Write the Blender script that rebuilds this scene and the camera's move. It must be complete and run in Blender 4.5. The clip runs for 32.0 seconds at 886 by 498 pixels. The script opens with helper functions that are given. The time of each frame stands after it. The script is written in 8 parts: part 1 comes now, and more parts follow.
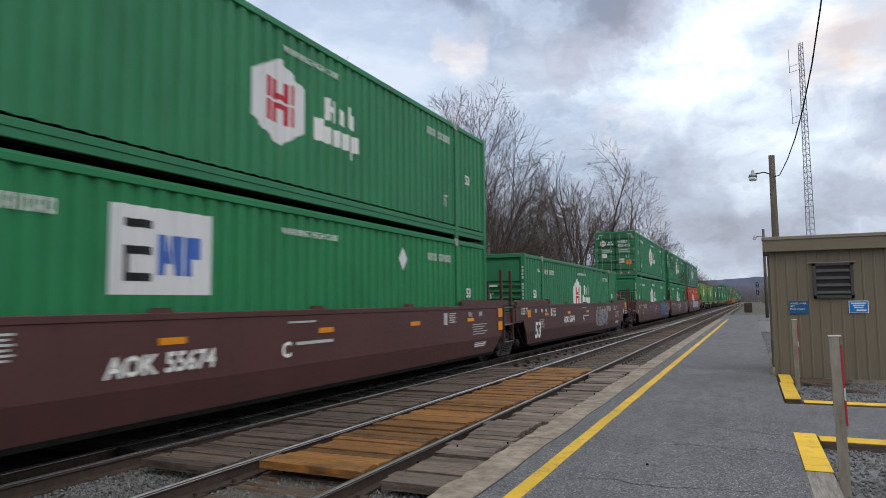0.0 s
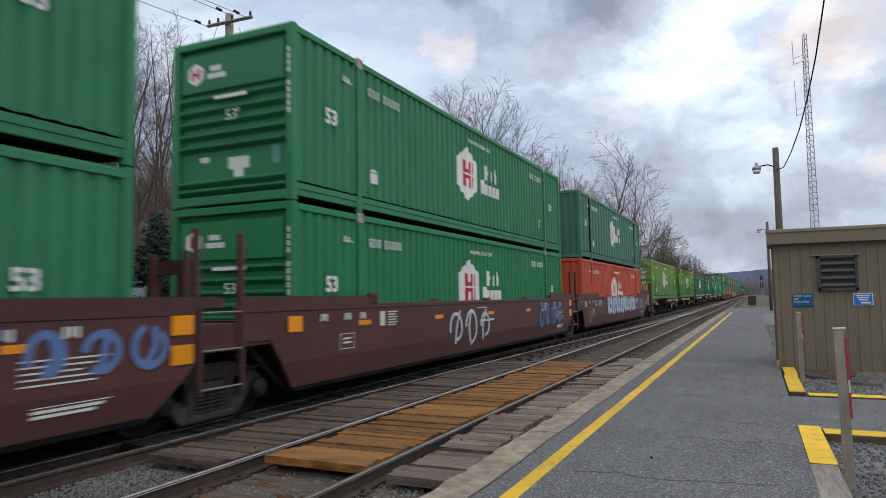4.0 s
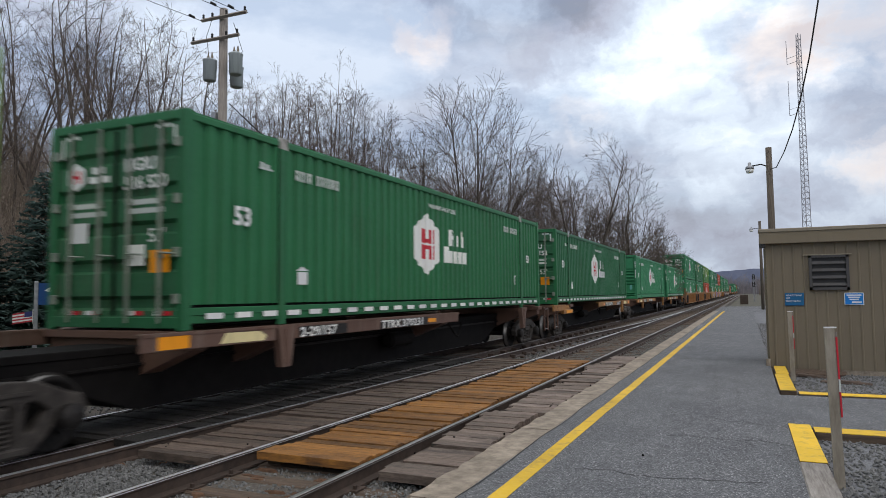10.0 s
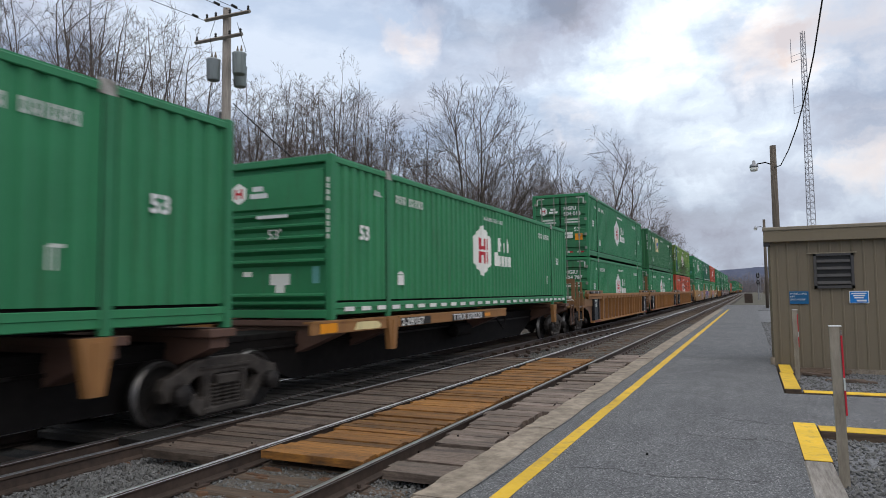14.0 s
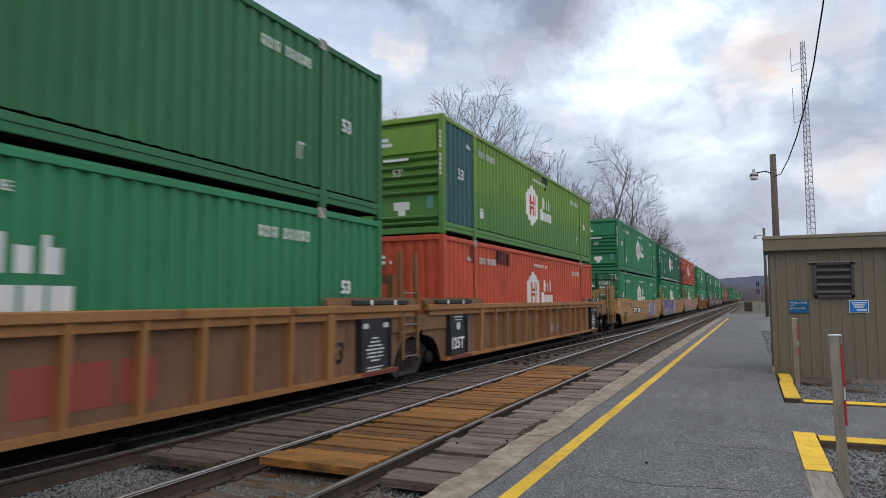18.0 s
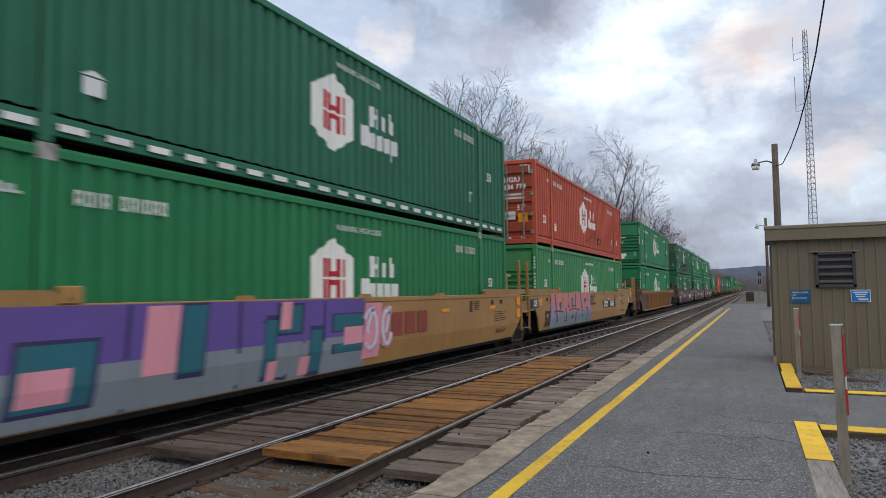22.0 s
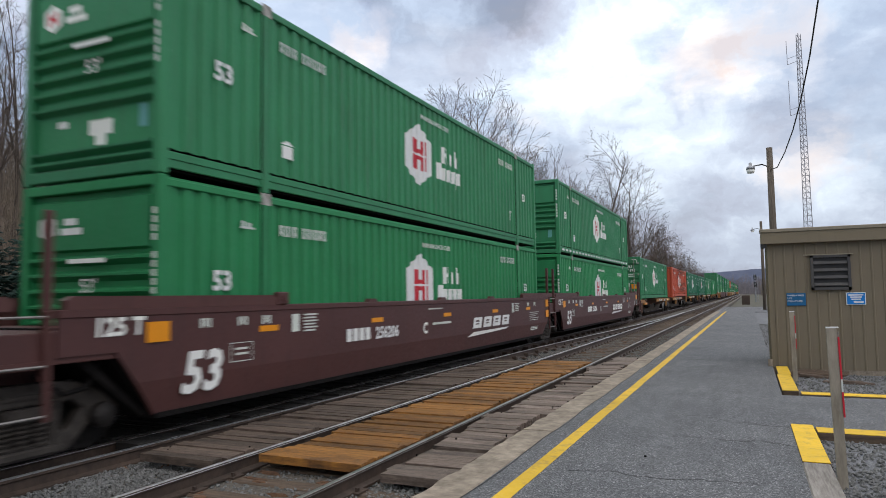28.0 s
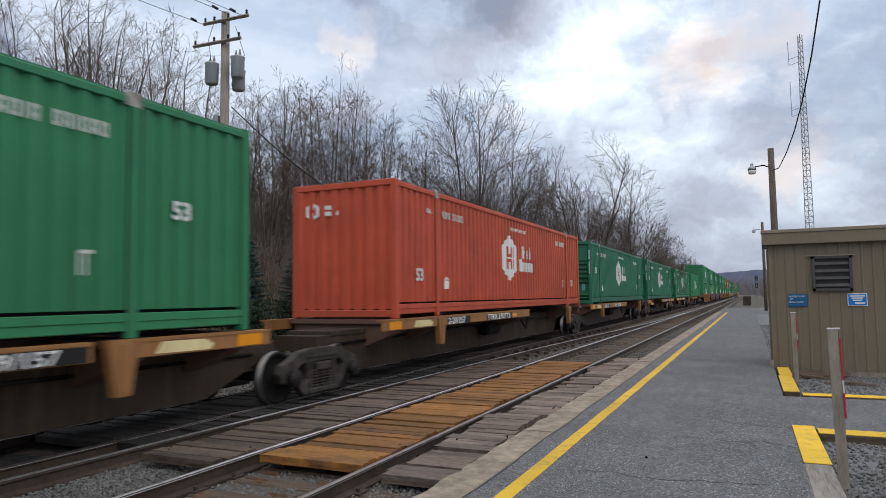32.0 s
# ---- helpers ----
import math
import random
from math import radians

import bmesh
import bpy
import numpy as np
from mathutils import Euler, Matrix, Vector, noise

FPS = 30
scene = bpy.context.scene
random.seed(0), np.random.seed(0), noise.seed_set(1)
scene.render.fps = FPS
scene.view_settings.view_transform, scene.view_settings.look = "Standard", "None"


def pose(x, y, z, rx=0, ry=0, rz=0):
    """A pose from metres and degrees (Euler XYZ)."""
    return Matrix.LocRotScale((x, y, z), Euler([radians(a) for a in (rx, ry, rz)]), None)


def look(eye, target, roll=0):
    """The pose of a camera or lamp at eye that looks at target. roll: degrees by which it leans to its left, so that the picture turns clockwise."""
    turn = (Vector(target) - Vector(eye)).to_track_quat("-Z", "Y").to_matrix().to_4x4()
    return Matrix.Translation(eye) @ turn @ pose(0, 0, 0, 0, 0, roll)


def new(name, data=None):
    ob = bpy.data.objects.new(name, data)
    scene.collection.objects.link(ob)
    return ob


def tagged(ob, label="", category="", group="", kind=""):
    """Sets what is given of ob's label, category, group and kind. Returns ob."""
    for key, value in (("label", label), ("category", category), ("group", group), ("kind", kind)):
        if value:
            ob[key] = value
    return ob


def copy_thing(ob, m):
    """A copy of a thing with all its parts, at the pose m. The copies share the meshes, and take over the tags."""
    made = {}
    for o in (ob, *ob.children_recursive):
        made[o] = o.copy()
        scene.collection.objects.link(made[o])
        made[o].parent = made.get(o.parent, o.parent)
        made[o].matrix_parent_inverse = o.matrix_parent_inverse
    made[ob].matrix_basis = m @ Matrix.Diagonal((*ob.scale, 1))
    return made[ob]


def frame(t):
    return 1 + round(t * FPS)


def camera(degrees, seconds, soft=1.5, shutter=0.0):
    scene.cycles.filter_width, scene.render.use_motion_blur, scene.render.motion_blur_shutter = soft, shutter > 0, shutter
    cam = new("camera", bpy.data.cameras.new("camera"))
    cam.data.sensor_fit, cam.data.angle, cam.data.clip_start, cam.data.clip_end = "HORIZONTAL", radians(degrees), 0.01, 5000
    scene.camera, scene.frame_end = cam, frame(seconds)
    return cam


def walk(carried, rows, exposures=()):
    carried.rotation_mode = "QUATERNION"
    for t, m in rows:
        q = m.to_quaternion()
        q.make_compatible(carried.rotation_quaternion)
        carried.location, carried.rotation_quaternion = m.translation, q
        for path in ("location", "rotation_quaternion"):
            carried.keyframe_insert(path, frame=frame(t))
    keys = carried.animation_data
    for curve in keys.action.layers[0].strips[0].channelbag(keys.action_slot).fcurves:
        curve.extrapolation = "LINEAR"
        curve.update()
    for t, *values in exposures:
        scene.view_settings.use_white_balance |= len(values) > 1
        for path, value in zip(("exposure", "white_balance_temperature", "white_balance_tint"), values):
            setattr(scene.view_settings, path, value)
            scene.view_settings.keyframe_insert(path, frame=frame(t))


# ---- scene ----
cam = camera(66.77, 32.0, soft=0.9, shutter=0.24)
EYE = (0.0, 0.0, 1.689)
PATH = [
    (0.0, look(EYE, (-4.1298, 9.0725, 2.4860), -0.610)),
    (0.5, look(EYE, (-4.1226, 9.0757, 2.4865), -0.766)),
    (1.0, look(EYE, (-4.1117, 9.0791, 2.5034), -0.699)),
    (1.5, look(EYE, (-4.1405, 9.0661, 2.5025), -0.558)),
    (2.0, look(EYE, (-4.1624, 9.0577, 2.4840), -0.642)),
    (2.5, look(EYE, (-4.1695, 9.0566, 2.4589), -0.782)),
    (3.0, look(EYE, (-4.1695, 9.0593, 2.4268), -0.789)),
    (3.5, look(EYE, (-4.1705, 9.0607, 2.4031), -0.874)),
    (5.5, look(EYE, (-4.1879, 9.0504, 2.4316), -0.964)),
    (6.0, look(EYE, (-4.1624, 9.0619, 2.4345), -0.619)),
    (6.5, look(EYE, (-4.1630, 9.0603, 2.4506), -0.777)),
    (7.0, look(EYE, (-4.1735, 9.0551, 2.4549), -0.727)),
    (7.5, look(EYE, (-4.1832, 9.0528, 2.4290), -0.427)),
    (8.0, look(EYE, (-4.1812, 9.0549, 2.4141), -0.567)),
    (8.5, look(EYE, (-4.1632, 9.0651, 2.3904), -0.575)),
    (9.0, look(EYE, (-4.1385, 9.0776, 2.3754), -0.538)),
    (9.5, look(EYE, (-4.1086, 9.0915, 2.3706), -0.521)),
    (10.0, look(EYE, (-4.0937, 9.0987, 2.3633), -0.575)),
    (10.5, look(EYE, (-4.0925, 9.0999, 2.3548), -0.566)),
    (11.0, look(EYE, (-4.0810, 9.1050, 2.3562), -0.647)),
    (11.5, look(EYE, (-4.0780, 9.1070, 2.3459), -0.502)),
    (12.0, look(EYE, (-4.1018, 9.0968, 2.3392), -0.606)),
    (12.5, look(EYE, (-4.1437, 9.0786, 2.3277), -0.715)),
    (13.0, look(EYE, (-4.1526, 9.0749, 2.3230), -0.751)),
    (13.5, look(EYE, (-4.1630, 9.0698, 2.3271), -0.728)),
    (14.0, look(EYE, (-4.1425, 9.0777, 2.3479), -0.658)),
    (14.5, look(EYE, (-4.1408, 9.0778, 2.3577), -0.769)),
    (16.5, look(EYE, (-4.0868, 9.0980, 2.4133), -0.478)),
    (17.0, look(EYE, (-4.1085, 9.0869, 2.4299), -0.260)),
    (17.5, look(EYE, (-4.1320, 9.0749, 2.4463), -0.215)),
    (18.0, look(EYE, (-4.1377, 9.0720, 2.4492), -0.326)),
    (18.5, look(EYE, (-4.1328, 9.0757, 2.4311), -0.256)),
    (19.0, look(EYE, (-4.1192, 9.0841, 2.4039), -0.420)),
    (19.5, look(EYE, (-4.1310, 9.0800, 2.3880), -0.322)),
    (20.0, look(EYE, (-4.1315, 9.0809, 2.3732), -0.442)),
    (20.5, look(EYE, (-4.1270, 9.0837, 2.3626), -0.695)),
    (21.0, look(EYE, (-4.1396, 9.0802, 2.3313), -0.638)),
    (21.5, look(EYE, (-4.1308, 9.0850, 2.3214), -0.657)),
    (22.0, look(EYE, (-4.1604, 9.0713, 2.3234), -0.597)),
    (22.5, look(EYE, (-4.1690, 9.0683, 2.3098), -0.679)),
    (23.0, look(EYE, (-4.1723, 9.0671, 2.3045), -0.767)),
    (23.5, look(EYE, (-4.1513, 9.0766, 2.3072), -0.770)),
    (24.0, look(EYE, (-4.1226, 9.0900, 2.3028), -0.745)),
    (24.5, look(EYE, (-4.1269, 9.0902, 2.2702), -0.772)),
    (25.0, look(EYE, (-4.1411, 9.0842, 2.2616), -0.770)),
    (25.5, look(EYE, (-4.1290, 9.0894, 2.2673), -0.806)),
    (27.5, look(EYE, (-4.1128, 9.0919, 2.3392), -0.837)),
    (28.0, look(EYE, (-4.1080, 9.0903, 2.3893), -0.843)),
    (28.5, look(EYE, (-4.1153, 9.0862, 2.4002), -0.819)),
    (29.0, look(EYE, (-4.1274, 9.0806, 2.4011), -1.040)),
    (29.5, look(EYE, (-4.1416, 9.0739, 2.4044), -0.930)),
    (30.0, look(EYE, (-4.1411, 9.0737, 2.4096), -0.941)),
    (30.5, look(EYE, (-4.1441, 9.0724, 2.4093), -1.110)),
    (31.0, look(EYE, (-4.1103, 9.0881, 2.4038), -1.015)),
    (31.5, look(EYE, (-4.1173, 9.0857, 2.3941), -0.887)),
    (32.0, look(EYE, (-4.1225, 9.0832, 2.3963), -0.768)),
]
walk(cam, PATH, exposures=[(0.0, 0.30), (7.0, 0.29), (14.0, 0.30), (20.0, 0.30), (22.5, 0.25), (24.5, 0.16), (25.5, 0.20), (27.5, 0.44), (30.0, 0.44), (31.0, 0.35), (32.0, 0.31)])

# ---- light ----
world = bpy.data.worlds.new("overcast_evening")
scene.world = world
world.use_nodes = True
wn, wl = world.node_tree.nodes, world.node_tree.links
wn.clear()
sky = wn.new("ShaderNodeTexSky")
sky.sky_type, sky.sun_disc = "NISHITA", False
sky.sun_elevation, sky.sun_rotation = radians(38), radians(123)
sky.dust_density, sky.air_density = 1.5, 1.0
wbg = wn.new("ShaderNodeBackground")
wbg.inputs["Strength"].default_value = 0.12
wout = wn.new("ShaderNodeOutputWorld")
wl.new(sky.outputs[0], wbg.inputs[0])
wl.new(wbg.outputs[0], wout.inputs[0])

sun_data = bpy.data.lights.new("sun", "SUN")
sun_data.energy, sun_data.angle, sun_data.color = 1.75, radians(50), (1.0, 0.90, 0.79)
sun = new("sun", sun_data)
sun.matrix_world = look((52, -34, 48.5), (0, 0, 0))


# ---- mesh code ----
class M:
    """Collects vertices and faces of one mesh."""

    def __init__(self):
        self.v, self.f = [], []

    def add(self, vs, fs):
        n = len(self.v)
        self.v += [tuple(p) for p in vs]
        self.f += [tuple(i + n for i in q) for q in fs]
        return self

    def box(self, x0, x1, y0, y1, z0, z1, bev=0.0):
        if bev <= 0:
            return self.add([(x, y, z) for x in (x0, x1) for y in (y0, y1) for z in (z0, z1)],
                            [(0, 1, 3, 2), (4, 6, 7, 5), (0, 4, 5, 1), (2, 3, 7, 6), (0, 2, 6, 4), (1, 5, 7, 3)])
        b, vs = bev, []
        for z, i in ((z0, b), (z0 + b, 0), (z1 - b, 0), (z1, b)):
            xa, xb, ya, yb = x0 + i, x1 - i, y0 + i, y1 - i
            vs += [(xa + b, ya, z), (xb - b, ya, z), (xb, ya + b, z), (xb, yb - b, z), (xb - b, yb, z), (xa + b, yb, z), (xa, yb - b, z), (xa, ya + b, z)]
        fs = [tuple(range(7, -1, -1)), tuple(range(24, 32))]
        for k in range(3):
            fs += [(k * 8 + i, k * 8 + (i + 1) % 8, k * 8 + 8 + (i + 1) % 8, k * 8 + 8 + i) for i in range(8)]
        return self.add(vs, fs)

    def prism(self, poly, axis, a, b):
        """A polygon of the two other axes, drawn out along axis from a to b."""
        n = len(poly)
        def p3(p, t):
            return {"x": (t, p[0], p[1]), "y": (p[0], t, p[1]), "z": (p[0], p[1], t)}[axis]
        return self.add([p3(p, a) for p in poly] + [p3(p, b) for p in poly],
                        [tuple(range(n - 1, -1, -1)), tuple(range(n, 2 * n))] + [(i, (i + 1) % n, n + (i + 1) % n, n + i) for i in range(n)])

    def tube(self, pts, r, n=6, r1=None, cap=True):
        """A tube through points; r1: the radius at its end."""
        pts = [Vector(p) for p in pts]
        k = len(pts)
        r1 = r if r1 is None else r1
        base = len(self.v)
        d0 = (pts[1] - pts[0]).normalized()
        ref = Vector((0, 0, 1)) if abs(d0.z) < 0.9 else Vector((1, 0, 0))
        for i, p in enumerate(pts):
            d = (pts[min(i + 1, k - 1)] - pts[max(i - 1, 0)]).normalized()
            a = d.cross(ref).normalized()
            b = d.cross(a)
            rr = r + (r1 - r) * i / max(k - 1, 1)
            for j in range(n):
                w = 2 * math.pi * j / n
                self.v.append(tuple(p + a * (rr * math.cos(w)) + b * (rr * math.sin(w))))
        for i in range(k - 1):
            for j in range(n):
                q = base + i * n
                self.f.append((q + j, q + (j + 1) % n, q + n + (j + 1) % n, q + n + j))
        if cap:
            self.f.append(tuple(base + j for j in range(n - 1, -1, -1)))
            self.f.append(tuple(base + (k - 1) * n + j for j in range(n)))
        return self

    def lathe(self, prof, n=20, axis="x", c=(0, 0, 0)):
        """A profile of (along, radius) turned about an axis through c."""
        base, k = len(self.v), len(prof)
        for a, r in prof:
            for j in range(n):
                w = 2 * math.pi * j / n
                u, v = r * math.cos(w), r * math.sin(w)
                self.v.append({"x": (c[0] + a, c[1] + u, c[2] + v), "y": (c[0] + u, c[1] + a, c[2] + v), "z": (c[0] + u, c[1] + v, c[2] + a)}[axis])
        for i in range(k - 1):
            for j in range(n):
                q = base + i * n
                self.f.append((q + j, q + (j + 1) % n, q + n + (j + 1) % n, q + n + j))
        self.f.append(tuple(base + j for j in range(n - 1, -1, -1)))
        self.f.append(tuple(base + (k - 1) * n + j for j in range(n)))
        return self

    def corrugated(self, axis, at, depth, a0, a1, z0, z1, pitch):
        """A trapezoid sheet that stands on axis = at and swings back by depth."""
        n = max(1, round((a1 - a0) / pitch))
        p, prof = (a1 - a0) / n, []
        for i in range(n):
            s = a0 + i * p
            prof += [(s, 0), (s + 0.39 * p, 0), (s + 0.5 * p, depth), (s + 0.89 * p, depth)]
        prof.append((a1, 0))
        vs = []
        for z in (z0, z1):
            vs += [((at + d, a, z) if axis == "x" else (a, at + d, z)) for a, d in prof]
        m = len(prof)
        return self.add(vs, [(i, i + 1, m + i + 1, m + i) for i in range(m - 1)])

    def mesh(self, name, material):
        me = bpy.data.meshes.new(name)
        me.from_pydata(self.v, [], self.f)
        me.update()
        if material:
            me.materials.append(material)
        return me


def recalc(me, smooth=False):
    """Faces turned outwards."""
    bm = bmesh.new()
    bm.from_mesh(me)
    bmesh.ops.recalc_face_normals(bm, faces=bm.faces)
    for q in bm.faces:
        q.smooth = smooth
    bm.to_mesh(me)
    bm.free()
    return me


CACHE = {}


def cached(key, name, build, material, smooth=False):
    """One mesh for all alike parts."""
    k = (key, material.name if material else "")
    if k not in CACHE:
        CACHE[k] = recalc(build().mesh(name, material), smooth)
    return CACHE[k]


def part(name, m, material, parent, label="", smooth=False, at=None):
    """Links a mesh as one part under a thing or a part."""
    me = m if isinstance(m, bpy.types.Mesh) else recalc(m.mesh(name, material), smooth)
    ob = new(name, me)
    ob.parent = parent
    if at:
        ob.location = at
    return tagged(ob, label, kind="stuff" if name in ("lettering", "code_letters", "warning_text", "sign_text") else "")


def thing(name, label, category, group="", at=(0, 0, 0), m=None, material=None, smooth=False, kind=""):
    ob = new(name, recalc(m.mesh(name, material), smooth) if m else None)
    ob.location = at
    return tagged(ob, label, category, group, kind)


TEXT = {}


def letters(text, size, material, bold=0.0, slant=0.0):
    """A flat mesh of built-in letters in the plane x = 0, reading along +y, raised towards +x."""
    k = (text, size, material.name, bold, slant)
    if k not in TEXT:
        cu = bpy.data.curves.new("letters", "FONT")
        cu.body, cu.size, cu.extrude, cu.resolution_u, cu.offset, cu.shear = text, size, 0.002, 2, bold, slant
        ob = bpy.data.objects.new("letters", cu)
        me = bpy.data.meshes.new_from_object(ob)
        bpy.data.objects.remove(ob)
        me.transform(Matrix(((0, 0, 1, 0), (1, 0, 0, 0), (0, 1, 0, 0), (0, 0, 0, 1))))
        me.materials.clear()
        me.materials.append(material)
        TEXT[k] = me
    return TEXT[k]


# ---- materials ----
def nodes(name):
    m = bpy.data.materials.new(name)
    m.use_nodes = True
    t = m.node_tree
    return m, t.nodes, t.links, t.nodes["Principled BSDF"]


def noise_tex(n, l, coord, scale, detail=4, rough=0.6, stretch=(1, 1, 1)):
    mp = n.new("ShaderNodeMapping")
    mp.inputs["Scale"].default_value = stretch
    l.new(coord, mp.inputs[0])
    t = n.new("ShaderNodeTexNoise")
    t.inputs["Scale"].default_value, t.inputs["Detail"].default_value, t.inputs["Roughness"].default_value = scale, detail, rough
    l.new(mp.outputs[0], t.inputs[0])
    return t.outputs[0]


def ramp(n, l, fac, stops):
    r = n.new("ShaderNodeValToRGB")
    e = r.color_ramp.elements
    while len(e) < len(stops):
        e.new(0.5)
    for q, (p, c) in zip(e, stops):
        q.position, q.color = p, (*c, 1) if len(c) == 3 else c
    l.new(fac, r.inputs[0])
    return r.outputs[0]


def mix(n, l, fac, a, b, mode="MIX"):
    m = n.new("ShaderNodeMix")
    m.data_type, m.blend_type = "RGBA", mode
    for sock, v in ((m.inputs[0], fac), (m.inputs[6], a), (m.inputs[7], b)):
        if isinstance(v, (int, float)):
            sock.default_value = v
        elif isinstance(v, tuple):
            sock.default_value = (*v, 1)
        else:
            l.new(v, sock)
    return m.outputs[2]


def bump(n, l, bsdf, height, strength, distance=0.01):
    b = n.new("ShaderNodeBump")
    b.inputs["Strength"].default_value, b.inputs["Distance"].default_value = strength, distance
    l.new(height, b.inputs["Height"])
    l.new(b.outputs[0], bsdf.inputs["Normal"])


def paint(name, color, rough=0.55, dirt=(0.05, 0.035, 0.025), dirt_amount=0.35, rust=0.0, vary=0.12):
    """Worn paint: faded in patches, with streaks that run down and some rust."""
    m, n, l, b = nodes(name)
    tc = n.new("ShaderNodeTexCoord").outputs["Object"]
    info = n.new("ShaderNodeObjectInfo").outputs["Random"]
    big = noise_tex(n, l, tc, 0.7, 5, 0.65)
    fade = ramp(n, l, big, [(0.3, (1 - vary,) * 3), (0.7, (1 + vary,) * 3)])
    c = mix(n, l, 1.0, color, fade, "MULTIPLY")
    tone = ramp(n, l, info, [(0.0, (0.9, 0.9, 0.92)), (1.0, (1.1, 1.1, 1.05))])
    c = mix(n, l, 1.0, c, tone, "MULTIPLY")
    streak = noise_tex(n, l, tc, 3.0, 5, 0.7, (2.2, 2.2, 0.16))
    s = ramp(n, l, streak, [(0.52, (0, 0, 0)), (0.78, (dirt_amount,) * 3)])
    c = mix(n, l, s, c, dirt)
    if rust:
        spots = noise_tex(n, l, tc, 2.4, 8, 0.75, (1, 1, 0.45))
        r = ramp(n, l, spots, [(0.66 - 0.16 * rust, (0, 0, 0)), (0.72 - 0.1 * rust, (0.9,) * 3)])
        c = mix(n, l, r, c, (0.12, 0.045, 0.02))
    l.new(c, b.inputs["Base Color"])
    fine = noise_tex(n, l, tc, 18, 4, 0.7)
    rr = ramp(n, l, fine, [(0.3, (rough - 0.1,) * 3), (0.7, (rough + 0.15,) * 3)])
    l.new(rr, b.inputs["Roughness"])
    b.inputs["Specular IOR Level"].default_value = 0.35
    bump(n, l, b, fine, 0.08, 0.01)
    return m


def surface(name, dark, light, scale, rough=0.85, detail=8, big=0.6, strength=0.4, dist=0.01, stretch=(1, 1, 1), metal=0.0, random_tone=0.0):
    """Stone, wood, ground: grain between two colours, with larger stains."""
    m, n, l, b = nodes(name)
    tcn = n.new("ShaderNodeTexCoord")
    tc = tcn.outputs["Object"]
    grain = noise_tex(n, l, tc, scale, detail, 0.7, stretch)
    c = ramp(n, l, grain, [(0.3, dark), (0.72, light)])
    stain = noise_tex(n, l, tc, big, 4, 0.6)
    s = ramp(n, l, stain, [(0.3, (0.78,) * 3), (0.7, (1.18,) * 3)])
    c = mix(n, l, 1.0, c, s, "MULTIPLY")
    if random_tone:
        info = n.new("ShaderNodeObjectInfo").outputs["Random"]
        t = ramp(n, l, info, [(0.0, (1 - random_tone,) * 3), (1.0, (1 + random_tone,) * 3)])
        c = mix(n, l, 1.0, c, t, "MULTIPLY")
    l.new(c, b.inputs["Base Color"])
    b.inputs["Roughness"].default_value, b.inputs["Metallic"].default_value = rough, metal
    bump(n, l, b, grain, strength, dist)
    return m


GREEN = paint("container_green", (0.030, 0.20, 0.088))
GREEN_BRIGHT = paint("container_green_fresh", (0.018, 0.20, 0.072), dirt_amount=0.15)
GREEN_DEEP = paint("container_green_deep", (0.017, 0.130, 0.050))
GREEN_DARK = paint("container_green_dark", (0.018, 0.145, 0.080))
GREEN_LIGHT = paint("container_green_faded", (0.055, 0.25, 0.095))
GREEN_RUST = paint("container_green_rusty", (0.034, 0.17, 0.088), rust=0.55)
GREEN_OLIVE = paint("container_green_olive", (0.030, 0.145, 0.060))
TEAL = paint("container_teal", (0.052, 0.162, 0.113))
LIME = paint("container_lime", (0.16, 0.29, 0.045), dirt_amount=0.25)


def two_tone(m, second):
    """Repainted in the lower half: the coats meet along an uneven, blurred line."""
    n, l = m.node_tree.nodes, m.node_tree.links
    b = n["Principled BSDF"]
    old = b.inputs["Base Color"].links[0].from_socket
    tc = n.new("ShaderNodeTexCoord").outputs["Object"]
    sep = n.new("ShaderNodeSeparateXYZ")
    l.new(tc, sep.inputs[0])
    a = n.new("ShaderNodeMath")
    a.operation = "MULTIPLY_ADD"
    l.new(noise_tex(n, l, tc, 0.8, 5, 0.6), a.inputs[0])
    a.inputs[1].default_value = -1.6
    l.new(sep.outputs[2], a.inputs[2])
    f = ramp(n, l, a.outputs[0], [(0.10, (1.0,) * 3), (1.0, (0.0,) * 3)])
    l.new(mix(n, l, f, old, second), b.inputs["Base Color"])


two_tone(LIME, (0.085, 0.225, 0.055))
ORANGE = paint("container_orange", (0.47, 0.078, 0.036), vary=0.2)
BROWN = paint("railcar_brown", (0.078, 0.031, 0.029), rough=0.5, dirt=(0.03, 0.02, 0.018))
TAN = paint("railcar_tan", (0.345, 0.19, 0.066), rough=0.5, dirt=(0.09, 0.05, 0.03))
RUSTTAN = paint("railcar_rusty_tan", (0.30, 0.145, 0.05), rough=0.6, dirt=(0.07, 0.035, 0.02), dirt_amount=0.6, rust=0.35)
RUSTEND = paint("railcar_grimy_end", (0.20, 0.108, 0.05), rough=0.65, dirt=(0.05, 0.03, 0.02), dirt_amount=0.8, rust=0.45, vary=0.22)
RUSTPANEL = paint("railcar_rusty_panel", (0.165, 0.088, 0.052), rough=0.65, dirt=(0.06, 0.032, 0.022), dirt_amount=0.75, rust=0.5, vary=0.25)
RUSTBROWN = paint("railcar_rust_brown", (0.115, 0.064, 0.047), rough=0.65, dirt=(0.05, 0.03, 0.02), dirt_amount=0.5, rust=0.3)
WHITE = paint("marking_white", (0.74, 0.75, 0.74), rough=0.5, dirt=(0.3, 0.3, 0.28), dirt_amount=0.3, vary=0.06)
RED = paint("marking_red", (0.50, 0.02, 0.035), rough=0.5, vary=0.06)
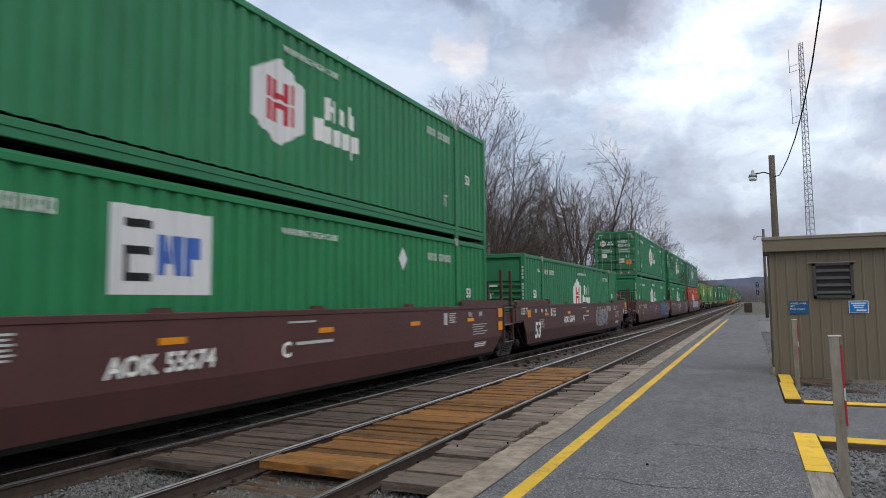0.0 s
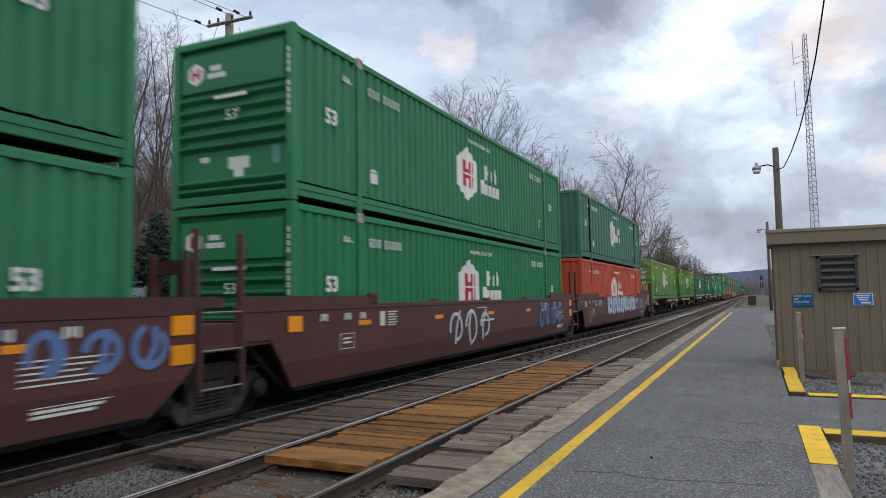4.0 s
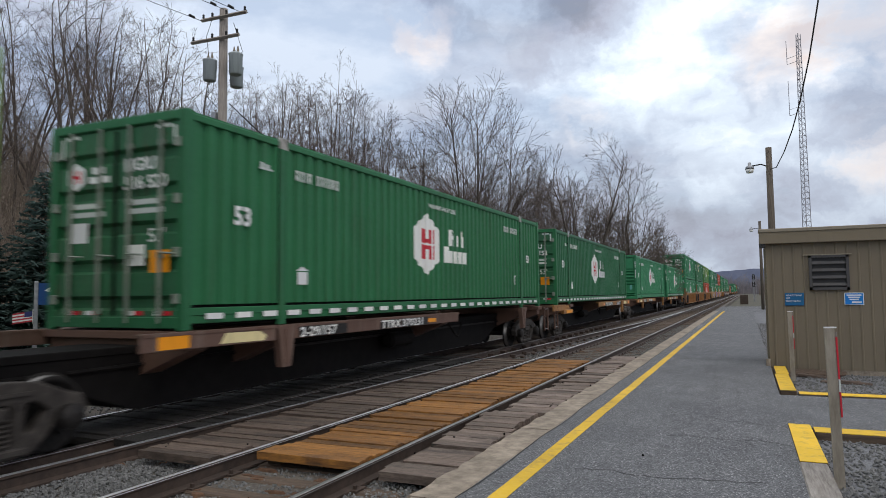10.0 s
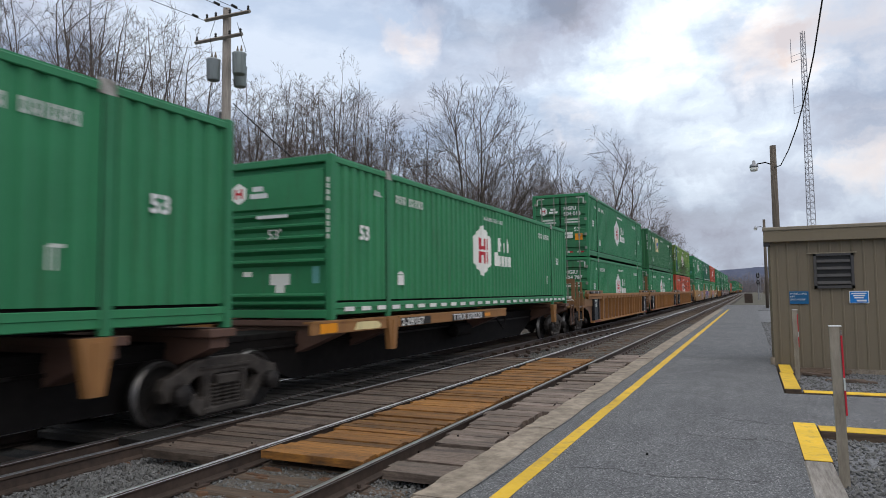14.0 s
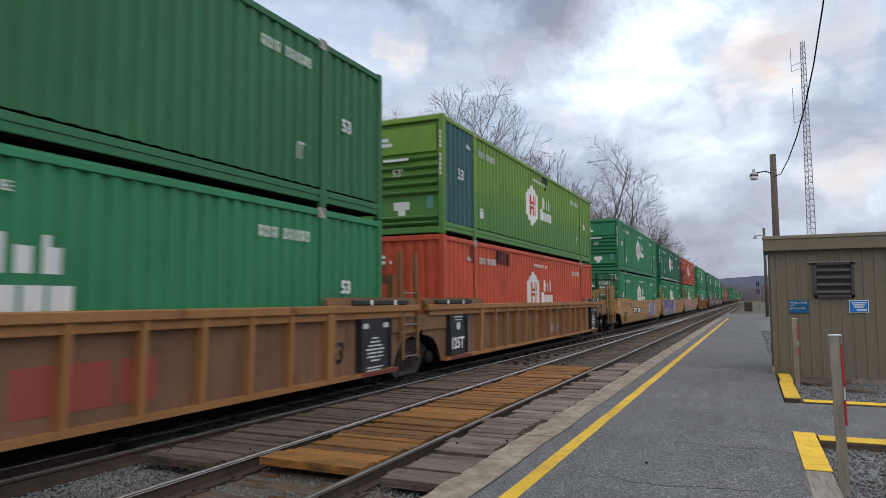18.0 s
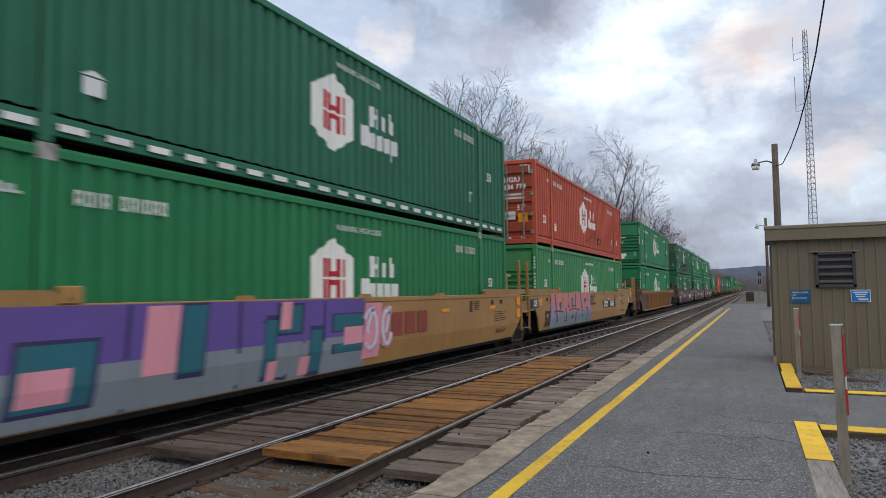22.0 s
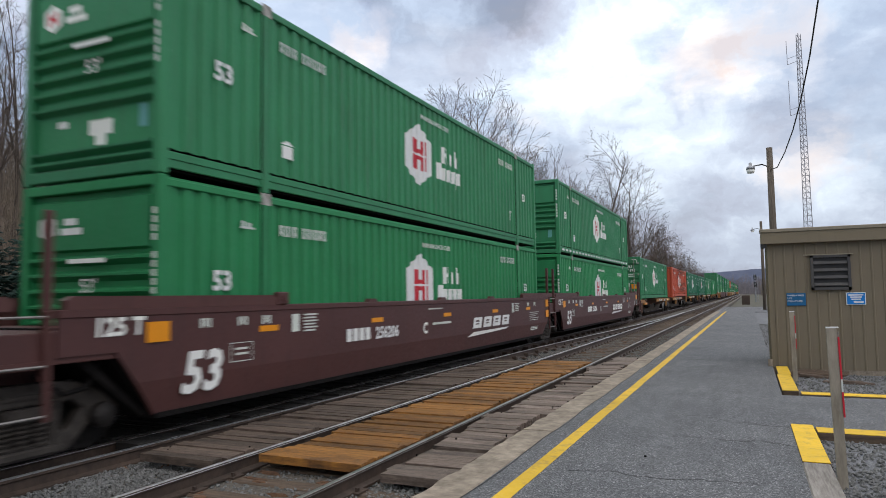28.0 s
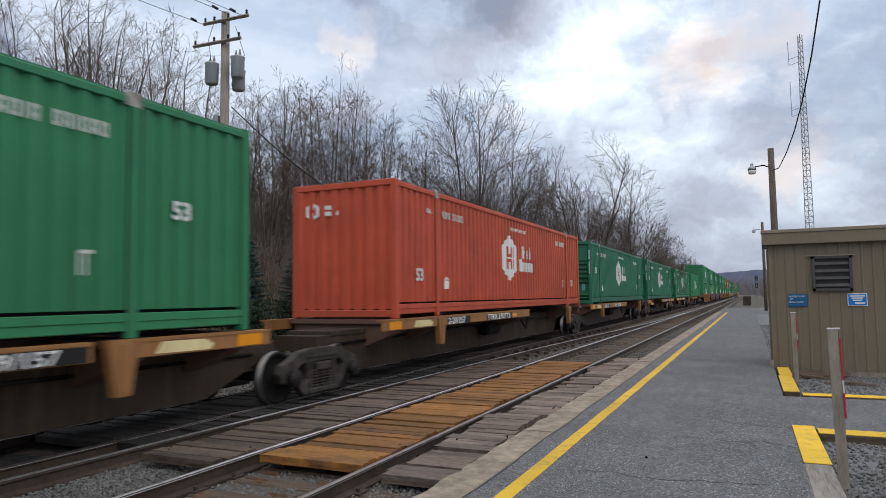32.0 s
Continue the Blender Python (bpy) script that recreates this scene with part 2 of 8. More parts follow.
YELLOW_TAPE = paint("reflector_amber", (0.80, 0.30, 0.01), rough=0.35, vary=0.05)
RED_DULL = paint("marking_dull_red", (0.16, 0.03, 0.028), rough=0.6, vary=0.2)
BLACKMARK = paint("marking_black", (0.012, 0.012, 0.012), rough=0.5)
BLUEMARK = paint("marking_blue", (0.05, 0.13, 0.45), rough=0.5)
CREAM = paint("marking_cream", (0.72, 0.62, 0.33), rough=0.5)
STEEL_DARK = surface("truck_steel", (0.010, 0.009, 0.009), (0.036, 0.032, 0.030), 6, rough=0.6, metal=0.3)
TRUCK_DUST = surface("truck_dusty_steel", (0.014, 0.012, 0.011), (0.078, 0.068, 0.060), 5, rough=0.7)
MARK_FADED = paint("marking_faded", (0.56, 0.60, 0.57), rough=0.6, vary=0.2)
PRINT_DARK = paint("print_dark", (0.075, 0.042, 0.026), rough=0.6)
WHEEL = surface("wheel_steel", (0.006, 0.0055, 0.0055), (0.022, 0.019, 0.017), 8, rough=0.75)
# near-black: the deep shade under the cars is put into this colour
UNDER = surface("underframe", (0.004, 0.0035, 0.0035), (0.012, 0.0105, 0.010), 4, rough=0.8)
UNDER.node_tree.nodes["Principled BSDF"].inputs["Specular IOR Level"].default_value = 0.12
for q in (STEEL_DARK, TRUCK_DUST, WHEEL):
    q.node_tree.nodes["Principled BSDF"].inputs["Specular IOR Level"].default_value = 0.2
RAILSIDE = surface("rail_steel_rusty", (0.035, 0.024, 0.018), (0.09, 0.06, 0.045), 9, rough=0.7, metal=0.2)
RAILTOP = surface("rail_head_worn", (0.72, 0.72, 0.74), (0.86, 0.86, 0.88), 14, rough=0.46, metal=1.0, strength=0.05)
RAILTOP_DULL = surface("rail_head_dull", (0.28, 0.27, 0.27), (0.48, 0.46, 0.45), 14, rough=0.4, metal=0.9, strength=0.05)


# ---- the train ----
TX = -7.826                       # middle of the train's track
CL, CW, CH = 16.154, 2.59, 2.896  # a 53-foot box
SKIN = CW / 2 - 0.030             # outer plane of its corrugated sides


def s_of(t):
    """How far the train has come at t seconds."""
    return 13.69775 * t - 0.0094212 * t * t + 0.00023682 * t ** 3


MOVING, ROLLING = [], []


def move(ob, y0):
    MOVING.append((ob, y0, ob.location.x, ob.location.z))
    ob.location.y = y0


def bars(y, z, widths, h, gap=0.035):
    """A row of plain bars in the plane x = 0 for writing that cannot be read."""
    m = M()
    for w in widths:
        m.box(0.0, 0.004, y, y + w, z, z + h)
        y += w + gap
    return m


def code_row():
    """Four and six plain strokes where a container's code stands."""
    m, y = M(), 0.0
    for k, (w, notch) in enumerate(((0.085, 1), (0.085, 0), (0.035, 0), (0.085, 1), (0, 0), (0.08, 0), (0.08, 1), (0.035, 0), (0.08, 0), (0.08, 1), (0.08, 0))):
        if w == 0:
            y += 0.11
            continue
        if w < 0.05:
            m.box(0, 0.004, y, y + w, 0, 0.17)
        else:
            # a bar with a slot, high or low
            m.box(0, 0.004, y, y + 0.026, 0, 0.17).box(0, 0.004, y + w - 0.026, y + w, 0, 0.17)
            m.box(0, 0.004, y + 0.026, y + w - 0.026, 0.03 if notch else 0.0, 0.075 if notch else 0.04).box(0, 0.004, y + 0.026, y + w - 0.026, 0.13, 0.17)
        y += w + 0.045
    return m


def wrapped(polys, pitch, lift=0.003, shift=(0.0, 0.0)):
    """Paint on a corrugated side: convex shapes of (y, z), wrapped over the folds of the sheet."""
    out = M()
    n = max(1, round((CL - 0.32) / pitch))
    p = (CL - 0.32) / n
    for poly in polys:
        poly = [(y + shift[0], z + shift[1]) for y, z in poly]
        ys, zs = [q[0] for q in poly], [q[1] for q in poly]
        i0, i1 = int((min(ys) - 0.16) / p) - 1, int((max(ys) - 0.16) / p) + 2
        prof = []
        for i in range(i0, i1):
            s0 = 0.16 + i * p
            prof += [(s0, 0), (s0 + 0.39 * p, 0), (s0 + 0.5 * p, -0.045), (s0 + 0.89 * p, -0.045)]
        k = len(prof)
        me = bpy.data.meshes.new("wrap")
        me.from_pydata([(SKIN + lift + d, y, z) for z in (min(zs), max(zs)) for y, d in prof], [], [(i, i + 1, k + i + 1, k + i) for i in range(k - 1)])
        bm = bmesh.new()
        bm.from_mesh(me)
        bpy.data.meshes.remove(me)
        for i, (ya, za) in enumerate(poly):
            yb, zb = poly[(i + 1) % len(poly)]
            bmesh.ops.bisect_plane(bm, geom=bm.verts[:] + bm.edges[:] + bm.faces[:], plane_co=(0, ya, za), plane_no=(0, zb - za, ya - yb), clear_outer=True)
        bm.verts.index_update()
        out.add([tuple(v.co) for v in bm.verts], [tuple(v.index for v in f.verts) for f in bm.faces])
        bm.free()
    return out


def block(y0, y1, z0, z1):
    return [(y0, z0), (y1, z0), (y1, z1), (y0, z1)]


BADGE = [[(-0.64, -0.36), (0, -0.70), (0.64, -0.36), (0.64, 0.36), (0, 0.70), (-0.64, 0.36)]]
STRIPES = [block(a, b, c, d) for a, b in ((-0.33, -0.23), (-0.14, -0.07), (0.13, 0.22), (0.27, 0.34)) for c, d in ((0.02, 0.34), (-0.34, -0.02))] + [block(-0.07, 0.13, 0.03, 0.12), block(-0.07, 0.13, -0.12, -0.03)]
# two lines of plain blocks where the company's name stands
WORD = [block(0.38, 0.50, 0.06, 0.46), block(0.58, 0.70, 0.06, 0.46), block(0.50, 0.58, 0.22, 0.31), block(0.78, 0.99, 0.06, 0.34), block(1.07, 1.17, 0.06, 0.46), block(1.17, 1.30, 0.06, 0.34)] + \
       [block(0.0, 0.30, -0.36, 0.03), block(0.37, 0.52, -0.36, -0.06), block(0.58, 0.81, -0.36, -0.06), block(0.88, 1.10, -0.36, -0.06), block(1.17, 1.42, -0.36, -0.06), block(1.17, 1.26, -0.50, -0.36)]


def side_sheet(pitch):
    return lambda: M().corrugated("x", SKIN, -0.045, 0.16, CL - 0.16, 0.335, CH - 0.13, pitch)


def side_sheet_far(pitch):
    return lambda: M().corrugated("x", -SKIN, 0.045, 0.16, CL - 0.16, 0.28, CH - 0.10, pitch)


def end_sheet():
    """A closed end: a plain upper field in a recess."""
    return M().box(-1.16, 1.16, 0.095, 0.13, 0.16, CH - 0.14)


def end_field(z0, z1):
    return M().prism([(0.095, z0), (0.03, z0 + 0.03), (0.03, z1 - 0.03), (0.095, z1)], "x", -1.10, 1.10)


def end_rib():
    """A pressed rib across the end."""
    return M().prism([(0.10, 0.0), (0.005, 0.075), (0.005, 0.105), (0.10, 0.135)], "x", -1.12, 1.12)


def end_ribbed():
    return M().corrugated("y", 0.02, 0.045, -1.16, 1.16, 0.16, CH - 0.12, 0.29)


def door_leaf(sx):
    """One leaf of the pair of doors, pressed in fields one above the other."""
    a, b = (0.012, 1.16) if sx > 0 else (-1.16, -0.012)
    prof = [(0.12, CH - 0.15), (0.12, 0.17), (0.035, 0.17)]
    for i in range(5):
        z = 0.26 + 0.5 * i
        prof += [(0.035, z), (0.095, z + 0.04), (0.095, z + 0.15), (0.035, z + 0.2)]
    prof.append((0.035, CH - 0.15))
    return M().prism(prof, "x", a, b)


def lock_rod():
    m = M().tube([(0, 0, 0.10), (0, 0, CH - 0.12)], 0.027, 6)
    for z in (0.22, 0.95, 1.7, 2.45):
        m.box(-0.05, 0.05, -0.01, 0.035, z, z + 0.07)
    m.tube([(0, -0.02, 1.02), (0.3, -0.03, 1.0)], 0.014, 5)
    return m


CASTING = surface("casting_worn", (0.12, 0.11, 0.095), (0.46, 0.45, 0.42), 7, rough=0.7)
ROD = surface("lock_rod_worn", (0.07, 0.12, 0.08), (0.34, 0.36, 0.31), 7, rough=0.6, stretch=(1, 1, 0.4))
ENDPAINT = paint("end_dark_grey", (0.022, 0.024, 0.030), rough=0.5)


SNAME = paint("plate_pale_teal", (0.12, 0.34, 0.33), rough=0.5)


GRIME = dict(dirt=(0.055, 0.04, 0.028), dirt_amount=0.85, vary=0.22)
DOOR_PAINT = {
    GREEN.name: paint("door_green_grimy", (0.034, 0.175, 0.080), rust=0.2, **GRIME), GREEN_DEEP.name: paint("door_deep_green_grimy", (0.026, 0.125, 0.055), rust=0.2, **GRIME),
    LIME.name: paint("door_lime_grimy", (0.14, 0.235, 0.055), rust=0.3, **GRIME), ORANGE.name: paint("door_orange_grimy", (0.36, 0.065, 0.034), rust=0.3, **GRIME),
}


def container(name_color, paint_mat, end="louvre", wide=False, logo="badge", number="", strip=False, label="", far=False, panel=None, badge_color=None):
    """A 53-foot box: its origin lies at the floor in the middle of the end that faces the platform."""
    top = thing("shipping_container", label, "container", "containers on the train")
    P = paint_mat
    pitch = 0.64 if wide else 0.285
    c = lambda key, nm, b, mt=P: cached(key, nm, b, mt)
    part("side_panel", c(("s", pitch), "side_panel", side_sheet(pitch)), P, top)
    part("roof", c("roof", "roof", lambda: M().box(-CW / 2 + 0.03, CW / 2 - 0.03, 0.03, CL - 0.03, CH - 0.06, CH - 0.02)), P, top)
    part("top_rail", c("tr", "top_rail", lambda: M().box(CW / 2 - 0.07, CW / 2 - 0.008, 0.1, CL - 0.1, CH - 0.14, CH - 0.045, 0.01)), P, top)
    part("bottom_rail", c("br", "bottom_rail", lambda: M().box(CW / 2 - 0.10, CW / 2 - 0.03, 0.1, CL - 0.1, 0.085, 0.20, 0.01).box(CW / 2 - 0.10, CW / 2 - 0.016, 0.1, CL - 0.1, 0.193, 0.295, 0.008)), P, top)
    # black backing paints the shadow line between sheet and bottom rail
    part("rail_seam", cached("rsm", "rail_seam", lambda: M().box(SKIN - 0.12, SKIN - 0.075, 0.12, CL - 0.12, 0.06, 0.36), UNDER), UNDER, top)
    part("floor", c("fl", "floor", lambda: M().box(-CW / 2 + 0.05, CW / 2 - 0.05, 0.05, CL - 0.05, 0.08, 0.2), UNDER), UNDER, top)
    part("side_panel", c(("s2", pitch), "side_panel", side_sheet_far(pitch)), P, top)
    for y in (0.0, CL - 0.14):
        for x in (-CW / 2, CW / 2 - 0.14):
            part("corner_post", c("cp", "corner_post", lambda: M().box(0, 0.14, 0, 0.14, 0.0, CH, 0.012)), P, top, at=(x, y, 0))
    part("end_sill", c("es", "end_sill", lambda: M().box(-1.16, 1.16, 0.0, 0.12, 0.03, 0.18, 0.01)), P, top)
    part("end_header", c("eh", "end_header", lambda: M().box(-1.16, 1.16, 0.0, 0.12, CH - 0.13, CH, 0.01)), P, top)
    part("end_wall", c("ew2", "end_wall", lambda: M().corrugated("y", CL - 0.03, -0.045, -1.16, 1.16, 0.1, CH - 0.1, 0.29)), P, top)
    for y in (1.93, CL - 2.07):
        for sx in (1, -1):
            if far and sx < 0:
                continue
            if sx > 0:
                # thin black strip drawn in place of the shaded recess beside the post
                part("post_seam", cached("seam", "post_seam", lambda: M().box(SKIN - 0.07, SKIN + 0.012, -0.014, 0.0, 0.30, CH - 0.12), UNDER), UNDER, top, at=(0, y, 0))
            part("lifting_post", c(("lp", sx), "lifting_post", lambda: M().box(sx * CW / 2 - (0.075 if sx > 0 else -0.0), sx * CW / 2 + (0.003 if sx > 0 else 0.075), 0, 0.15, 0.0, CH + 0.004, 0.01)), P, top, at=(0, y, 0))
    # the end that faces the platform
    if end == "louvre":
        ew = part("end_wall", c("el", "end_wall", end_sheet), P, top)
        part("end_field", c("ef", "end_field", lambda: end_field(1.98, CH - 0.22)), P, ew)
        if not far:
            for z in (0.20, 0.34, 0.95, 1.16, 1.37, 1.58, 1.79):
                part("end_rib", c("erb", "end_rib", end_rib), P, ew, at=(0, 0, z))
    elif end == "ribbed":
        part("end_wall", c("er", "end_wall", end_ribbed), P, top)
    else:
        for sx in (-1, 1):
            DP = DOOR_PAINT.get(P.name, P)
            d = part("door", c(("d", sx), "door", lambda: door_leaf(sx), DP), DP, top, "grimy rust-spotted door")
            if not far:
                for z in (0.35, 0.95, 1.65, 2.4):
                    part("hinge", cached("hg", "hinge", lambda: M().box(-0.055, 0.055, -0.022, 0.02, 0, 0.13, 0.008), ROD), ROD, d, at=(sx * 1.16, 0.0, z))
                part("gasket", cached("gk", "gasket", lambda: M().box(-0.008, 0.008, 0.018, 0.034, 0.2, CH - 0.18), UNDER), UNDER, d, "black rubber seal", at=(sx * 0.02, 0.0, 0))
            if not far:
                for x in (0.28, 0.86):
                    part("lock_rod", cached("lr", "lock_rod", lock_rod, ROD), ROD, d, "worn grey locking bar", at=(sx * x, 0.0, 0))
    # markings on the long side
    X = CW / 2
    if logo == "badge":
        b = part("badge", cached(("bd", pitch), "badge", lambda: wrapped(BADGE, pitch, 0.003, (7.28, 1.58)), WHITE), WHITE, top, "white hexagon panel")
        bc = badge_color or RED
        part("badge_stripes", cached(("bs", pitch), "badge_stripes", lambda: wrapped(STRIPES, pitch, 0.006, (7.28, 1.58)), bc), bc, b, "red bars")
        part("wordmark", cached(("wm", pitch), "wordmark", lambda: wrapped(WORD, pitch, 0.003, (8.17, 1.56)), WHITE), WHITE, top, "two lines of white blocks")
    elif logo == "square":
        at = (4.3, 1.50)
        plate = CREAM if name_color == "olive" else WHITE
        q = part("logo_panel", cached("lgp", "logo_panel", lambda: wrapped([block(0, 1.55, -0.04, 1.02)], pitch, 0.003, at), plate), plate, top, "square panel with black and blue bars")
        part("logo_bars", cached("lgb", "logo_bars", lambda: wrapped([block(0.16, 0.60, 0.12, 0.22), block(0.16, 0.60, 0.44, 0.54), block(0.16, 0.60, 0.76, 0.86), block(0.16, 0.27, 0.22, 0.44)], pitch, 0.006, at), BLACKMARK), BLACKMARK, q)
        part("logo_bars", cached("lgc", "logo_bars", lambda: wrapped([[(0.66, 0.2), (0.76, 0.2), (0.80, 0.7), (0.66, 0.7)], [(0.80, 0.35), (0.92, 0.35), (0.86, 0.7)], [(0.94, 0.2), (1.05, 0.2), (1.05, 0.7), (0.90, 0.7)], block(1.13, 1.40, 0.42, 0.7), block(1.13, 1.22, 0.2, 0.42)], pitch, 0.006, at), BLUEMARK), BLUEMARK, q)
        part("hazard_plate", cached("hz", "hazard_plate", lambda: M().prism([(-0.18, 0), (0, -0.24), (0.18, 0), (0, 0.24)], "x", 0, 0.005), WHITE), WHITE, top, at=(SKIN, 11.34 if name_color != "olive" else 3.3, 2.25))
    if not far:
        part("length_mark", letters("53", 0.37, WHITE, 0.012), WHITE, top, at=(SKIN + 0.003, 0.94, 0.80 if name_color == "orange" else 1.46))
        part("length_mark", letters("53", 0.32, WHITE, 0.010), WHITE, top, at=(SKIN + 0.003, 14.75, 0.80 if name_color == "orange" else 1.46))
        part("small_mark", cached("wtq", "small_mark", lambda: M().box(0, 0.004, 0, 0.03, 0, 0.26).box(0, 0.004, 0.09, 0.12, 0, 0.24).box(0, 0.004, 0.03, 0.2, 0.24, 0.28), MARK_FADED), MARK_FADED, top, at=(SKIN + 0.003, 13.45, 0.72))
        part("warning_text", letters("WARNING HIGH CUBE", 0.15, WHITE), WHITE, top, at=(SKIN + 0.003, 7.35, 2.42))
        for y in (2.36, 12.55):
            tagged(part("code_mark", cached("cb", "code_mark", code_row, MARK_FADED), MARK_FADED, top, at=(SKIN + 0.003, y, 2.29)), kind="stuff")
        part("small_mark", cached("wtp", "small_mark", lambda: M().box(0, 0.004, 0, 0.3, 0, 0.03).box(0, 0.004, 0.02, 0.09, 0.03, 0.11).box(0, 0.004, 0.13, 0.22, 0.03, 0.09), MARK_FADED), MARK_FADED, top, at=(SKIN + 0.003, 1.48, 2.34))
        part("small_plate", cached("spl", "small_plate", lambda: M().box(0, 0.004, 0, 0.26, 0, 0.2).prism([(-0.03, 0.22), (0.13, 0.29), (0.29, 0.22)], "x", 0, 0.004), WHITE), WHITE, top, at=(SKIN + 0.003, 2.42, 0.62))
        for y in (2.0, CL - 2.05):
            part("lifting_casting", cached("lc", "lifting_casting", lambda: M().box(-0.02, 0.004, -0.06, 0.15, -0.17, 0.006), CASTING), CASTING, top, "pale worn corner casting", at=(X, y - 0.03, CH))
        # markings on the end
        if logo == "badge":
            hx = part("badge", cached("bde", "badge", lambda: M().prism([(-0.17, -0.1), (0, -0.2), (0.17, -0.1), (0.17, 0.1), (0, 0.2), (-0.17, 0.1)], "y", 0, 0.005), WHITE), WHITE, top, at=(-0.78, 0.022, 2.14 if end == "door" else 2.32))
            part("wordmark", cached("wme", "wordmark", lambda: M().box(0.06, 0.3, 0, 0.004, 0.02, 0.11).box(0, 0.4, 0, 0.004, -0.11, -0.02), WHITE), WHITE, top, at=(-0.52, 0.024, 2.14 if end == "door" else 2.32))
        if logo == "badge":
            part("badge_stripes", cached("bse", "badge_stripes", lambda: M().box(-0.09, -0.045, 0, 0.004, -0.09, 0.09).box(0.045, 0.09, 0, 0.004, -0.09, 0.09).box(-0.045, 0.045, 0, 0.004, -0.022, 0.022), RED), RED, hx, at=(0, -0.005, 0))
        if logo == "square" and end == "ribbed":
            pn = part("logo_panel", cached("lge", "logo_panel", lambda: M().box(0, 0.42, 0, 0.004, 0, 0.28), CREAM if name_color == "olive" else WHITE), CREAM if name_color == "olive" else WHITE, top, "small square panel with black and blue bars", at=(-0.62, 0.014, 2.42))
            part("logo_bars", cached("lgf", "logo_bars", lambda: M().box(0.05, 0.14, -0.003, 0, 0.05, 0.09).box(0.05, 0.14, -0.003, 0, 0.19, 0.23).box(0.05, 0.08, -0.003, 0, 0.09, 0.19), BLACKMARK), BLACKMARK, pn)
            part("logo_bars", cached("lgg", "logo_bars", lambda: M().box(0.17, 0.26, -0.003, 0, 0.06, 0.18).box(0.28, 0.37, -0.003, 0, 0.06, 0.18), BLUEMARK), BLUEMARK, pn)
            part("hazard_plate", cached("hze", "hazard_plate", lambda: M().prism([(-0.17, 0), (0, -0.2), (0.17, 0), (0, 0.2)], "y", 0, 0.004), WHITE), WHITE, top, at=(-0.9, 0.014, 1.86))
            part("paper_plate", cached("pp2", "paper_plate", lambda: M().box(0, 0.4, 0, 0.004, 0, 0.26), MARK_FADED), MARK_FADED, top, at=(0.2, 0.014, 0.66))
            tagged(part("small_mark", cached("smq", "small_mark", lambda: M().box(0, 0.16, 0, 0.003, 0.1, 0.3).box(0.22, 0.5, 0, 0.003, 0.2, 0.3).box(0.22, 0.46, 0, 0.003, 0.06, 0.14).box(0, 0.4, 0, 0.003, -0.1, -0.02), MARK_FADED), MARK_FADED, top, at=(-1.0, 0.014, 0.75)), kind="stuff")
        if end == "door":
            part("code_letters", letters("HGIU", 0.24, WHITE, 0.006), WHITE, top, at=(0.16, 0.03, 2.15)).rotation_euler = (0, 0, -math.pi / 2)
            if number:
                part("code_letters", letters(number, 0.24, WHITE, 0.006), WHITE, top, at=(0.16, 0.03, 1.90)).rotation_euler = (0, 0, -math.pi / 2)
            for k, (x, z, w) in enumerate(((0.2, 1.68, 0.62), (0.2, 1.56, 0.70), (-0.86, 1.68, 0.62), (-0.86, 1.56, 0.66))):
                part("text_bar", cached(("tb", k), "text_bar", lambda: M().box(0, w, 0, 0.004, 0.0, 0.07), MARK_FADED), MARK_FADED, top, at=(x, 0.03, z))
            for sx in (-1, 1):
                part("corner_tape", cached(("ct", sx), "corner_tape", lambda: M().box(0.045 * -sx - 0.022, 0.045 * -sx + 0.022, 0, 0.004, -0.30, -0.02), MARK_FADED), MARK_FADED, top, "pale reflective strip", at=(sx * 1.12, 0.028, 2.72))
                part("corner_tape", cached(("cu", sx), "corner_tape", lambda: M().box(min(-sx * 0.38, -sx * 0.1), max(-sx * 0.38, -sx * 0.1), 0, 0.004, -0.045, 0.0), MARK_FADED), MARK_FADED, top, "pale reflective strip", at=(sx * 1.12, 0.028, 2.73))
            part("length_mark", letters("53'", 0.26, WHITE), WHITE, top, at=(0.62, 0.03, 1.17)).rotation_euler = (0, 0, -math.pi / 2)
            part("warning_plate", cached("op", "warning_plate", lambda: M().box(0, 0.34, 0, 0.005, 0, 0.3), YELLOW_TAPE), YELLOW_TAPE, top, "orange warning plate", at=(0.66, 0.03, 0.76))
            part("paper_plate", cached("pp", "paper_plate", lambda: M().box(0, 0.36, 0, 0.005, 0, 0.28), WHITE), WHITE, top, at=(0.2, 0.03, 0.86))
            part("paper_plate", cached("pp", "paper_plate", None, WHITE), WHITE, top, at=(-0.9, 0.03, 1.2))
            for x in (-0.95, -0.55, 0.25, 0.75):
                part("reflector", cached("rf", "reflector", lambda: M().box(0, 0.15, 0, 0.005, 0, 0.06), WHITE), WHITE, top, at=(x, 0.03, 0.2))
                part("reflector", cached("rf", "reflector", None, RED) if ("rf", RED.name) in CACHE else cached("rf", "reflector", lambda: M().box(0, 0.15, 0, 0.005, 0, 0.06), RED), RED, top, at=(x + 0.15, 0.03, 0.2))
        elif end == "louvre" or logo == "square":
            part("length_mark", letters("53'", 0.26, WHITE), WHITE, top, at=(-0.1, 0.006, 1.44)).rotation_euler = (0, 0, -math.pi / 2)
            part("text_bar", cached("tb2", "text_bar", lambda: M().box(-0.35, 0.35, 0, 0.004, 0.0, 0.06), WHITE), WHITE, top, at=(0.0, 0.004, 1.825))
            part("small_plate", cached("spl2", "small_plate", lambda: M().box(0, 0.2, 0, 0.006, 0, 0.09), WHITE), WHITE, top, at=(-0.72, 0.088, 0.78))
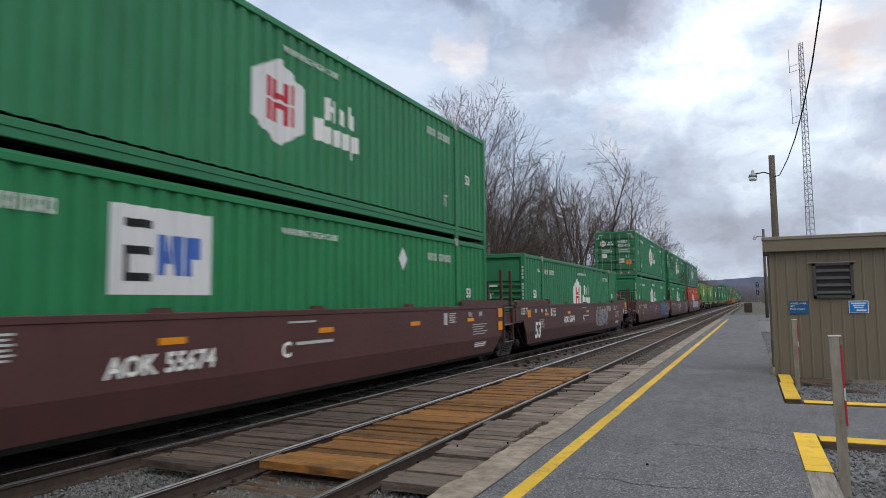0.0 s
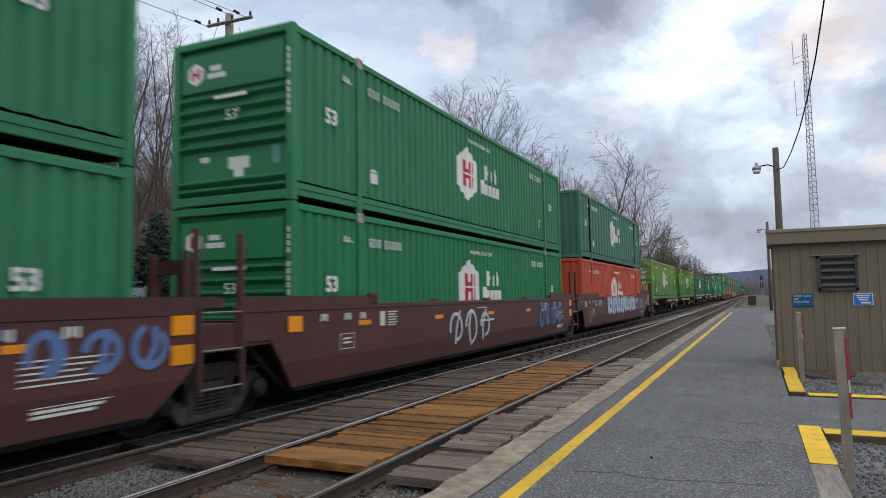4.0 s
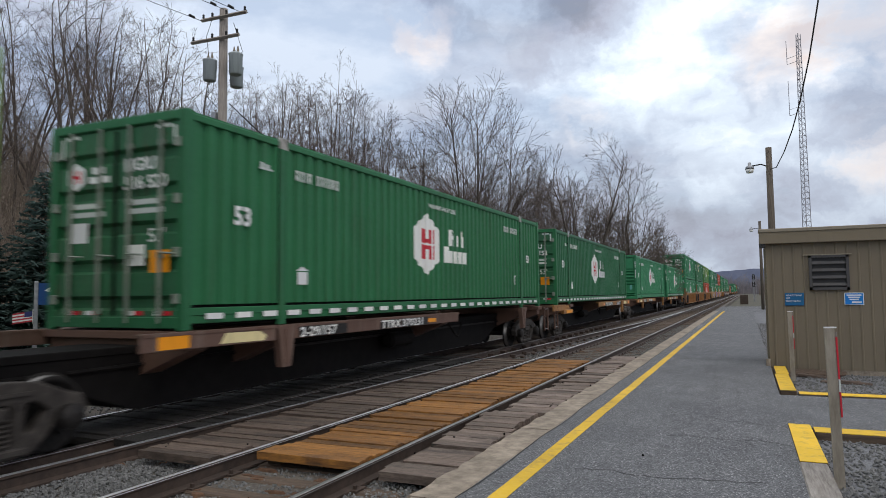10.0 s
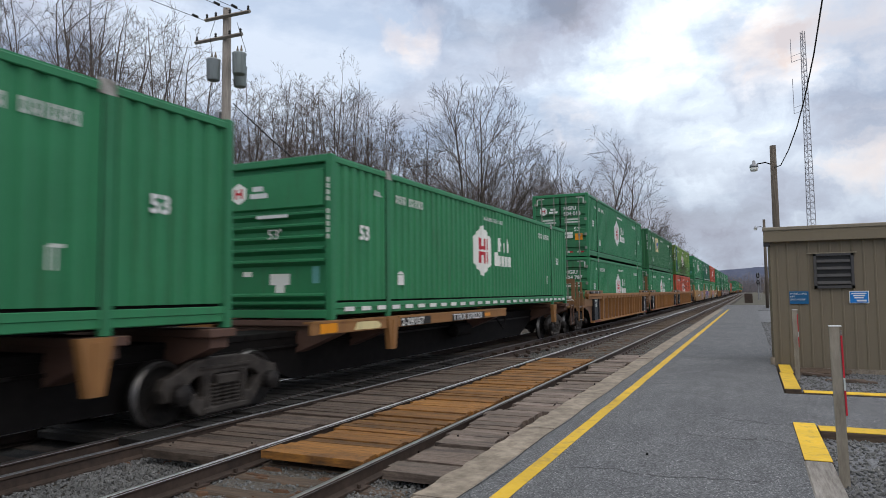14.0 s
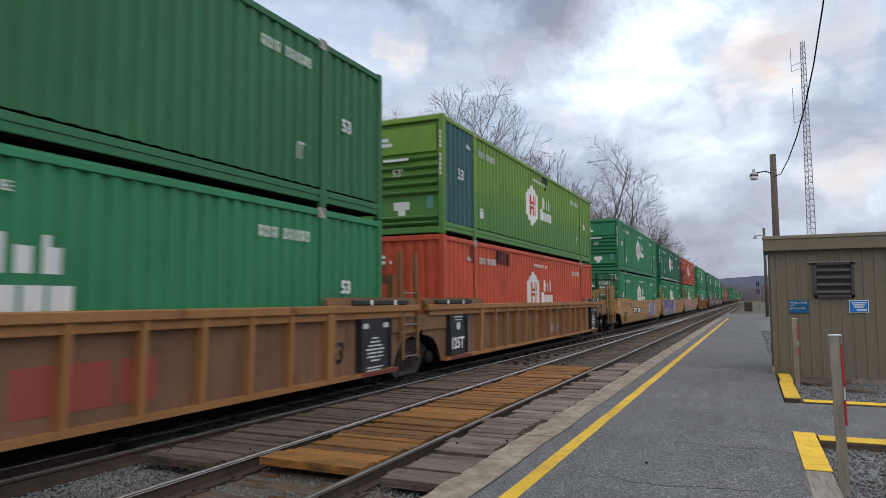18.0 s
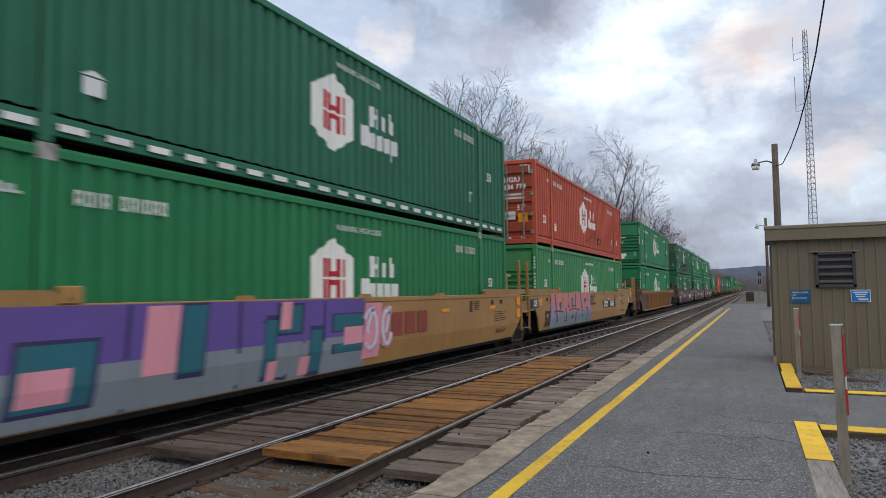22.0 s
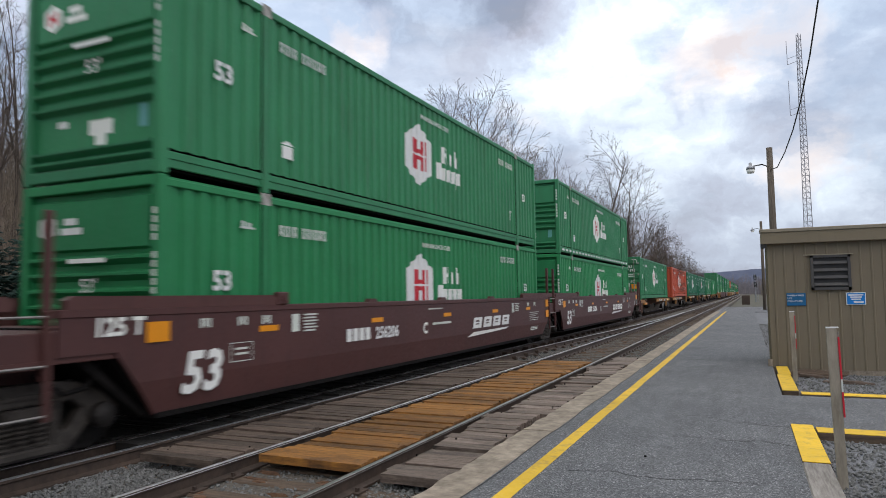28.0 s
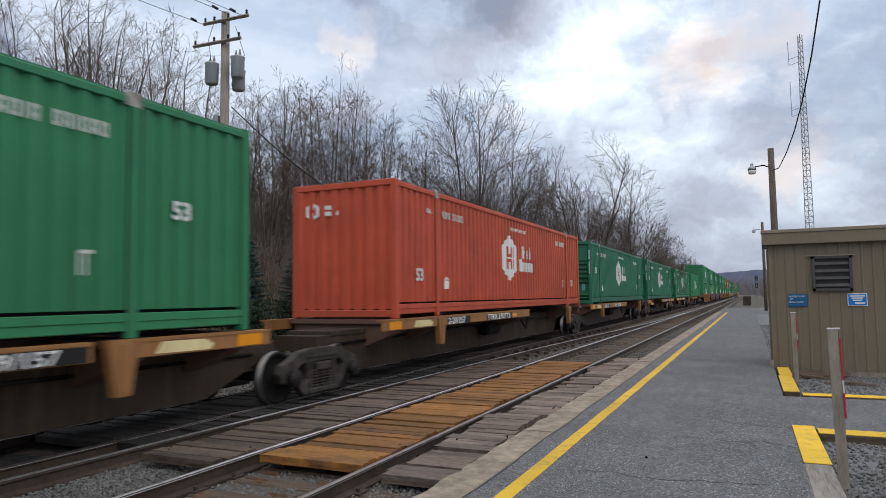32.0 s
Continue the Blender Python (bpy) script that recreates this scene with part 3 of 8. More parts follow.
            part("small_plate", cached("spl3", "small_plate", lambda: M().box(0, 0.15, 0, 0.006, 0, 0.3), SNAME), SNAME, top, "pale teal plate", at=(0.82, 0.088, 0.64))
            part("weight_plate", cached("wp", "weight_plate", lambda: M().box(-0.22, 0.22, 0, 0.006, 0, 0.2).box(-0.1, 0.1, 0, 0.006, -0.14, 0), WHITE), WHITE, top, at=(0.12, 0.088, 0.62))
            tagged(part("code_mark", cached("vb", "code_mark", lambda: sum_bars(), MARK_FADED), MARK_FADED, top, at=(1.185, -0.003, 1.3)), kind="stuff")
        if strip:
            for k in range(27):
                part("reflector", cached("dash", "reflector", lambda: M().box(0, 0.004, 0, 0.32, 0.14, 0.22), WHITE), WHITE, top, at=(X - 0.004, 0.4 + k * 0.58, 0))
        if panel:
            part("patch_panel", wrapped([block(0.2, 1.9, 0.31, CH - 0.11)], pitch, 0.005), panel, top, "repainted teal-blue end panel")
    return top


def sum_bars():
    """A column of small letters on a corner post, as bars."""
    m = M()
    for i in range(10):
        if i != 4:
            m.box(0, 0.06, 0, 0.003, 1.1 - i * 0.11, 1.18 - i * 0.11)
    return m


BEAMBROWN = paint("beam_dusty_brown", (0.040, 0.027, 0.018), rough=0.8, dirt=(0.14, 0.10, 0.05), dirt_amount=0.5, vary=0.3)
SILLBROWN = paint("sill_rust_brown", (0.13, 0.075, 0.055), rough=0.65, dirt=(0.24, 0.19, 0.15), dirt_amount=0.7, rust=0.4, vary=0.2)


# ---- trucks ----
def plate(outer, holes, depth, bevel=0.012):
    """A cast plate of an outline with openings in the plane of y and z, its middle at x = 0, with rounded edges."""
    cu = bpy.data.curves.new("plate", "CURVE")
    cu.dimensions, cu.fill_mode, cu.extrude, cu.bevel_depth, cu.bevel_resolution = "2D", "BOTH", depth / 2 - bevel, bevel, 1
    for loop in (outer, *holes):
        sp = cu.splines.new("POLY")
        sp.points.add(len(loop) - 1)
        for q, (u, v) in zip(sp.points, loop):
            q.co = (u, v, 0, 1)
        sp.use_cyclic_u = True
    ob = bpy.data.objects.new("plate", cu)
    me = bpy.data.meshes.new_from_object(ob)
    bpy.data.objects.remove(ob)
    m = M().add([(v.co.z, v.co.x, v.co.y) for v in me.vertices], [tuple(q.vertices) for q in me.polygons])
    bpy.data.meshes.remove(me)
    return m


def side_frame_mesh():
    """A cast side frame with its two three-cornered openings and the spring window, along y, its middle at 0."""
    half = [(1.12, 0.50), (1.06, 0.62), (0.86, 0.68), (0.58, 0.80), (0.30, 0.83)]
    low = [(0.46, 0.10), (0.55, 0.16), (0.72, 0.34), (0.76, 0.46), (0.98, 0.47), (1.00, 0.36), (1.08, 0.36)]
    outer = [(-y, z) for y, z in half] + half[::-1] + low[::-1] + [(-y, z) for y, z in low]
    tri = [(0.71, 0.52), (0.62, 0.60), (0.50, 0.65), (0.42, 0.62), (0.40, 0.52), (0.40, 0.34), (0.45, 0.28), (0.52, 0.30)]
    win = [(-0.29, 0.20), (0.29, 0.20), (0.30, 0.58), (0.24, 0.64), (-0.24, 0.64), (-0.30, 0.58)]
    m = plate(outer, [tri, [(-y, z) for y, z in tri], win], 0.15, 0.02)
    for s in (-1, 1):
        m.lathe([(-0.12, 0.10), (0.0, 0.13), (0.10, 0.13), (0.13, 0.09)], 12, "x", (0.06, s * 0.88, 0.42))
        m.box(0.05, 0.10, s * 0.35 - 0.035, s * 0.35 + 0.035, 0.16, 0.66, 0.012)
    m.box(-0.12, 0.11, -0.42, 0.42, 0.10, 0.19, 0.02)
    m.box(-0.10, 0.13, -0.22, 0.22, 0.47, 0.61, 0.02).box(0.07, 0.1, -0.5, 0.5, 0.70, 0.74)
    return m


def spring_mesh():
    """One coil spring, drawn as a stack of rounded turns."""
    prof = [(0.2, 0.07)]
    for k in range(6):
        prof += [(0.205 + 0.05 * k, 0.085), (0.225 + 0.05 * k, 0.098), (0.245 + 0.05 * k, 0.07)]
    return M().lathe(prof, 10, "z")


TREAD = surface("wheel_tread", (0.10, 0.097, 0.095), (0.26, 0.25, 0.245), 14, rough=0.35, metal=0.8, strength=0.05)


def shiny_tread(me):
    """Worn bright treads on a wheelset's mesh."""
    if len(me.materials) < 2:
        me.materials.append(TREAD)
        for q in me.polygons:
            if 0.408 < math.hypot(q.center.y, q.center.z) < 0.43 and abs(q.normal.x) < 0.6:
                q.material_index = 1
    return me


def wheelset_mesh():
    """Axle and two wheels with tread, flange and dished web."""
    m = M().lathe([(-0.98, 0.075), (0.98, 0.075)], 12, "x")
    for s in (-1, 1):
        m.lathe([(s * 0.685, 0.0 + 0.12), (s * 0.69, 0.17), (s * 0.715, 0.36), (s * 0.69, 0.40), (s * 0.69, 0.452), (s * 0.715, 0.452), (s * 0.725, 0.424),
                 (s * 0.82, 0.418), (s * 0.82, 0.36), (s * 0.775, 0.345), (s * 0.76, 0.18), (s * 0.82, 0.14), (s * 0.82, 0.1)], 28, "x")
        for k in range(5):
            w = k * 2 * math.pi / 5
            m.lathe([(s * 0.78, 0.022), (s * 0.795, 0.022)], 6, "x", (0, 0.25 * math.cos(w), 0.25 * math.sin(w)))
    return m


def truck(parent, y, roll=True):
    t = part("truck", cached("bol", "truck", lambda: M().box(-1.05, 1.05, -0.2, 0.2, 0.45, 0.72, 0.03), STEEL_DARK), STEEL_DARK, parent, at=(0, y, 0))
    for s in (-1, 1):
        sf = part("side_frame", cached("sf", "side_frame", side_frame_mesh, TRUCK_DUST), TRUCK_DUST, t, at=(s * 1.0, 0, 0))
        if s < 0:
            sf.rotation_euler = (0, 0, math.pi)
        if s > 0:
            for dy in (-0.19, 0.0, 0.19):
                part("spring", cached("spr", "spring", spring_mesh, TRUCK_DUST), TRUCK_DUST, t, at=(s * 1.02, dy, 0))
            for dy in (-0.88, 0.88):
                part("bearing_cap", cached("bc", "bearing_cap", lambda: M().lathe([(0.0, 0.14), (0.10, 0.14), (0.13, 0.10), (0.15, 0.05)], 14, "x"), STEEL_DARK), STEEL_DARK, t, at=(1.10, dy, 0.42))
    for s in (-1, 1):
        w = part("wheelset", shiny_tread(cached("ws", "wheelset", wheelset_mesh, WHEEL, True)), WHEEL, t, at=(0, s * 0.88, 0.42))
        if roll:
            ROLLING.append((w, s * 0.88))
    return t


def ladder(parent, x, y, z0, z1, w, paint_mat, name="ladder"):
    """Two stiles and their rungs."""
    stile = cached(("stile", round(z0, 2), round(z1, 2)), "stile", lambda: M().box(-0.025, 0.025, -0.03, 0.03, z0, z1, 0.006), paint_mat)
    lad = part(name, stile, paint_mat, parent, at=(x, y, 0))
    part("stile", stile, paint_mat, lad, at=(0, w, 0))
    n = max(2, int((z1 - z0) / 0.36))
    for i in range(n):
        z = z0 + 0.06 + (z1 - z0 - 0.12) * i / (n - 1)
        part("rung", cached(("rung", round(w, 2)), "rung", lambda: M().tube([(0, 0.02, 0), (0, w - 0.02, 0)], 0.015, 6), RUNG), RUNG, lad, at=(0, 0, z))
    return lad


RUNG = surface("rung_worn_steel", (0.10, 0.09, 0.085), (0.38, 0.36, 0.34), 9, rough=0.5, metal=0.4)


def well_car(style, y_gap_near, far_end, label, marks=(), far=False, spray=None):
    """One well unit. The well lies from y = 0 to CL; its near truck stands before it."""
    P = {"brown": BROWN, "tan": TAN, "rib": RUSTEND, "ribdark": RUSTBROWN}[style]
    ribbed = style.startswith("rib")
    car = thing("well_car", label, "rail car", "cars of the train")
    W2 = 1.43
    z0, z1 = (0.315, 1.60) if ribbed else (0.34, 1.60)
    RIB = RUSTTAN if ribbed else P
    PANEL = {"rib": RUSTPANEL, "ribdark": RUSTBROWN}.get(style, P)
    fe = CL + (2.15 if far_end else 0.85)
    def side():
        m = M()
        if ribbed:
            arch = [(1.25, 1.45), (1.25, 0.95), (0.98, 0.92), (0.72, 0.84), (0.50, 0.66), (0.36, 0.42), (0.30, z0)]
            m.prism([(-p, q) for p, q in arch] + [(CL + p, q) for p, q in arch[::-1]], "x", -0.10, -0.08)
        else:
            tail = [(CL + 1.15, 0.98), (fe, 0.95)] if far_end else [(fe, 0.92)]
            nose = [(-1.55, z1), (-1.55, 0.95), (-0.85, 0.86), (-0.66, 0.75)] if y_gap_near else [(-1.40, z1), (-1.40, 1.12), (-0.70, 1.12), (-0.42, 0.75)]
            m.prism([*nose, (CL + 0.68, 0.75), *tail, (fe, z1)], "x", -0.035, 0.0)
        return m
    ns = -0.66 if y_gap_near else -0.42
    def side_low():
        return M().add([(0.0, ns, 0.752), (0.0, CL + 0.68, 0.752), (-0.06, CL + 0.2, z0), (-0.06, -0.1, z0), (-0.05, ns, 0.752), (-0.05, CL + 0.68, 0.752), (-0.11, CL + 0.2, z0), (-0.11, -0.1, z0)],
                       [(0, 1, 2, 3), (7, 6, 5, 4), (0, 4, 5, 1), (3, 2, 6, 7), (0, 3, 7, 4), (1, 5, 6, 2)])
    for s in (1, -1):
        part("side_plate", cached(("wside", ribbed, bool(far_end), bool(y_gap_near)), "side_plate", side, PANEL), PANEL, car, at=(s * W2, 0, 0))
        if not ribbed and s > 0:
            part("lower_side", cached(("wlow", bool(y_gap_near)), "lower_side", side_low, P), P, car, at=(W2, 0, 0))
            part("top_chord", cached(("chord", bool(far_end)), "top_chord", lambda: M().box(-0.09, 0.016, -1.40, fe, 1.515, 1.605, 0.01), P), P, car, at=(W2, 0, 0))
        if ribbed and s > 0:
            part("top_chord", cached("chordr", "top_chord", lambda: M().box(-0.12, 0.075, -1.25, CL + 1.25, z1 - 0.13, z1, 0.015).box(-0.09, 0.02, -1.1, CL + 1.1, z1 - 0.24, z1 - 0.13), RIB), RIB, car, at=(W2, 0, 0))
            part("bottom_chord", cached("bchord", "bottom_chord", lambda: M().box(-0.10, 0.045, -0.28, CL + 0.28, z0, z0 + 0.075), RIB), RIB, car, at=(W2, 0, 0))
            ribs = [1.98, 3.05, 4.0, 4.9, 5.8, 6.76, 7.7, 8.5, 9.4, 10.36, 11.3, 12.2, 13.1, 14.15]
            for y in ribs[::2] if far else ribs:
                wide_rib = y in (1.98, 14.15)
                part("rib", cached(("rib", wide_rib), "rib", lambda: M().prism([(-0.08, z0 + 0.07), (0.028, z0 + 0.07), (0.06, z1 - 0.34), (0.06, z1 - 0.13), (-0.08, z1 - 0.13)], "y", -0.036 - 0.06 * wide_rib, 0.036 + 0.06 * wide_rib), RIB), RIB, car, at=(W2, y, 0))
        if s > 0 and not far and style in ("tan", "rib"):
            for a, b, k in (() if y_gap_near else ((-1.39, -0.42, 0),)) if style == "tan" else ((-0.05, 0.99, 2), (CL - 1.05, CL + 0.06, 3)):
                zz = 1.13 if style == "tan" else 0.42
                part("dark_panel", cached(("dp", k), "dark_panel", lambda: M().box(0.0 if zz > 1 else -0.09, 0.005, a, b, zz, 1.42), ENDPAINT), ENDPAINT, car, "dark grey painted end panel", at=(W2, 0, 0))
                if zz < 1:
                    for y in (a, b - 0.05):
                        part("panel_stile", cached("pst", "panel_stile", lambda: M().box(-0.08, 0.055, 0, 0.05, 0.42, 1.36), ENDPAINT), ENDPAINT, car, at=(W2, y, 0))
                    part("red_band", cached(("rb", k), "red_band", lambda: M().box(0.045, 0.049, a, b + 0.25, 0.325, 0.385), RED_DULL), RED_DULL, car, "dull red band", at=(W2, 0, 0))
    if not ribbed and not far:
        for y in (4.9, 8.1, 11.35):
            part("hold_down", cached("hdn", "hold_down", lambda: M().prism([(-0.17, 1.60), (0.17, 1.60), (0.11, 1.665), (-0.11, 1.665)], "x", -0.09, 0.012), P), P, car, at=(W2, y, 0))
        part("guide_hinge", cached("ghg", "guide_hinge", lambda: M().box(-0.07, 0.04, 2.08, 2.34, 1.60, 1.79, 0.015).lathe([(0.03, 0.05), (0.06, 0.05)], 10, "x", (0, 2.21, 1.70)), P), P, car, at=(W2, 0, 0))
    if style == "rib" and not far:
        # dark capped guides with pale studs at both ends of the sides
        for y in (-0.85, CL - 1.35):
            gc = part("guide_cap", cached("gcap", "guide_cap", lambda: M().box(-0.05, 0.085, 0, 2.05, 1.61, 1.70, 0.012), ENDPAINT), ENDPAINT, car, "dark painted guide cap", at=(W2, y, 0))
            for yy in (0.55, 1.45):
                part("stud", cached("gst", "stud", lambda: M().box(0.083, 0.092, 0, 0.08, 1.60, 1.70, 0.002), WHITE), WHITE, gc, "pale stud", at=(0, yy, 0))
    if not ribbed:
        for sy, y in ((-1, 0.0), (1, CL)):
            # added near-black block that stands in for the shaded recess above the truck
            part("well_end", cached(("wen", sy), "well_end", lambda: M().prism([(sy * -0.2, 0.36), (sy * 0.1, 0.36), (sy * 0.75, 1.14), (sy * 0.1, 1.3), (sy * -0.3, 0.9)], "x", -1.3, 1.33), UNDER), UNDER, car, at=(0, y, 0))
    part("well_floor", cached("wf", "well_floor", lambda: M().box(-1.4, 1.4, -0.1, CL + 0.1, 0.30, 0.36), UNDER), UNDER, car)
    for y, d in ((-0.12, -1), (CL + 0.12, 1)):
        # near-black instead of car paint: the truck recess's shade is in the colour
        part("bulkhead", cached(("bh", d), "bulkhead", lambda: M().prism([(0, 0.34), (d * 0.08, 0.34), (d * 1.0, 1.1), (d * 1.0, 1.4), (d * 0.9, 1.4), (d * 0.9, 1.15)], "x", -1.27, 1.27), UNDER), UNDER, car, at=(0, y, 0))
        part("end_deck", cached(("ed", d), "end_deck", lambda: M().box(-1.40, 1.40, min(0, d * 1.55), max(0, d * 1.55), 1.05, 1.38, 0.01).box(-0.5, 0.5, min(d * 0.8, d * 2.1), max(d * 0.8, d * 2.1), 0.75, 1.12), P), P, car, at=(0, y, 0))
        for s in (-1, 1):
            part("guide", cached(("gd", d), "guide", lambda: M().prism([(d * -2.2, 1.60), (d * 1.2, 1.60), (d * 1.2, 1.70), (d * 1.12, 1.745), (d * -2.1, 1.745), (d * -2.2, 1.70)], "x", -0.06, 0.035), P), P, car, at=(s * (W2 - 0.02), y, 0))
    if not far:
        # end gear: ladders, posts, platforms and hand brake
        for y, d in ((-0.12, -1), (CL + 0.12, 1)):
            if d < 0 and not y_gap_near:
                continue
            last = d > 0 and far_end
            la, lw, zt, ph = ((-3.15, 0.62, 1.7, 2.38) if d < 0 and style == "tan" else (-2.92, 0.69, 1.7, 2.1) if d < 0 else (CL + 2.86, 0.62, 1.25, 2.42) if last else (CL + 0.58, 0.64, 1.9, 2.68) if ribbed else (CL + 0.89, 0.78, 1.6, 2.62))
            ladder(car, W2 + 0.02, la, 0.50, zt, lw, P)
            for yy, inn, hh in ((la - 0.02, 0, ph), (la + lw + 0.02, 0, ph), (la + 0.1, 0.9, ph - 0.3), (la + lw, 1.0, ph - 0.2)):
                part("hand_post", cached(("hp", round(hh, 2)), "hand_post", lambda: M().box(-0.04, 0.04, -0.04, 0.04, 0.9, hh, 0.008), P), P, car, at=(W2 - 0.04 - inn, yy, 0))
            part("step_platform", cached(("stp", d, bool(last)), "step_platform", lambda: M().box(-1.42, 1.42, min(la, y + d * 1.3), max(la + lw, y + d * 1.3), 1.02, 1.10), P), P, car)
            part("post_frame", cached(("pfr", d), "post_frame", lambda: M().prism([(-0.34, 1.1), (-0.34, 2.25), (0.34, 2.25), (0.34, 1.1), (0.2, 1.1), (0.2, 2.05), (-0.2, 2.05), (-0.2, 1.1)], "y", -0.06, 0.06), P), P, car, at=(0.55, y + d * 1.1, 0))
            part("brake_lever", cached(("blv", d), "brake_lever", lambda: M().tube([(1.2, 0, 1.1), (0.9, d * 0.4, 1.35), (0.4, d * 0.5, 1.3)], 0.02, 5), WHITE), WHITE, car, at=(0, y + d * 1.2, 0))
            if not last and d > 0 and not ribbed:
                part("hose", cached("ehs", "hose", lambda: M().tube([(1.2, 1.7, 0.95), (1.25, 2.0, 0.72), (1.2, 2.3, 0.75), (1.15, 2.5, 1.0)], 0.03, 6), UNDER), UNDER, car, at=(0, CL, 0))
        if y_gap_near and not ribbed:
            nb = part("end_box", cached("nbx", "end_box", lambda: M().box(-0.95, 0.014, -1.68, -0.86, 0.93, 1.62, 0.012), P), P, car, at=(W2, 0, 0))
            if style == "tan":
                part("reflector", cached("ambn", "reflector", lambda: M().box(0.014, 0.019, -1.40, -0.90, 1.31, 1.54), YELLOW_TAPE), YELLOW_TAPE, nb, "amber reflective tape")
            part("paper_plate", cached("ppn", "paper_plate", lambda: M().box(0.002, 0.007, -0.80, -0.66, 0.92, 1.10), MARK_FADED), MARK_FADED, car, "pale inspection sticker", at=(W2, 0, 0))
            part("hose", cached("nhs", "hose", lambda: M().tube([(1.35, -1.45, 1.35), (1.38, -1.7, 1.42), (1.36, -1.95, 1.3), (1.3, -2.05, 1.1)], 0.028, 6), GALV), GALV, car)
        if far_end:
            # boxed end with its data plate, then the brake gear on the open platform
            eh = 1.45 if ribbed else 1.80
            eb = part("end_box", cached(("ebx", ribbed), "end_box", lambda: M().box(-0.95, 0.012, CL + 1.42, CL + 2.15, 0.97, eh, 0.012).box(-0.05, 0.02, CL + 1.40, CL + 1.46, 0.95, eh + 0.01).box(-0.05, 0.02, CL + 2.10, CL + 2.16, 0.95, eh + 0.01), P), P, car, at=(W2, 0, 0))
            if not ribbed:
                dp = part("data_plate", cached("dpl", "data_plate", lambda: M().box(0.012, 0.018, CL + 1.48, CL + 2.06, 1.00, 1.30), MARK_FADED), MARK_FADED, eb, "pale framed data plate")
                for ya, yb, za, zb in ((1.52, 1.80, 1.17, 1.27), (1.82, 2.03, 1.17, 1.27), (1.52, 2.03, 1.03, 1.14)):
                    part("plate_field", M().box(0.018, 0.021, CL + ya, CL + yb, za, zb), ENDPAINT, dp)
                part("reflector", cached("ambe", "reflector", lambda: M().box(0.012, 0.017, CL + 1.50, CL + 2.03, 1.34, 1.60), YELLOW_TAPE), YELLOW_TAPE, eb, "amber reflective tape")
                part("paper_plate", cached("ppe", "paper_plate", lambda: M().box(0.002, 0.006, CL + 1.10, CL + 1.30, 1.0, 1.24), MARK_FADED), MARK_FADED, car, "pale inspection sticker", at=(W2, 0, 0))
            if not ribbed:
                part("brake_wheel", cached("bw", "brake_wheel", lambda: M().lathe([(-0.02, 0.25), (0.02, 0.27), (0.04, 0.25), (0.03, 0.06), (-0.02, 0.06)], 16, "y").box(-0.05, 0.05, -0.18, 0.0, -0.6, 0.08), STEEL_DARK), STEEL_DARK, car, at=(0.55, CL + 2.3, 1.6))
                part("brake_cylinder", cached("bcy", "brake_cylinder", lambda: M().lathe([(0, 0.10), (0.04, 0.19), (0.16, 0.20), (0.2, 0.16), (0.42, 0.15), (0.5, 0.06)], 14, "x").box(0.0, 0.3, -0.26, -0.16, -0.3, 0.24, 0.01), UNDER), UNDER, car, at=(0.75, CL + 2.5, 1.38))
                part("air_cylinder", cached("acy", "air_cylinder", lambda: M().lathe([(0, 0.10), (0.05, 0.165), (0.9, 0.165), (0.96, 0.10)], 16, "y"), P), P, car, at=(0.95, CL + 0.75, 1.965))
                part("tank_strap", cached("tks", "tank_strap", lambda: M().box(-0.2, 0.2, -0.03, 0.03, -0.4, -0.1), P), P, car, at=(0.95, CL + 1.0, 1.95))
                part("gusset", cached("gus", "gusset", lambda: M().prism([(0, 1.0), (0.62, 1.0), (0.62, 1.25), (0.4, 1.75), (0.3, 2.2), (0.12, 2.25), (0, 1.8)], "x", -0.04, 0.0), P), P, car, at=(W2 - 0.35, CL + 2.18, 0))
        # reflectors and lettering
        X = W2 + 0.006
        for y in (1.70, 4.85, 8.1, 11.35, 14.4) if not ribbed else (1.0, 5.4, 10.9, 15.0):
            part("reflector", cached("amb", "reflector", lambda: M().box(0, 0.004, 0, 0.42, 0, 0.085), YELLOW_TAPE), YELLOW_TAPE, car, "amber reflective tape", at=(X + (0.05 if ribbed else 0), y, 1.22 if not ribbed else 1.48))
        for y, z in () if ribbed or (style == "tan" and y_gap_near) else ((-0.30, 1.20),) if far_end else ((-0.30, 1.20), (CL + 0.44, 1.28), (CL + 0.44, 0.92)):
            part("reflector", cached("amb2", "reflector", lambda: M().box(0, 0.004, 0, 0.34, 0, 0.24), YELLOW_TAPE), YELLOW_TAPE, car, "amber reflective tape", at=(X + 0.012, y, z))
        SPM = MARK_FADED if style in ("brown", "ribdark") else PRINT_DARK
        if style == "rib":
            tagged(part("small_print", cached("sbr", "small_print", panel_text, MARK_FADED), MARK_FADED, car, at=(X + 0.002, 0, 0)), kind="stuff")
        elif not ribbed:
            tagged(part("small_print", cached("sb", "small_print", small_text, SPM), SPM, car, at=(X + 0.002, 0, 0)), kind="stuff")
        for txt, y, z, size, mt in marks:
            part("lettering", letters(txt, size, mt, 0.03 * size, 0.2 if txt == "53" else 0.06), mt, car, at=(X + (-0.083 if ribbed and 1.1 < y < 14.8 else 0.007), y, z))
        if spray:
            spray(car, X + (-0.083 if ribbed else 0.010))
    truck(car, -1.5, not far)
    if far_end:
        truck(car, CL + 1.5, not far)
        part("coupler", cached("cpl", "coupler", lambda: M().box(-0.14, 0.14, CL + 2.0, CL + 3.6, 0.72, 1.0, 0.03), UNDER), UNDER, car)
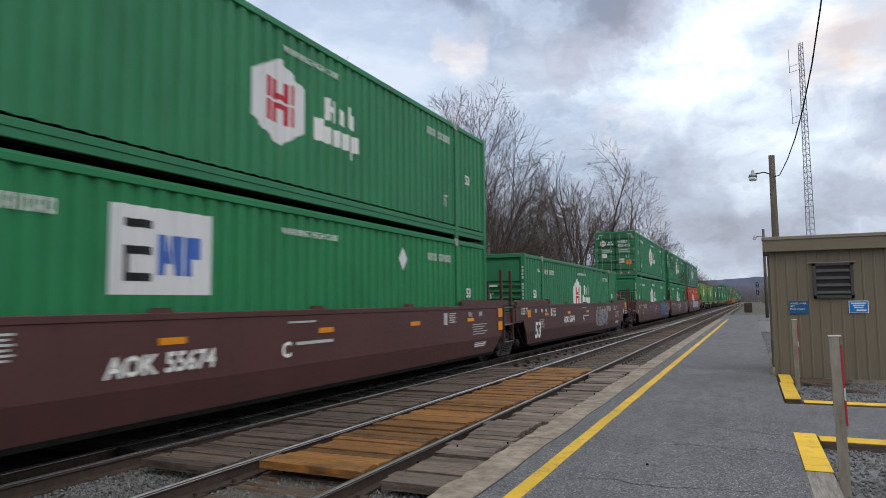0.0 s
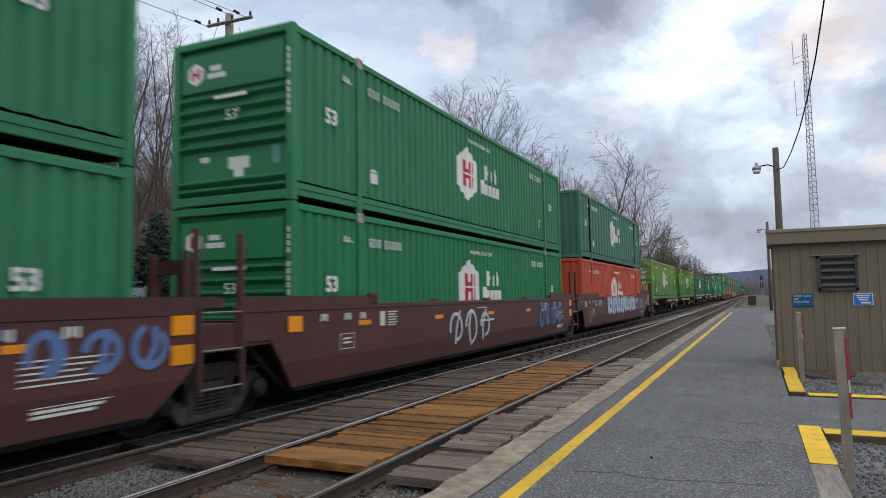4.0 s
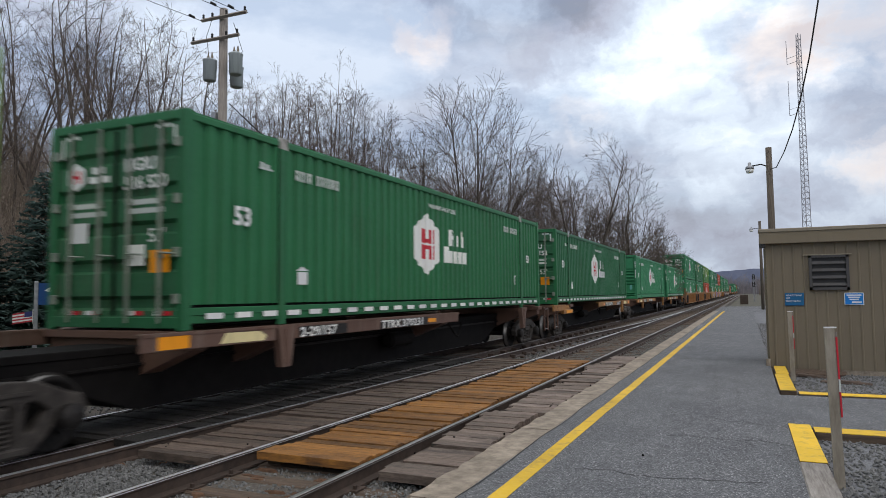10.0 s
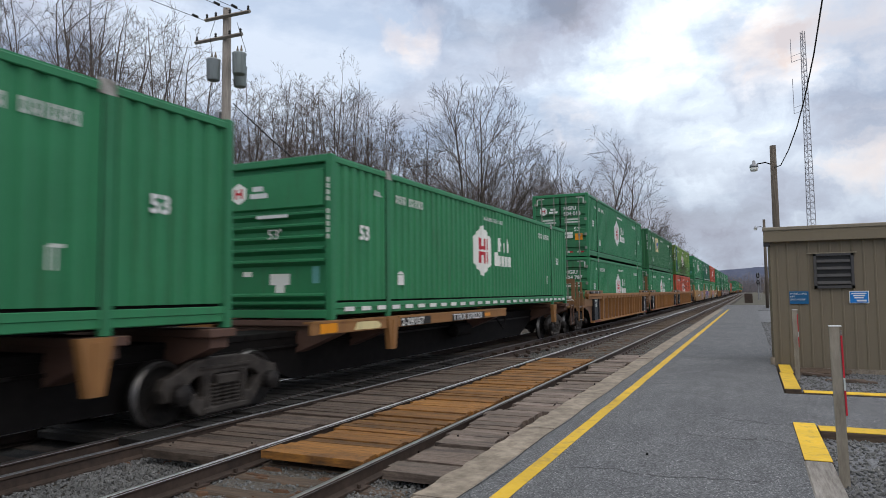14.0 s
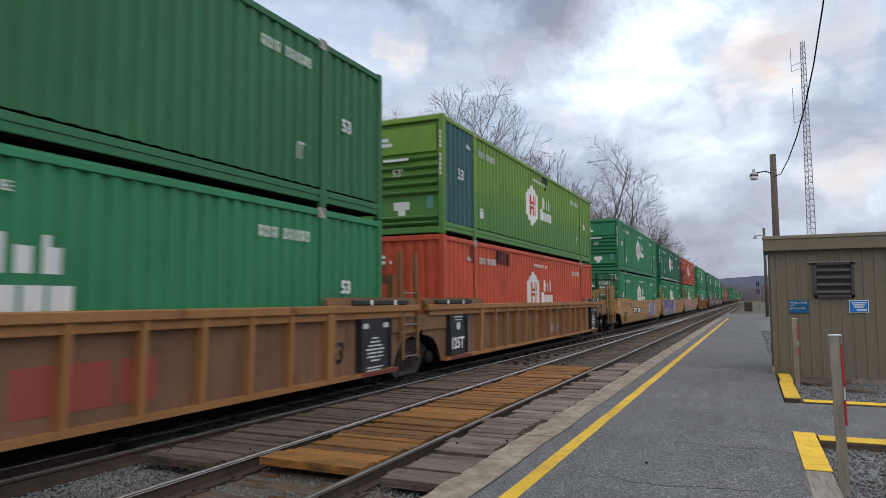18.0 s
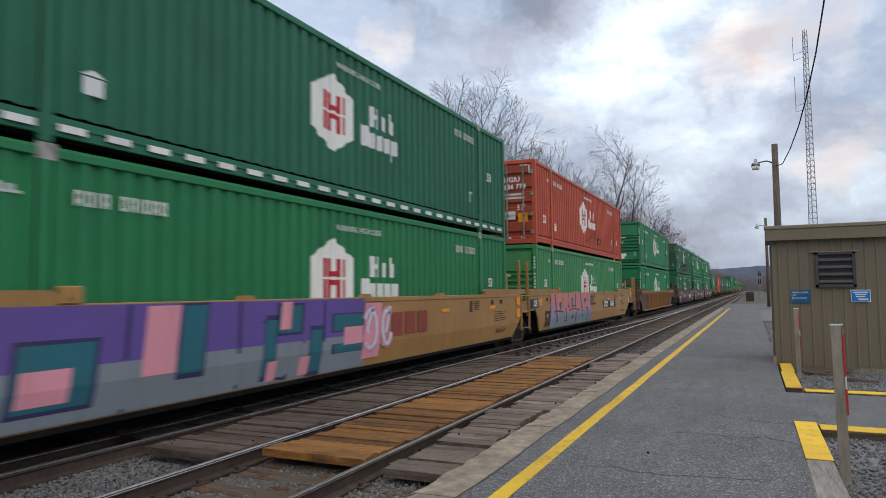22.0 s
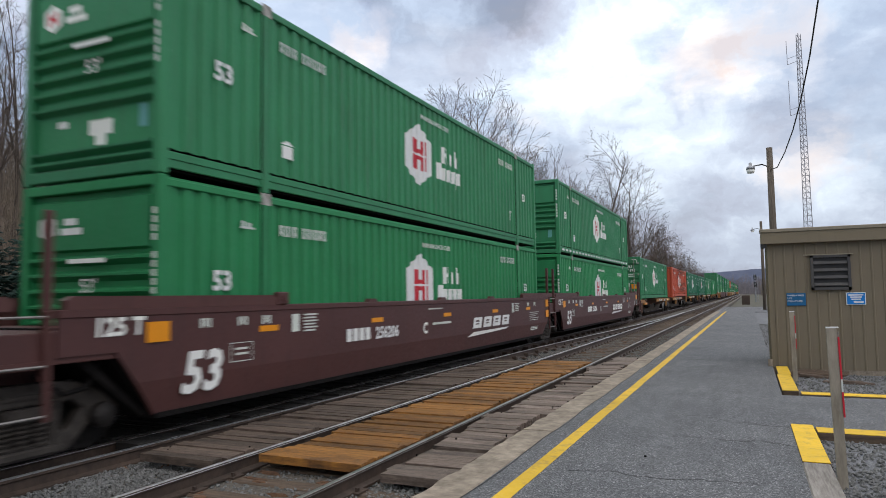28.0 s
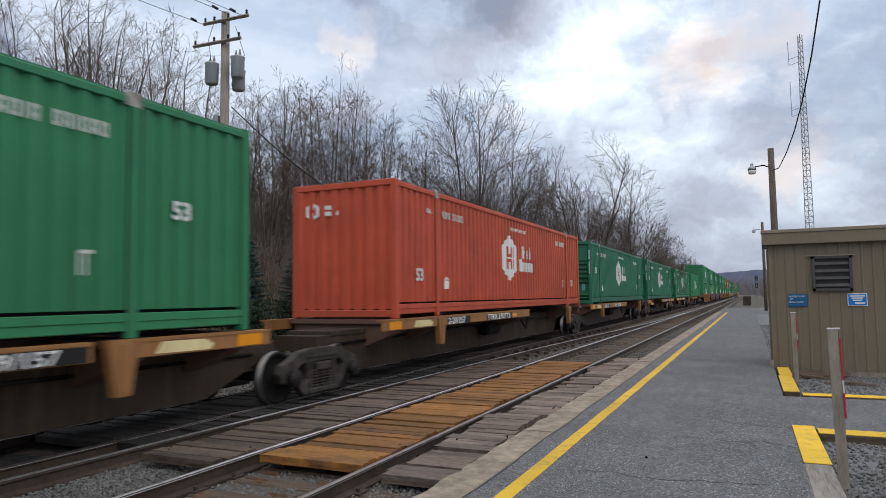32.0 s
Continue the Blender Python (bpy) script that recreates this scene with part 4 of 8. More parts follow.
    if y_gap_near:
        part("coupler", cached("cpl2", "coupler", lambda: M().box(-0.14, 0.14, -3.6, -2.0, 0.72, 1.0, 0.03), UNDER), UNDER, car)
    return car


def panel_text():
    """Small print in centred lines on the dark end panels of a ribbed side."""
    m = M()
    for c, rows in ((CL - 0.5, (0.22, 0.32, 0.5, 0.66, 0.56, 0.6, 0.3)), (0.5, (0.5, 0.36))):
        for i, w in enumerate(rows):
            z = (0.98 if c > 1 else 1.28) - i * 0.068
            m.box(0, 0.003, c - w / 2, c + w * 0.1, z, z + 0.03).box(0, 0.003, c + w * 0.16, c + w / 2, z, z + 0.03)
    for y in (CL - 0.95, CL - 0.2):
        m.box(0, 0.003, y, y + 0.2, 1.18, 1.27)
    m.box(0, 0.003, CL - 0.8, CL - 0.2, 0.45, 0.475).box(0, 0.003, CL - 0.8, CL - 0.3, 0.40, 0.425)
    m.prism([(0.5 + 0.12 * math.cos(k * 0.785), 1.08 + 0.1 * math.sin(k * 0.785)) for k in range(8)], "x", 0, 0.003)
    return m


def small_text():
    """Rows of small print near both ends of a side."""
    m = M()
    for y0, n in ((2.75, 6), (13.3, 5)):
        for i in range(n):
            m.box(0, 0.003, y0, y0 + 0.36 - 0.05 * (i % 2), 1.42 - i * 0.05, 1.445 - i * 0.05)
        m.box(0, 0.003, y0 - 0.3, y0 - 0.12, 1.18, 1.45)
    for y0 in (0.55, 1.25, 1.75, 14.5, 15.2):
        for k in range(3):
            m.box(0, 0.003, y0 + 0.07 * k, y0 + 0.045 + 0.07 * k, 1.33 + 0.02 * (k % 2), 1.45)
    for i in range(5):
        m.box(0, 0.003, 14.75, 15.75 - 0.16 * (i % 3), 1.12 - i * 0.06, 1.138 - i * 0.06)
    for i in range(3):
        m.box(-0.03, -0.02, 14.9, 15.8 - 0.1 * i, 0.66 - i * 0.05, 0.69 - i * 0.05)
    m.box(0, 0.003, 7.5, 8.5, 1.06, 1.11).box(0, 0.003, 7.3, 8.0, 1.40, 1.43)
    for a, b, c, d in ((1.1, 1.55, 0.84, 0.85), (1.1, 1.55, 1.09, 1.10), (1.1, 1.11, 0.84, 1.10), (1.54, 1.55, 0.84, 1.10), (1.2, 1.45, 1.0, 1.03), (1.2, 1.45, 0.93, 0.96)):
        m.box(0, 0.003, a, b, c, d)
    return m


def spine_car(near_end, far_end, label, far=False, SILL=None, num="370231"):
    """One spine unit: a centre beam with container pads."""
    car = thing("spine_car", label, "rail car", "cars of the train")
    n0, n1 = (2.1, 3.5) if near_end else (-1.3, 0.0)
    f0, f1 = (CL - 3.5, CL - 2.1) if far_end else (CL, CL + 1.3)
    def beam():
        m = M()
        m.prism([(-1.6, 0.98), (-1.6, 0.70), (n0, 0.70), (n1, 0.23), (f0, 0.23), (f1, 0.70), (CL + 1.6, 0.70), (CL + 1.6, 0.98)], "x", -0.48, 0.48)
        m.box(-0.5, 0.5, -1.2, CL + 1.2, 0.96, 1.06, 0.01)
        return m
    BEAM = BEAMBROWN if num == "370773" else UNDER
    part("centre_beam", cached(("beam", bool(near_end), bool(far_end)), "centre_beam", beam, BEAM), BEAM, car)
    def arm():
        return M().prism([(-1.3, 1.0), (-1.3, 1.16), (1.3, 1.16), (1.3, 1.0), (0.35, 0.62), (-0.35, 0.62)], "y", -0.16, 0.16).box(-1.38, 1.38, -0.24, 0.24, 1.14, 1.25, 0.01)
    for y in (0.25, 2.0, 8.1, CL - 2.0, CL - 0.25):
        part("cross_arm", cached("arm", "cross_arm", arm, RUSTBROWN), RUSTBROWN, car, at=(0, y, 0))
    spans = ((-0.9, 0.78, 4), (7.38, 13.56, 0), (14.06, CL + 0.35, 1)) if near_end else ((-0.74, 1.72, 2), (2.22, 8.7, 3))
    for s in (-1, 1):
        for a, b, k in spans:
            part("side_sill", cached(("sill", k), "side_sill", lambda: M().box(-0.06, 0.0, a, b, 1.03, 1.24, 0.008).box(-0.16, 0.012, a, b, 1.215, 1.25), SILL), SILL, car, "rust-stained side sill", at=(s * 1.40, 0, 0))
        for y in (CL - 2.2,) if near_end else (1.96, CL - 2.2):
            part("pad_bracket", cached("pad", "pad_bracket", lambda: M().prism([(-0.22, 1.25), (0.22, 1.25), (0.16, 0.95), (0.10, 0.62), (-0.10, 0.62), (-0.16, 0.95)], "x", -0.10, 0.02).box(-0.02, 0.035, -0.05, 0.05, 0.66, 1.2), SILL), SILL, car, at=(s * 1.40, y, 0))
        if near_end:
            br = part("end_bracket", cached("ebk", "end_bracket", lambda: M().box(-0.12, 0.0, 0.62, 2.06, 0.89, 1.05, 0.01).box(-0.3, -0.1, 0.55, 2.0, 0.95, 1.2), SILL), SILL, car, at=(s * 1.40, 0, 0))
            if s > 0:
                part("reflector", cached("amb5", "reflector", lambda: M().box(0, 0.004, 1.02, 1.95, 0.915, 1.02), YELLOW_TAPE), YELLOW_TAPE, br, "amber reflective tape")
    if not far:
        X = 1.403
        t1, t2, am, end = (12.15, 8.95, 8.45, CL - 0.35) if near_end else (2.32, 4.9, 6.97, -0.5)
        for word, y, w in (("2-29/157", t1, 1.32), ("TTRX", t2, 0.72), (num, t2 + 0.84, 1.2)):
            pl = part("mark_panel", cached(("mp", word[:3]), "mark_panel", lambda: M().box(0, 0.003, -0.04, w + 0.04, 1.04, 1.205), BLACKMARK), BLACKMARK, car, "black panel with white marks", at=(X, y, 0))
            lt = part("lettering", letters(word, 0.21, WHITE, 0.004), WHITE, pl, at=(0.005, 0, 1.05))
            lt.scale = (1, w / (0.122 * len(word)), 1)
        part("reflector", cached("amb", "reflector", lambda: M().box(0, 0.004, 0, 0.42, 0, 0.085), YELLOW_TAPE), YELLOW_TAPE, car, "amber reflective tape", at=(X, am, 1.08))
        part("reflector", cached("amb3", "reflector", lambda: M().box(0, 0.004, 0, 0.5, 0, 0.16), YELLOW_TAPE), YELLOW_TAPE, car, "amber reflective tape", at=(X, end, 1.05))
        part("worn_patch", cached("wpa", "worn_patch", lambda: M().prism([(0, 1.06), (0.9, 1.05), (0.95, 1.12), (0.8, 1.19), (0.1, 1.2)], "x", 0, 0.002), CREAM), CREAM, car, "pale worn paint", at=(X, 0.55 if not near_end else 14.4, 0))
        part("beam_ledge", cached("bl", "beam_ledge", lambda: M().box(0.48, 0.56, 2.6, CL - 2.6, 0.80, 0.84), STEEL_DARK), STEEL_DARK, car)
        part("hose", cached("hose", "hose", lambda: M().tube([(0.9, 9.2, 0.95), (1.0, 9.4, 0.7), (0.95, 9.7, 0.6), (0.9, 10.0, 0.75), (0.85, 10.2, 0.95)], 0.025, 6), UNDER), UNDER, car)
        part("air_tank", cached("tank", "air_tank", lambda: M().lathe([(0, 0.1), (0.06, 0.17), (1.0, 0.17), (1.06, 0.1)], 12, "y", (0.75, 6.3, 0.72)), UNDER), UNDER, car)
        part("brake_pipe", cached("bp", "brake_pipe", lambda: M().tube([(0.5, -1.0, 0.8), (0.5, 5, 0.85), (0.5, CL + 1, 0.8)], 0.03, 6), UNDER), UNDER, car)
        if far_end or near_end:
            y = CL + 0.25 if far_end else -0.75
            ladder(car, 1.38, y, 0.4, 1.2, 0.42, RUSTBROWN)
    truck(car, 0.85 if near_end else -2.3, not far)
    if far_end:
        truck(car, CL - 0.9, not far)
        part("coupler", cached("cpl3", "coupler", lambda: M().box(-0.14, 0.14, CL + 1.2, CL + 2.0, 0.72, 1.0, 0.03), UNDER), UNDER, car)
    return car

WELL_Z, SPINE_Z = 0.362, 1.252
UPPER_Z = WELL_Z + CH + 0.012
COLORS = {
    "green": (GREEN, "green"), "fresh": (GREEN_BRIGHT, "bright green"), "dark": (GREEN_DARK, "dark green"), "deep": (GREEN_DEEP, "deep green"), "faded": (GREEN_LIGHT, "pale green"),
    "rusty": (GREEN_RUST, "rust-streaked green"), "olive": (GREEN_OLIVE, "dark olive green"), "teal": (TEAL, "dark teal"), "lime": (LIME, "lime green"), "orange": (ORANGE, "orange"),
}
END_WORDS = {"louvre": "ribbed end", "door": "barred end doors", "ribbed": "corrugated end"}


SLATE_END = paint("end_teal_blue", (0.03, 0.105, 0.115), dirt_amount=0.5)


def load(slot_y, z, color, end, support, number="", strip=False, far=False, logo="badge", panel=None, wide=False):
    mt, word = COLORS[color]
    text = "%s steel container with %s, %s" % (word, END_WORDS[end], support)
    bc = ORANGE if color == "orange" else None
    b = container(color, mt, end, wide=wide, logo=logo, number=number, strip=strip, label=text, far=far, panel=panel, badge_color=bc)
    b.location = (TX, 0, z)
    move(b, slot_y)
    return b


# near end of each box at 0 s, kind of car, is it the first / last of its set, lower box, upper box
SLOTS = [
    (1.05, "brown", 0, 0, ("fresh", "ribbed", "", 0, "square"), ("green", "louvre", "", 0)),
    (20.66, "brown", 0, 1, ("green", "louvre", "", 0), None),
    (44.07, "brown", 1, 0, ("green", "louvre", "", 0), ("green", "door", "505 415", 0)),
    (63.20, "brown", 0, 0, ("fresh", "louvre", "", 0), ("green", "louvre", "", 0)),
    (82.70, "brown", 0, 1, ("orange", "ribbed", "", 0), ("teal", "ribbed", "", 0, "wide")),
    (103.93, "spine", 1, 0, ("lime", "door", "639 587", 0), None),
    (124.20, "spine", 0, 0, ("lime", "louvre", "", 0), None),
    (142.73, "spine", 0, 1, ("deep", "door", "516 520", 1), None),
    (161.25, "spine", 1, 0, ("deep", "door", "515 152", 1), None),
    (181.69, "spine", 0, 0, ("green", "louvre", "", 0), None),
    (200.28, "spine", 0, 1, ("green", "louvre", "", 1), None),
    (220.68, "rib", 1, 0, ("green", "door", "504 787", 0), ("green", "door", "504 013", 0)),
    (240.18, "rib", 0, 0, ("green", "door", "643 470", 0), ("olive", "ribbed", "", 0, "square")),
    (259.26, "rib", 0, 1, ("orange", "ribbed", "", 0), ("lime", "louvre", "", 0, "panel")),
    (282.68, "tan", 1, 0, ("green", "door", "644 507", 0), ("green", "louvre", "", 0)),
    (301.81, "tan", 0, 0, ("fresh", "louvre", "", 0), ("dark", "louvre", "", 1)),
    (321.08, "tan", 0, 1, ("faded", "louvre", "", 0), ("orange", "door", "636 774", 0)),
    (344.57, "ribdark", 1, 1, ("fresh", "louvre", "", 0), ("green", "louvre", "", 0)),
    (368.04, "brown", 1, 0, ("green", "louvre", "", 0), ("rusty", "louvre", "", 0)),
    (387.38, "brown", 0, 0, ("fresh", "louvre", "", 0), ("green", "louvre", "", 0)),
    (406.71, "brown", 0, 1, ("fresh", "louvre", "", 0), ("green", "louvre", "", 1)),
    (427.93, "spine", 1, 0, ("green", "door", "647 675", 0), None),
    (448.52, "spine", 0, 0, ("orange", "ribbed", "", 0), None),
    (467.19, "spine", 0, 1, ("dark", "louvre", "", 0), None),
    (485.8, "spine", 1, 0, ("dark", "louvre", "", 0), None),
    (506.0, "spine", 0, 0, ("green", "louvre", "", 0), None),
    (524.8, "spine", 0, 1, ("fresh", "louvre", "", 0), None),
    (549.1, "rib", 1, 0, ("green", "louvre", "", 0), ("green", "door", "", 0)),
]
# the far part of the train, seen from a great way off only
far_y, far_kind = 549.1, 0
for i in range(17):
    far_y += 23.4 if i % 3 == 2 else 19.3
    up = ("green", "dark", "fresh", "green", "faded", "orange", "green")[i % 7]
    SLOTS.append((round(far_y, 2), ("brown", "rib", "tan")[i // 3 % 3], i % 3 == 2, i % 3 == 1, ("green" if i % 5 else "faded", "louvre", "", 0), (up, "louvre", "", 0)))

CAR_WORDS = {"brown": "dark red-brown well car with smooth sides", "tan": "tan well car with smooth sides", "rib": "rust-stained tan well car with ribbed sides", "ribdark": "rust-brown well car with ribbed sides"}
MARKS = {
    0: [("AOK", 4.12, 0.90, 0.32, WHITE), ("55674", 4.94, 0.90, 0.33, WHITE), ("C", 7.14, 0.90, 0.32, WHITE)],
    1: [("53", 0.45, 0.53, 0.70, WHITE), ("AOK", 4.25, 0.90, 0.32, WHITE), ("55674", 5.07, 0.90, 0.33, WHITE), ("A", 7.42, 0.90, 0.32, WHITE), ("125 T", -0.95, 1.31, 0.28, WHITE)],
    2: [("A", 7.55, 0.88, 0.32, WHITE), ("53", 0.3, 0.53, 0.70, RUSTBROWN)],
    4: [("53", 0.3, 0.53, 0.70, RUSTTAN), ("125 T", -1.15, 1.31, 0.28, RUSTTAN)],
    12: [("125T", 0.05, 0.56, 0.36, WHITE), ("53", 14.2, 0.62, 0.5, BLACKMARK)], 13: [("125T", 0.05, 0.56, 0.36, WHITE), ("53", 14.2, 0.62, 0.5, BLACKMARK)],
    11: [("53", 14.2, 0.62, 0.5, BLACKMARK)],
    14: [("53", 0.27, 0.50, 0.70, BLACKMARK)], 15: [("125 T", -0.95, 1.19, 0.28, WHITE)],
    16: [("53", 0.3, 0.50, 0.70, BLACKMARK), ("125 T", -0.95, 1.19, 0.28, WHITE)],
    18: [("53", 0.25, 0.55, 0.70, WHITE), ("256206", 5.0, 0.92, 0.30, WHITE)],
    19: [("53", 0.22, 0.55, 0.70, WHITE), ("256206", 4.98, 0.92, 0.30, WHITE), ("C", 7.0, 0.90, 0.32, WHITE), ("125 T", -1.00, 1.31, 0.28, WHITE)],
    20: [("53", 0.25, 0.55, 0.70, WHITE), ("256206", 4.98, 0.92, 0.30, WHITE), ("B", 6.7, 0.88, 0.34, WHITE), ("125 T", -1.00, 1.31, 0.28, WHITE)],
}


# ---- spray paint and emblems on the cars ----
def flat(name, color, vary=0.08):
    return paint(name, color, rough=0.55, dirt=(0.1, 0.08, 0.07), dirt_amount=0.3, vary=vary)


SP = {"pale": flat("spray_pale_blue", (0.52, 0.60, 0.72)), "silver": flat("spray_silver", (0.42, 0.42, 0.47)), "violet": flat("spray_violet", (0.12, 0.075, 0.30)), "navy": flat("spray_navy", (0.03, 0.03, 0.10)),
      "red": flat("spray_red", (0.42, 0.06, 0.045)), "pink": flat("spray_pink", (0.62, 0.26, 0.33)), "salmon": flat("spray_salmon", (0.55, 0.20, 0.19)), "teal": flat("spray_teal", (0.02, 0.13, 0.17)),
      "slate": flat("spray_slate", (0.20, 0.235, 0.27)), "blue": flat("spray_blue", (0.10, 0.17, 0.36)), "lilac": flat("spray_lilac", (0.32, 0.24, 0.45)), "grey": flat("spray_grey", (0.30, 0.28, 0.28)), "dull_red": flat("spray_dull_red", (0.26, 0.055, 0.04))}


def skin(z):
    """How far a smooth side lies in from its upper plane at a height."""
    return 0.0 if z > 0.75 else -(0.75 - z) / (0.75 - 0.34) * 0.06


def stroke(m, pts, w, lift):
    """A flat brush stroke that follows the folded side."""
    n, base = len(pts), len(m.v)
    for i, (y, z) in enumerate(pts):
        a, b = pts[max(i - 1, 0)], pts[min(i + 1, n - 1)]
        d = Vector((b[0] - a[0], b[1] - a[1])).normalized()
        q = (-d.y * w / 2, d.x * w / 2)
        for k in (1, -1):
            zz = min(max(z + k * q[1], 0.36), 1.585)
            m.v.append((skin(zz) + lift, y + k * q[0], zz))
    m.f += [(base + 2 * i, base + 2 * i + 1, base + 2 * i + 3, base + 2 * i + 2) for i in range(n - 1)]


def field(m, y0, y1, z0, z1, lift, slant=0.0):
    """A flat patch in narrow strips, so that it follows the fold."""
    zs = sorted({z0, z1, *[z for z in (0.75,) if z0 < z < z1]})
    for za, zb in zip(zs, zs[1:]):
        b = len(m.v)
        sa, sb = slant * (za - z0), slant * (zb - z0)
        m.v += [(skin(za) + lift, y0 + sa, za), (skin(za) + lift, y1 + sa, za), (skin(zb) + lift, y1 + sb, zb), (skin(zb) + lift, y0 + sb, zb)]
        m.f.append((b, b + 1, b + 2, b + 3))


def glyphs(seed, y0, y1, z0, z1, n):
    """Loose curled strokes, made of no letters."""
    r, out = random.Random(seed), []
    w = (y1 - y0) / n
    for k in range(n):
        c, h = y0 + (k + 0.5) * w, z1 - z0
        a0, turn = r.uniform(0, 6.28), r.choice((-1, 1)) * r.uniform(3.4, 5.4)
        rx, rz = w * r.uniform(0.26, 0.38), h * r.uniform(0.30, 0.42)
        out.append([(c + rx * math.cos(a0 + turn * i / 14), (z0 + z1) / 2 + rz * math.sin(a0 + turn * i / 14) * (1.1 - 0.2 * i / 14)) for i in range(15)])
        out.append([(c + w * r.uniform(-0.35, 0.0), z0 + h * 0.1), (c + w * r.uniform(-0.2, 0.2), z0 + h * 0.5), (c + w * r.uniform(0.0, 0.35), z1 - h * 0.08)])
    return out


def bubble(seed, y0, y1, z0, z1, n):
    """Fat upright strokes with bridges between them, packed side by side, made of no letters."""
    r, out = random.Random(seed), []
    w = (y1 - y0) / n
    for k in range(n):
        a, h, first = y0 + k * w, z1 - z0, len(out)
        zb, zt = z0 + h * r.uniform(0, 0.16), z1 - h * r.uniform(0, 0.12)
        zm, lean = zb + (zt - zb) * r.uniform(0.4, 0.6), r.uniform(-0.14, 0.14) * w
        kind = (k + seed) % 4
        if kind == 0:       # an open hook with a tail
            out.append([(a + 0.78 * w, zt - 0.16 * h), (a + 0.5 * w, zt), (a + 0.22 * w, zm + 0.1 * h), (a + 0.2 * w, zb + 0.22 * h), (a + 0.48 * w, zb), (a + 0.8 * w, zb + 0.2 * h)])
            out.append([(a + 0.8 * w, zb + 0.2 * h), (a + 0.78 * w, zm), (a + 0.55 * w + lean, zm + 0.02 * h)])
        elif kind == 1:     # two leaning bars, joined low
            out.append([(a + 0.2 * w + lean, zt), (a + 0.24 * w, zm), (a + 0.34 * w, zb)])
            out.append([(a + 0.34 * w, zb), (a + 0.58 * w, zb + 0.06 * h), (a + 0.78 * w, zm), (a + 0.82 * w - lean, zt)])
        elif kind == 2:     # a bar with a slanting arm and an arrow foot
            out.append([(a + 0.26 * w + lean, zt), (a + 0.3 * w, zb)])
            out.append([(a + 0.28 * w, zm), (a + 0.6 * w, zm + 0.16 * h), (a + 0.86 * w, zt - 0.04 * h)])
            out.append([(a + 0.3 * w, zm - 0.06 * h), (a + 0.66 * w, zb + 0.12 * h), (a + 0.9 * w, zb)])
        else:               # a zigzag
            out.append([(a + 0.2 * w, zt - 0.04 * h), (a + 0.8 * w, zt - 0.1 * h), (a + 0.3 * w + lean, zm), (a + 0.76 * w, zm - 0.1 * h), (a + 0.22 * w, zb + 0.02 * h)])
        # turned over, so that no cell reads as a letter
        up, back = kind in (0, 3), kind in (1, 2) or r.random() < 0.4
        mid = 2 * a + 1.04 * w
        for q in range(first, len(out)):
            out[q] = [(mid - y if back else y, z0 + z1 - z if up else z) for y, z in out[q]]
    return out


def split(poly):
    """A convex shape of (y, z), cut where the side folds."""
    out = []
    for keep in (1, -1):
        q = []
        for (ya, za), (yb, zb) in zip(poly, poly[1:] + poly[:1]):
            if keep * (za - 0.75) >= 0:
                q.append((ya, za))
            if (za - 0.75) * (zb - 0.75) < 0:
                q.append((ya + (yb - ya) * (0.75 - za) / (zb - za), 0.75))
        if len(q) > 2:
            out.append(q)
    return out


def shapes(polys, lift, grow_by=0.0):
    m = M()
    for poly in polys:
        cy, cz = sum(p[0] for p in poly) / len(poly), sum(p[1] for p in poly) / len(poly)
        big = []
        for y, z in poly:
            d = Vector((y - cy, z - cz))
            d = d + d.normalized() * grow_by
            big.append((cy + d.x, min(max(cz + d.y, 0.36), 1.585)))
        for q in split(big):
            m.add([(skin(z) + lift, y, z) for y, z in q], [tuple(range(len(q)))])
    return m


def fat_tag(car, X, seed, area, n, layers, label):
    first = None
    for k, (w, mt) in enumerate(layers):
        m, i = M(), 0
        for g in bubble(seed, *area, n):
            for (ya, za), (yb, zb) in zip(g, g[1:]):
                # each piece of a stroke laps over the one before
                d = Vector((yb - ya, zb - za))
                e = d.normalized() * min(0.32 * w, d.length)
                stroke(m, [(ya - e.x, za - e.y), (ya, za), (yb, zb), (yb + e.x * 0.8, zb + e.y * 0.8)], w, 0.006 * k + 0.001 + 0.00006 * i)
                i += 1
        q = tagged(part("graffiti_fill" if first else "graffiti", m, SP[mt], first or car, at=None if first else (X, 0, 0)), "" if first else label, kind="stuff")
        first = first or q
    return first


def tag(car, X, seed, area, n, layers, name="graffiti", label="spray-painted graffiti of curled strokes"):
    """Layers of (width, paint) over the same strokes, widest first."""
    first = None
    for k, (w, mt) in enumerate(layers):
        m = M()
        for g in glyphs(seed, *area, n):
            stroke(m, g, w, 0.0015 * (k + 1))
        first = tagged(part(name, m, SP[mt], car, at=(X, 0, 0)), label, kind="stuff") if k == 0 else first if not tagged(part("graffiti_fill", m, SP[mt], first), kind="stuff") else first


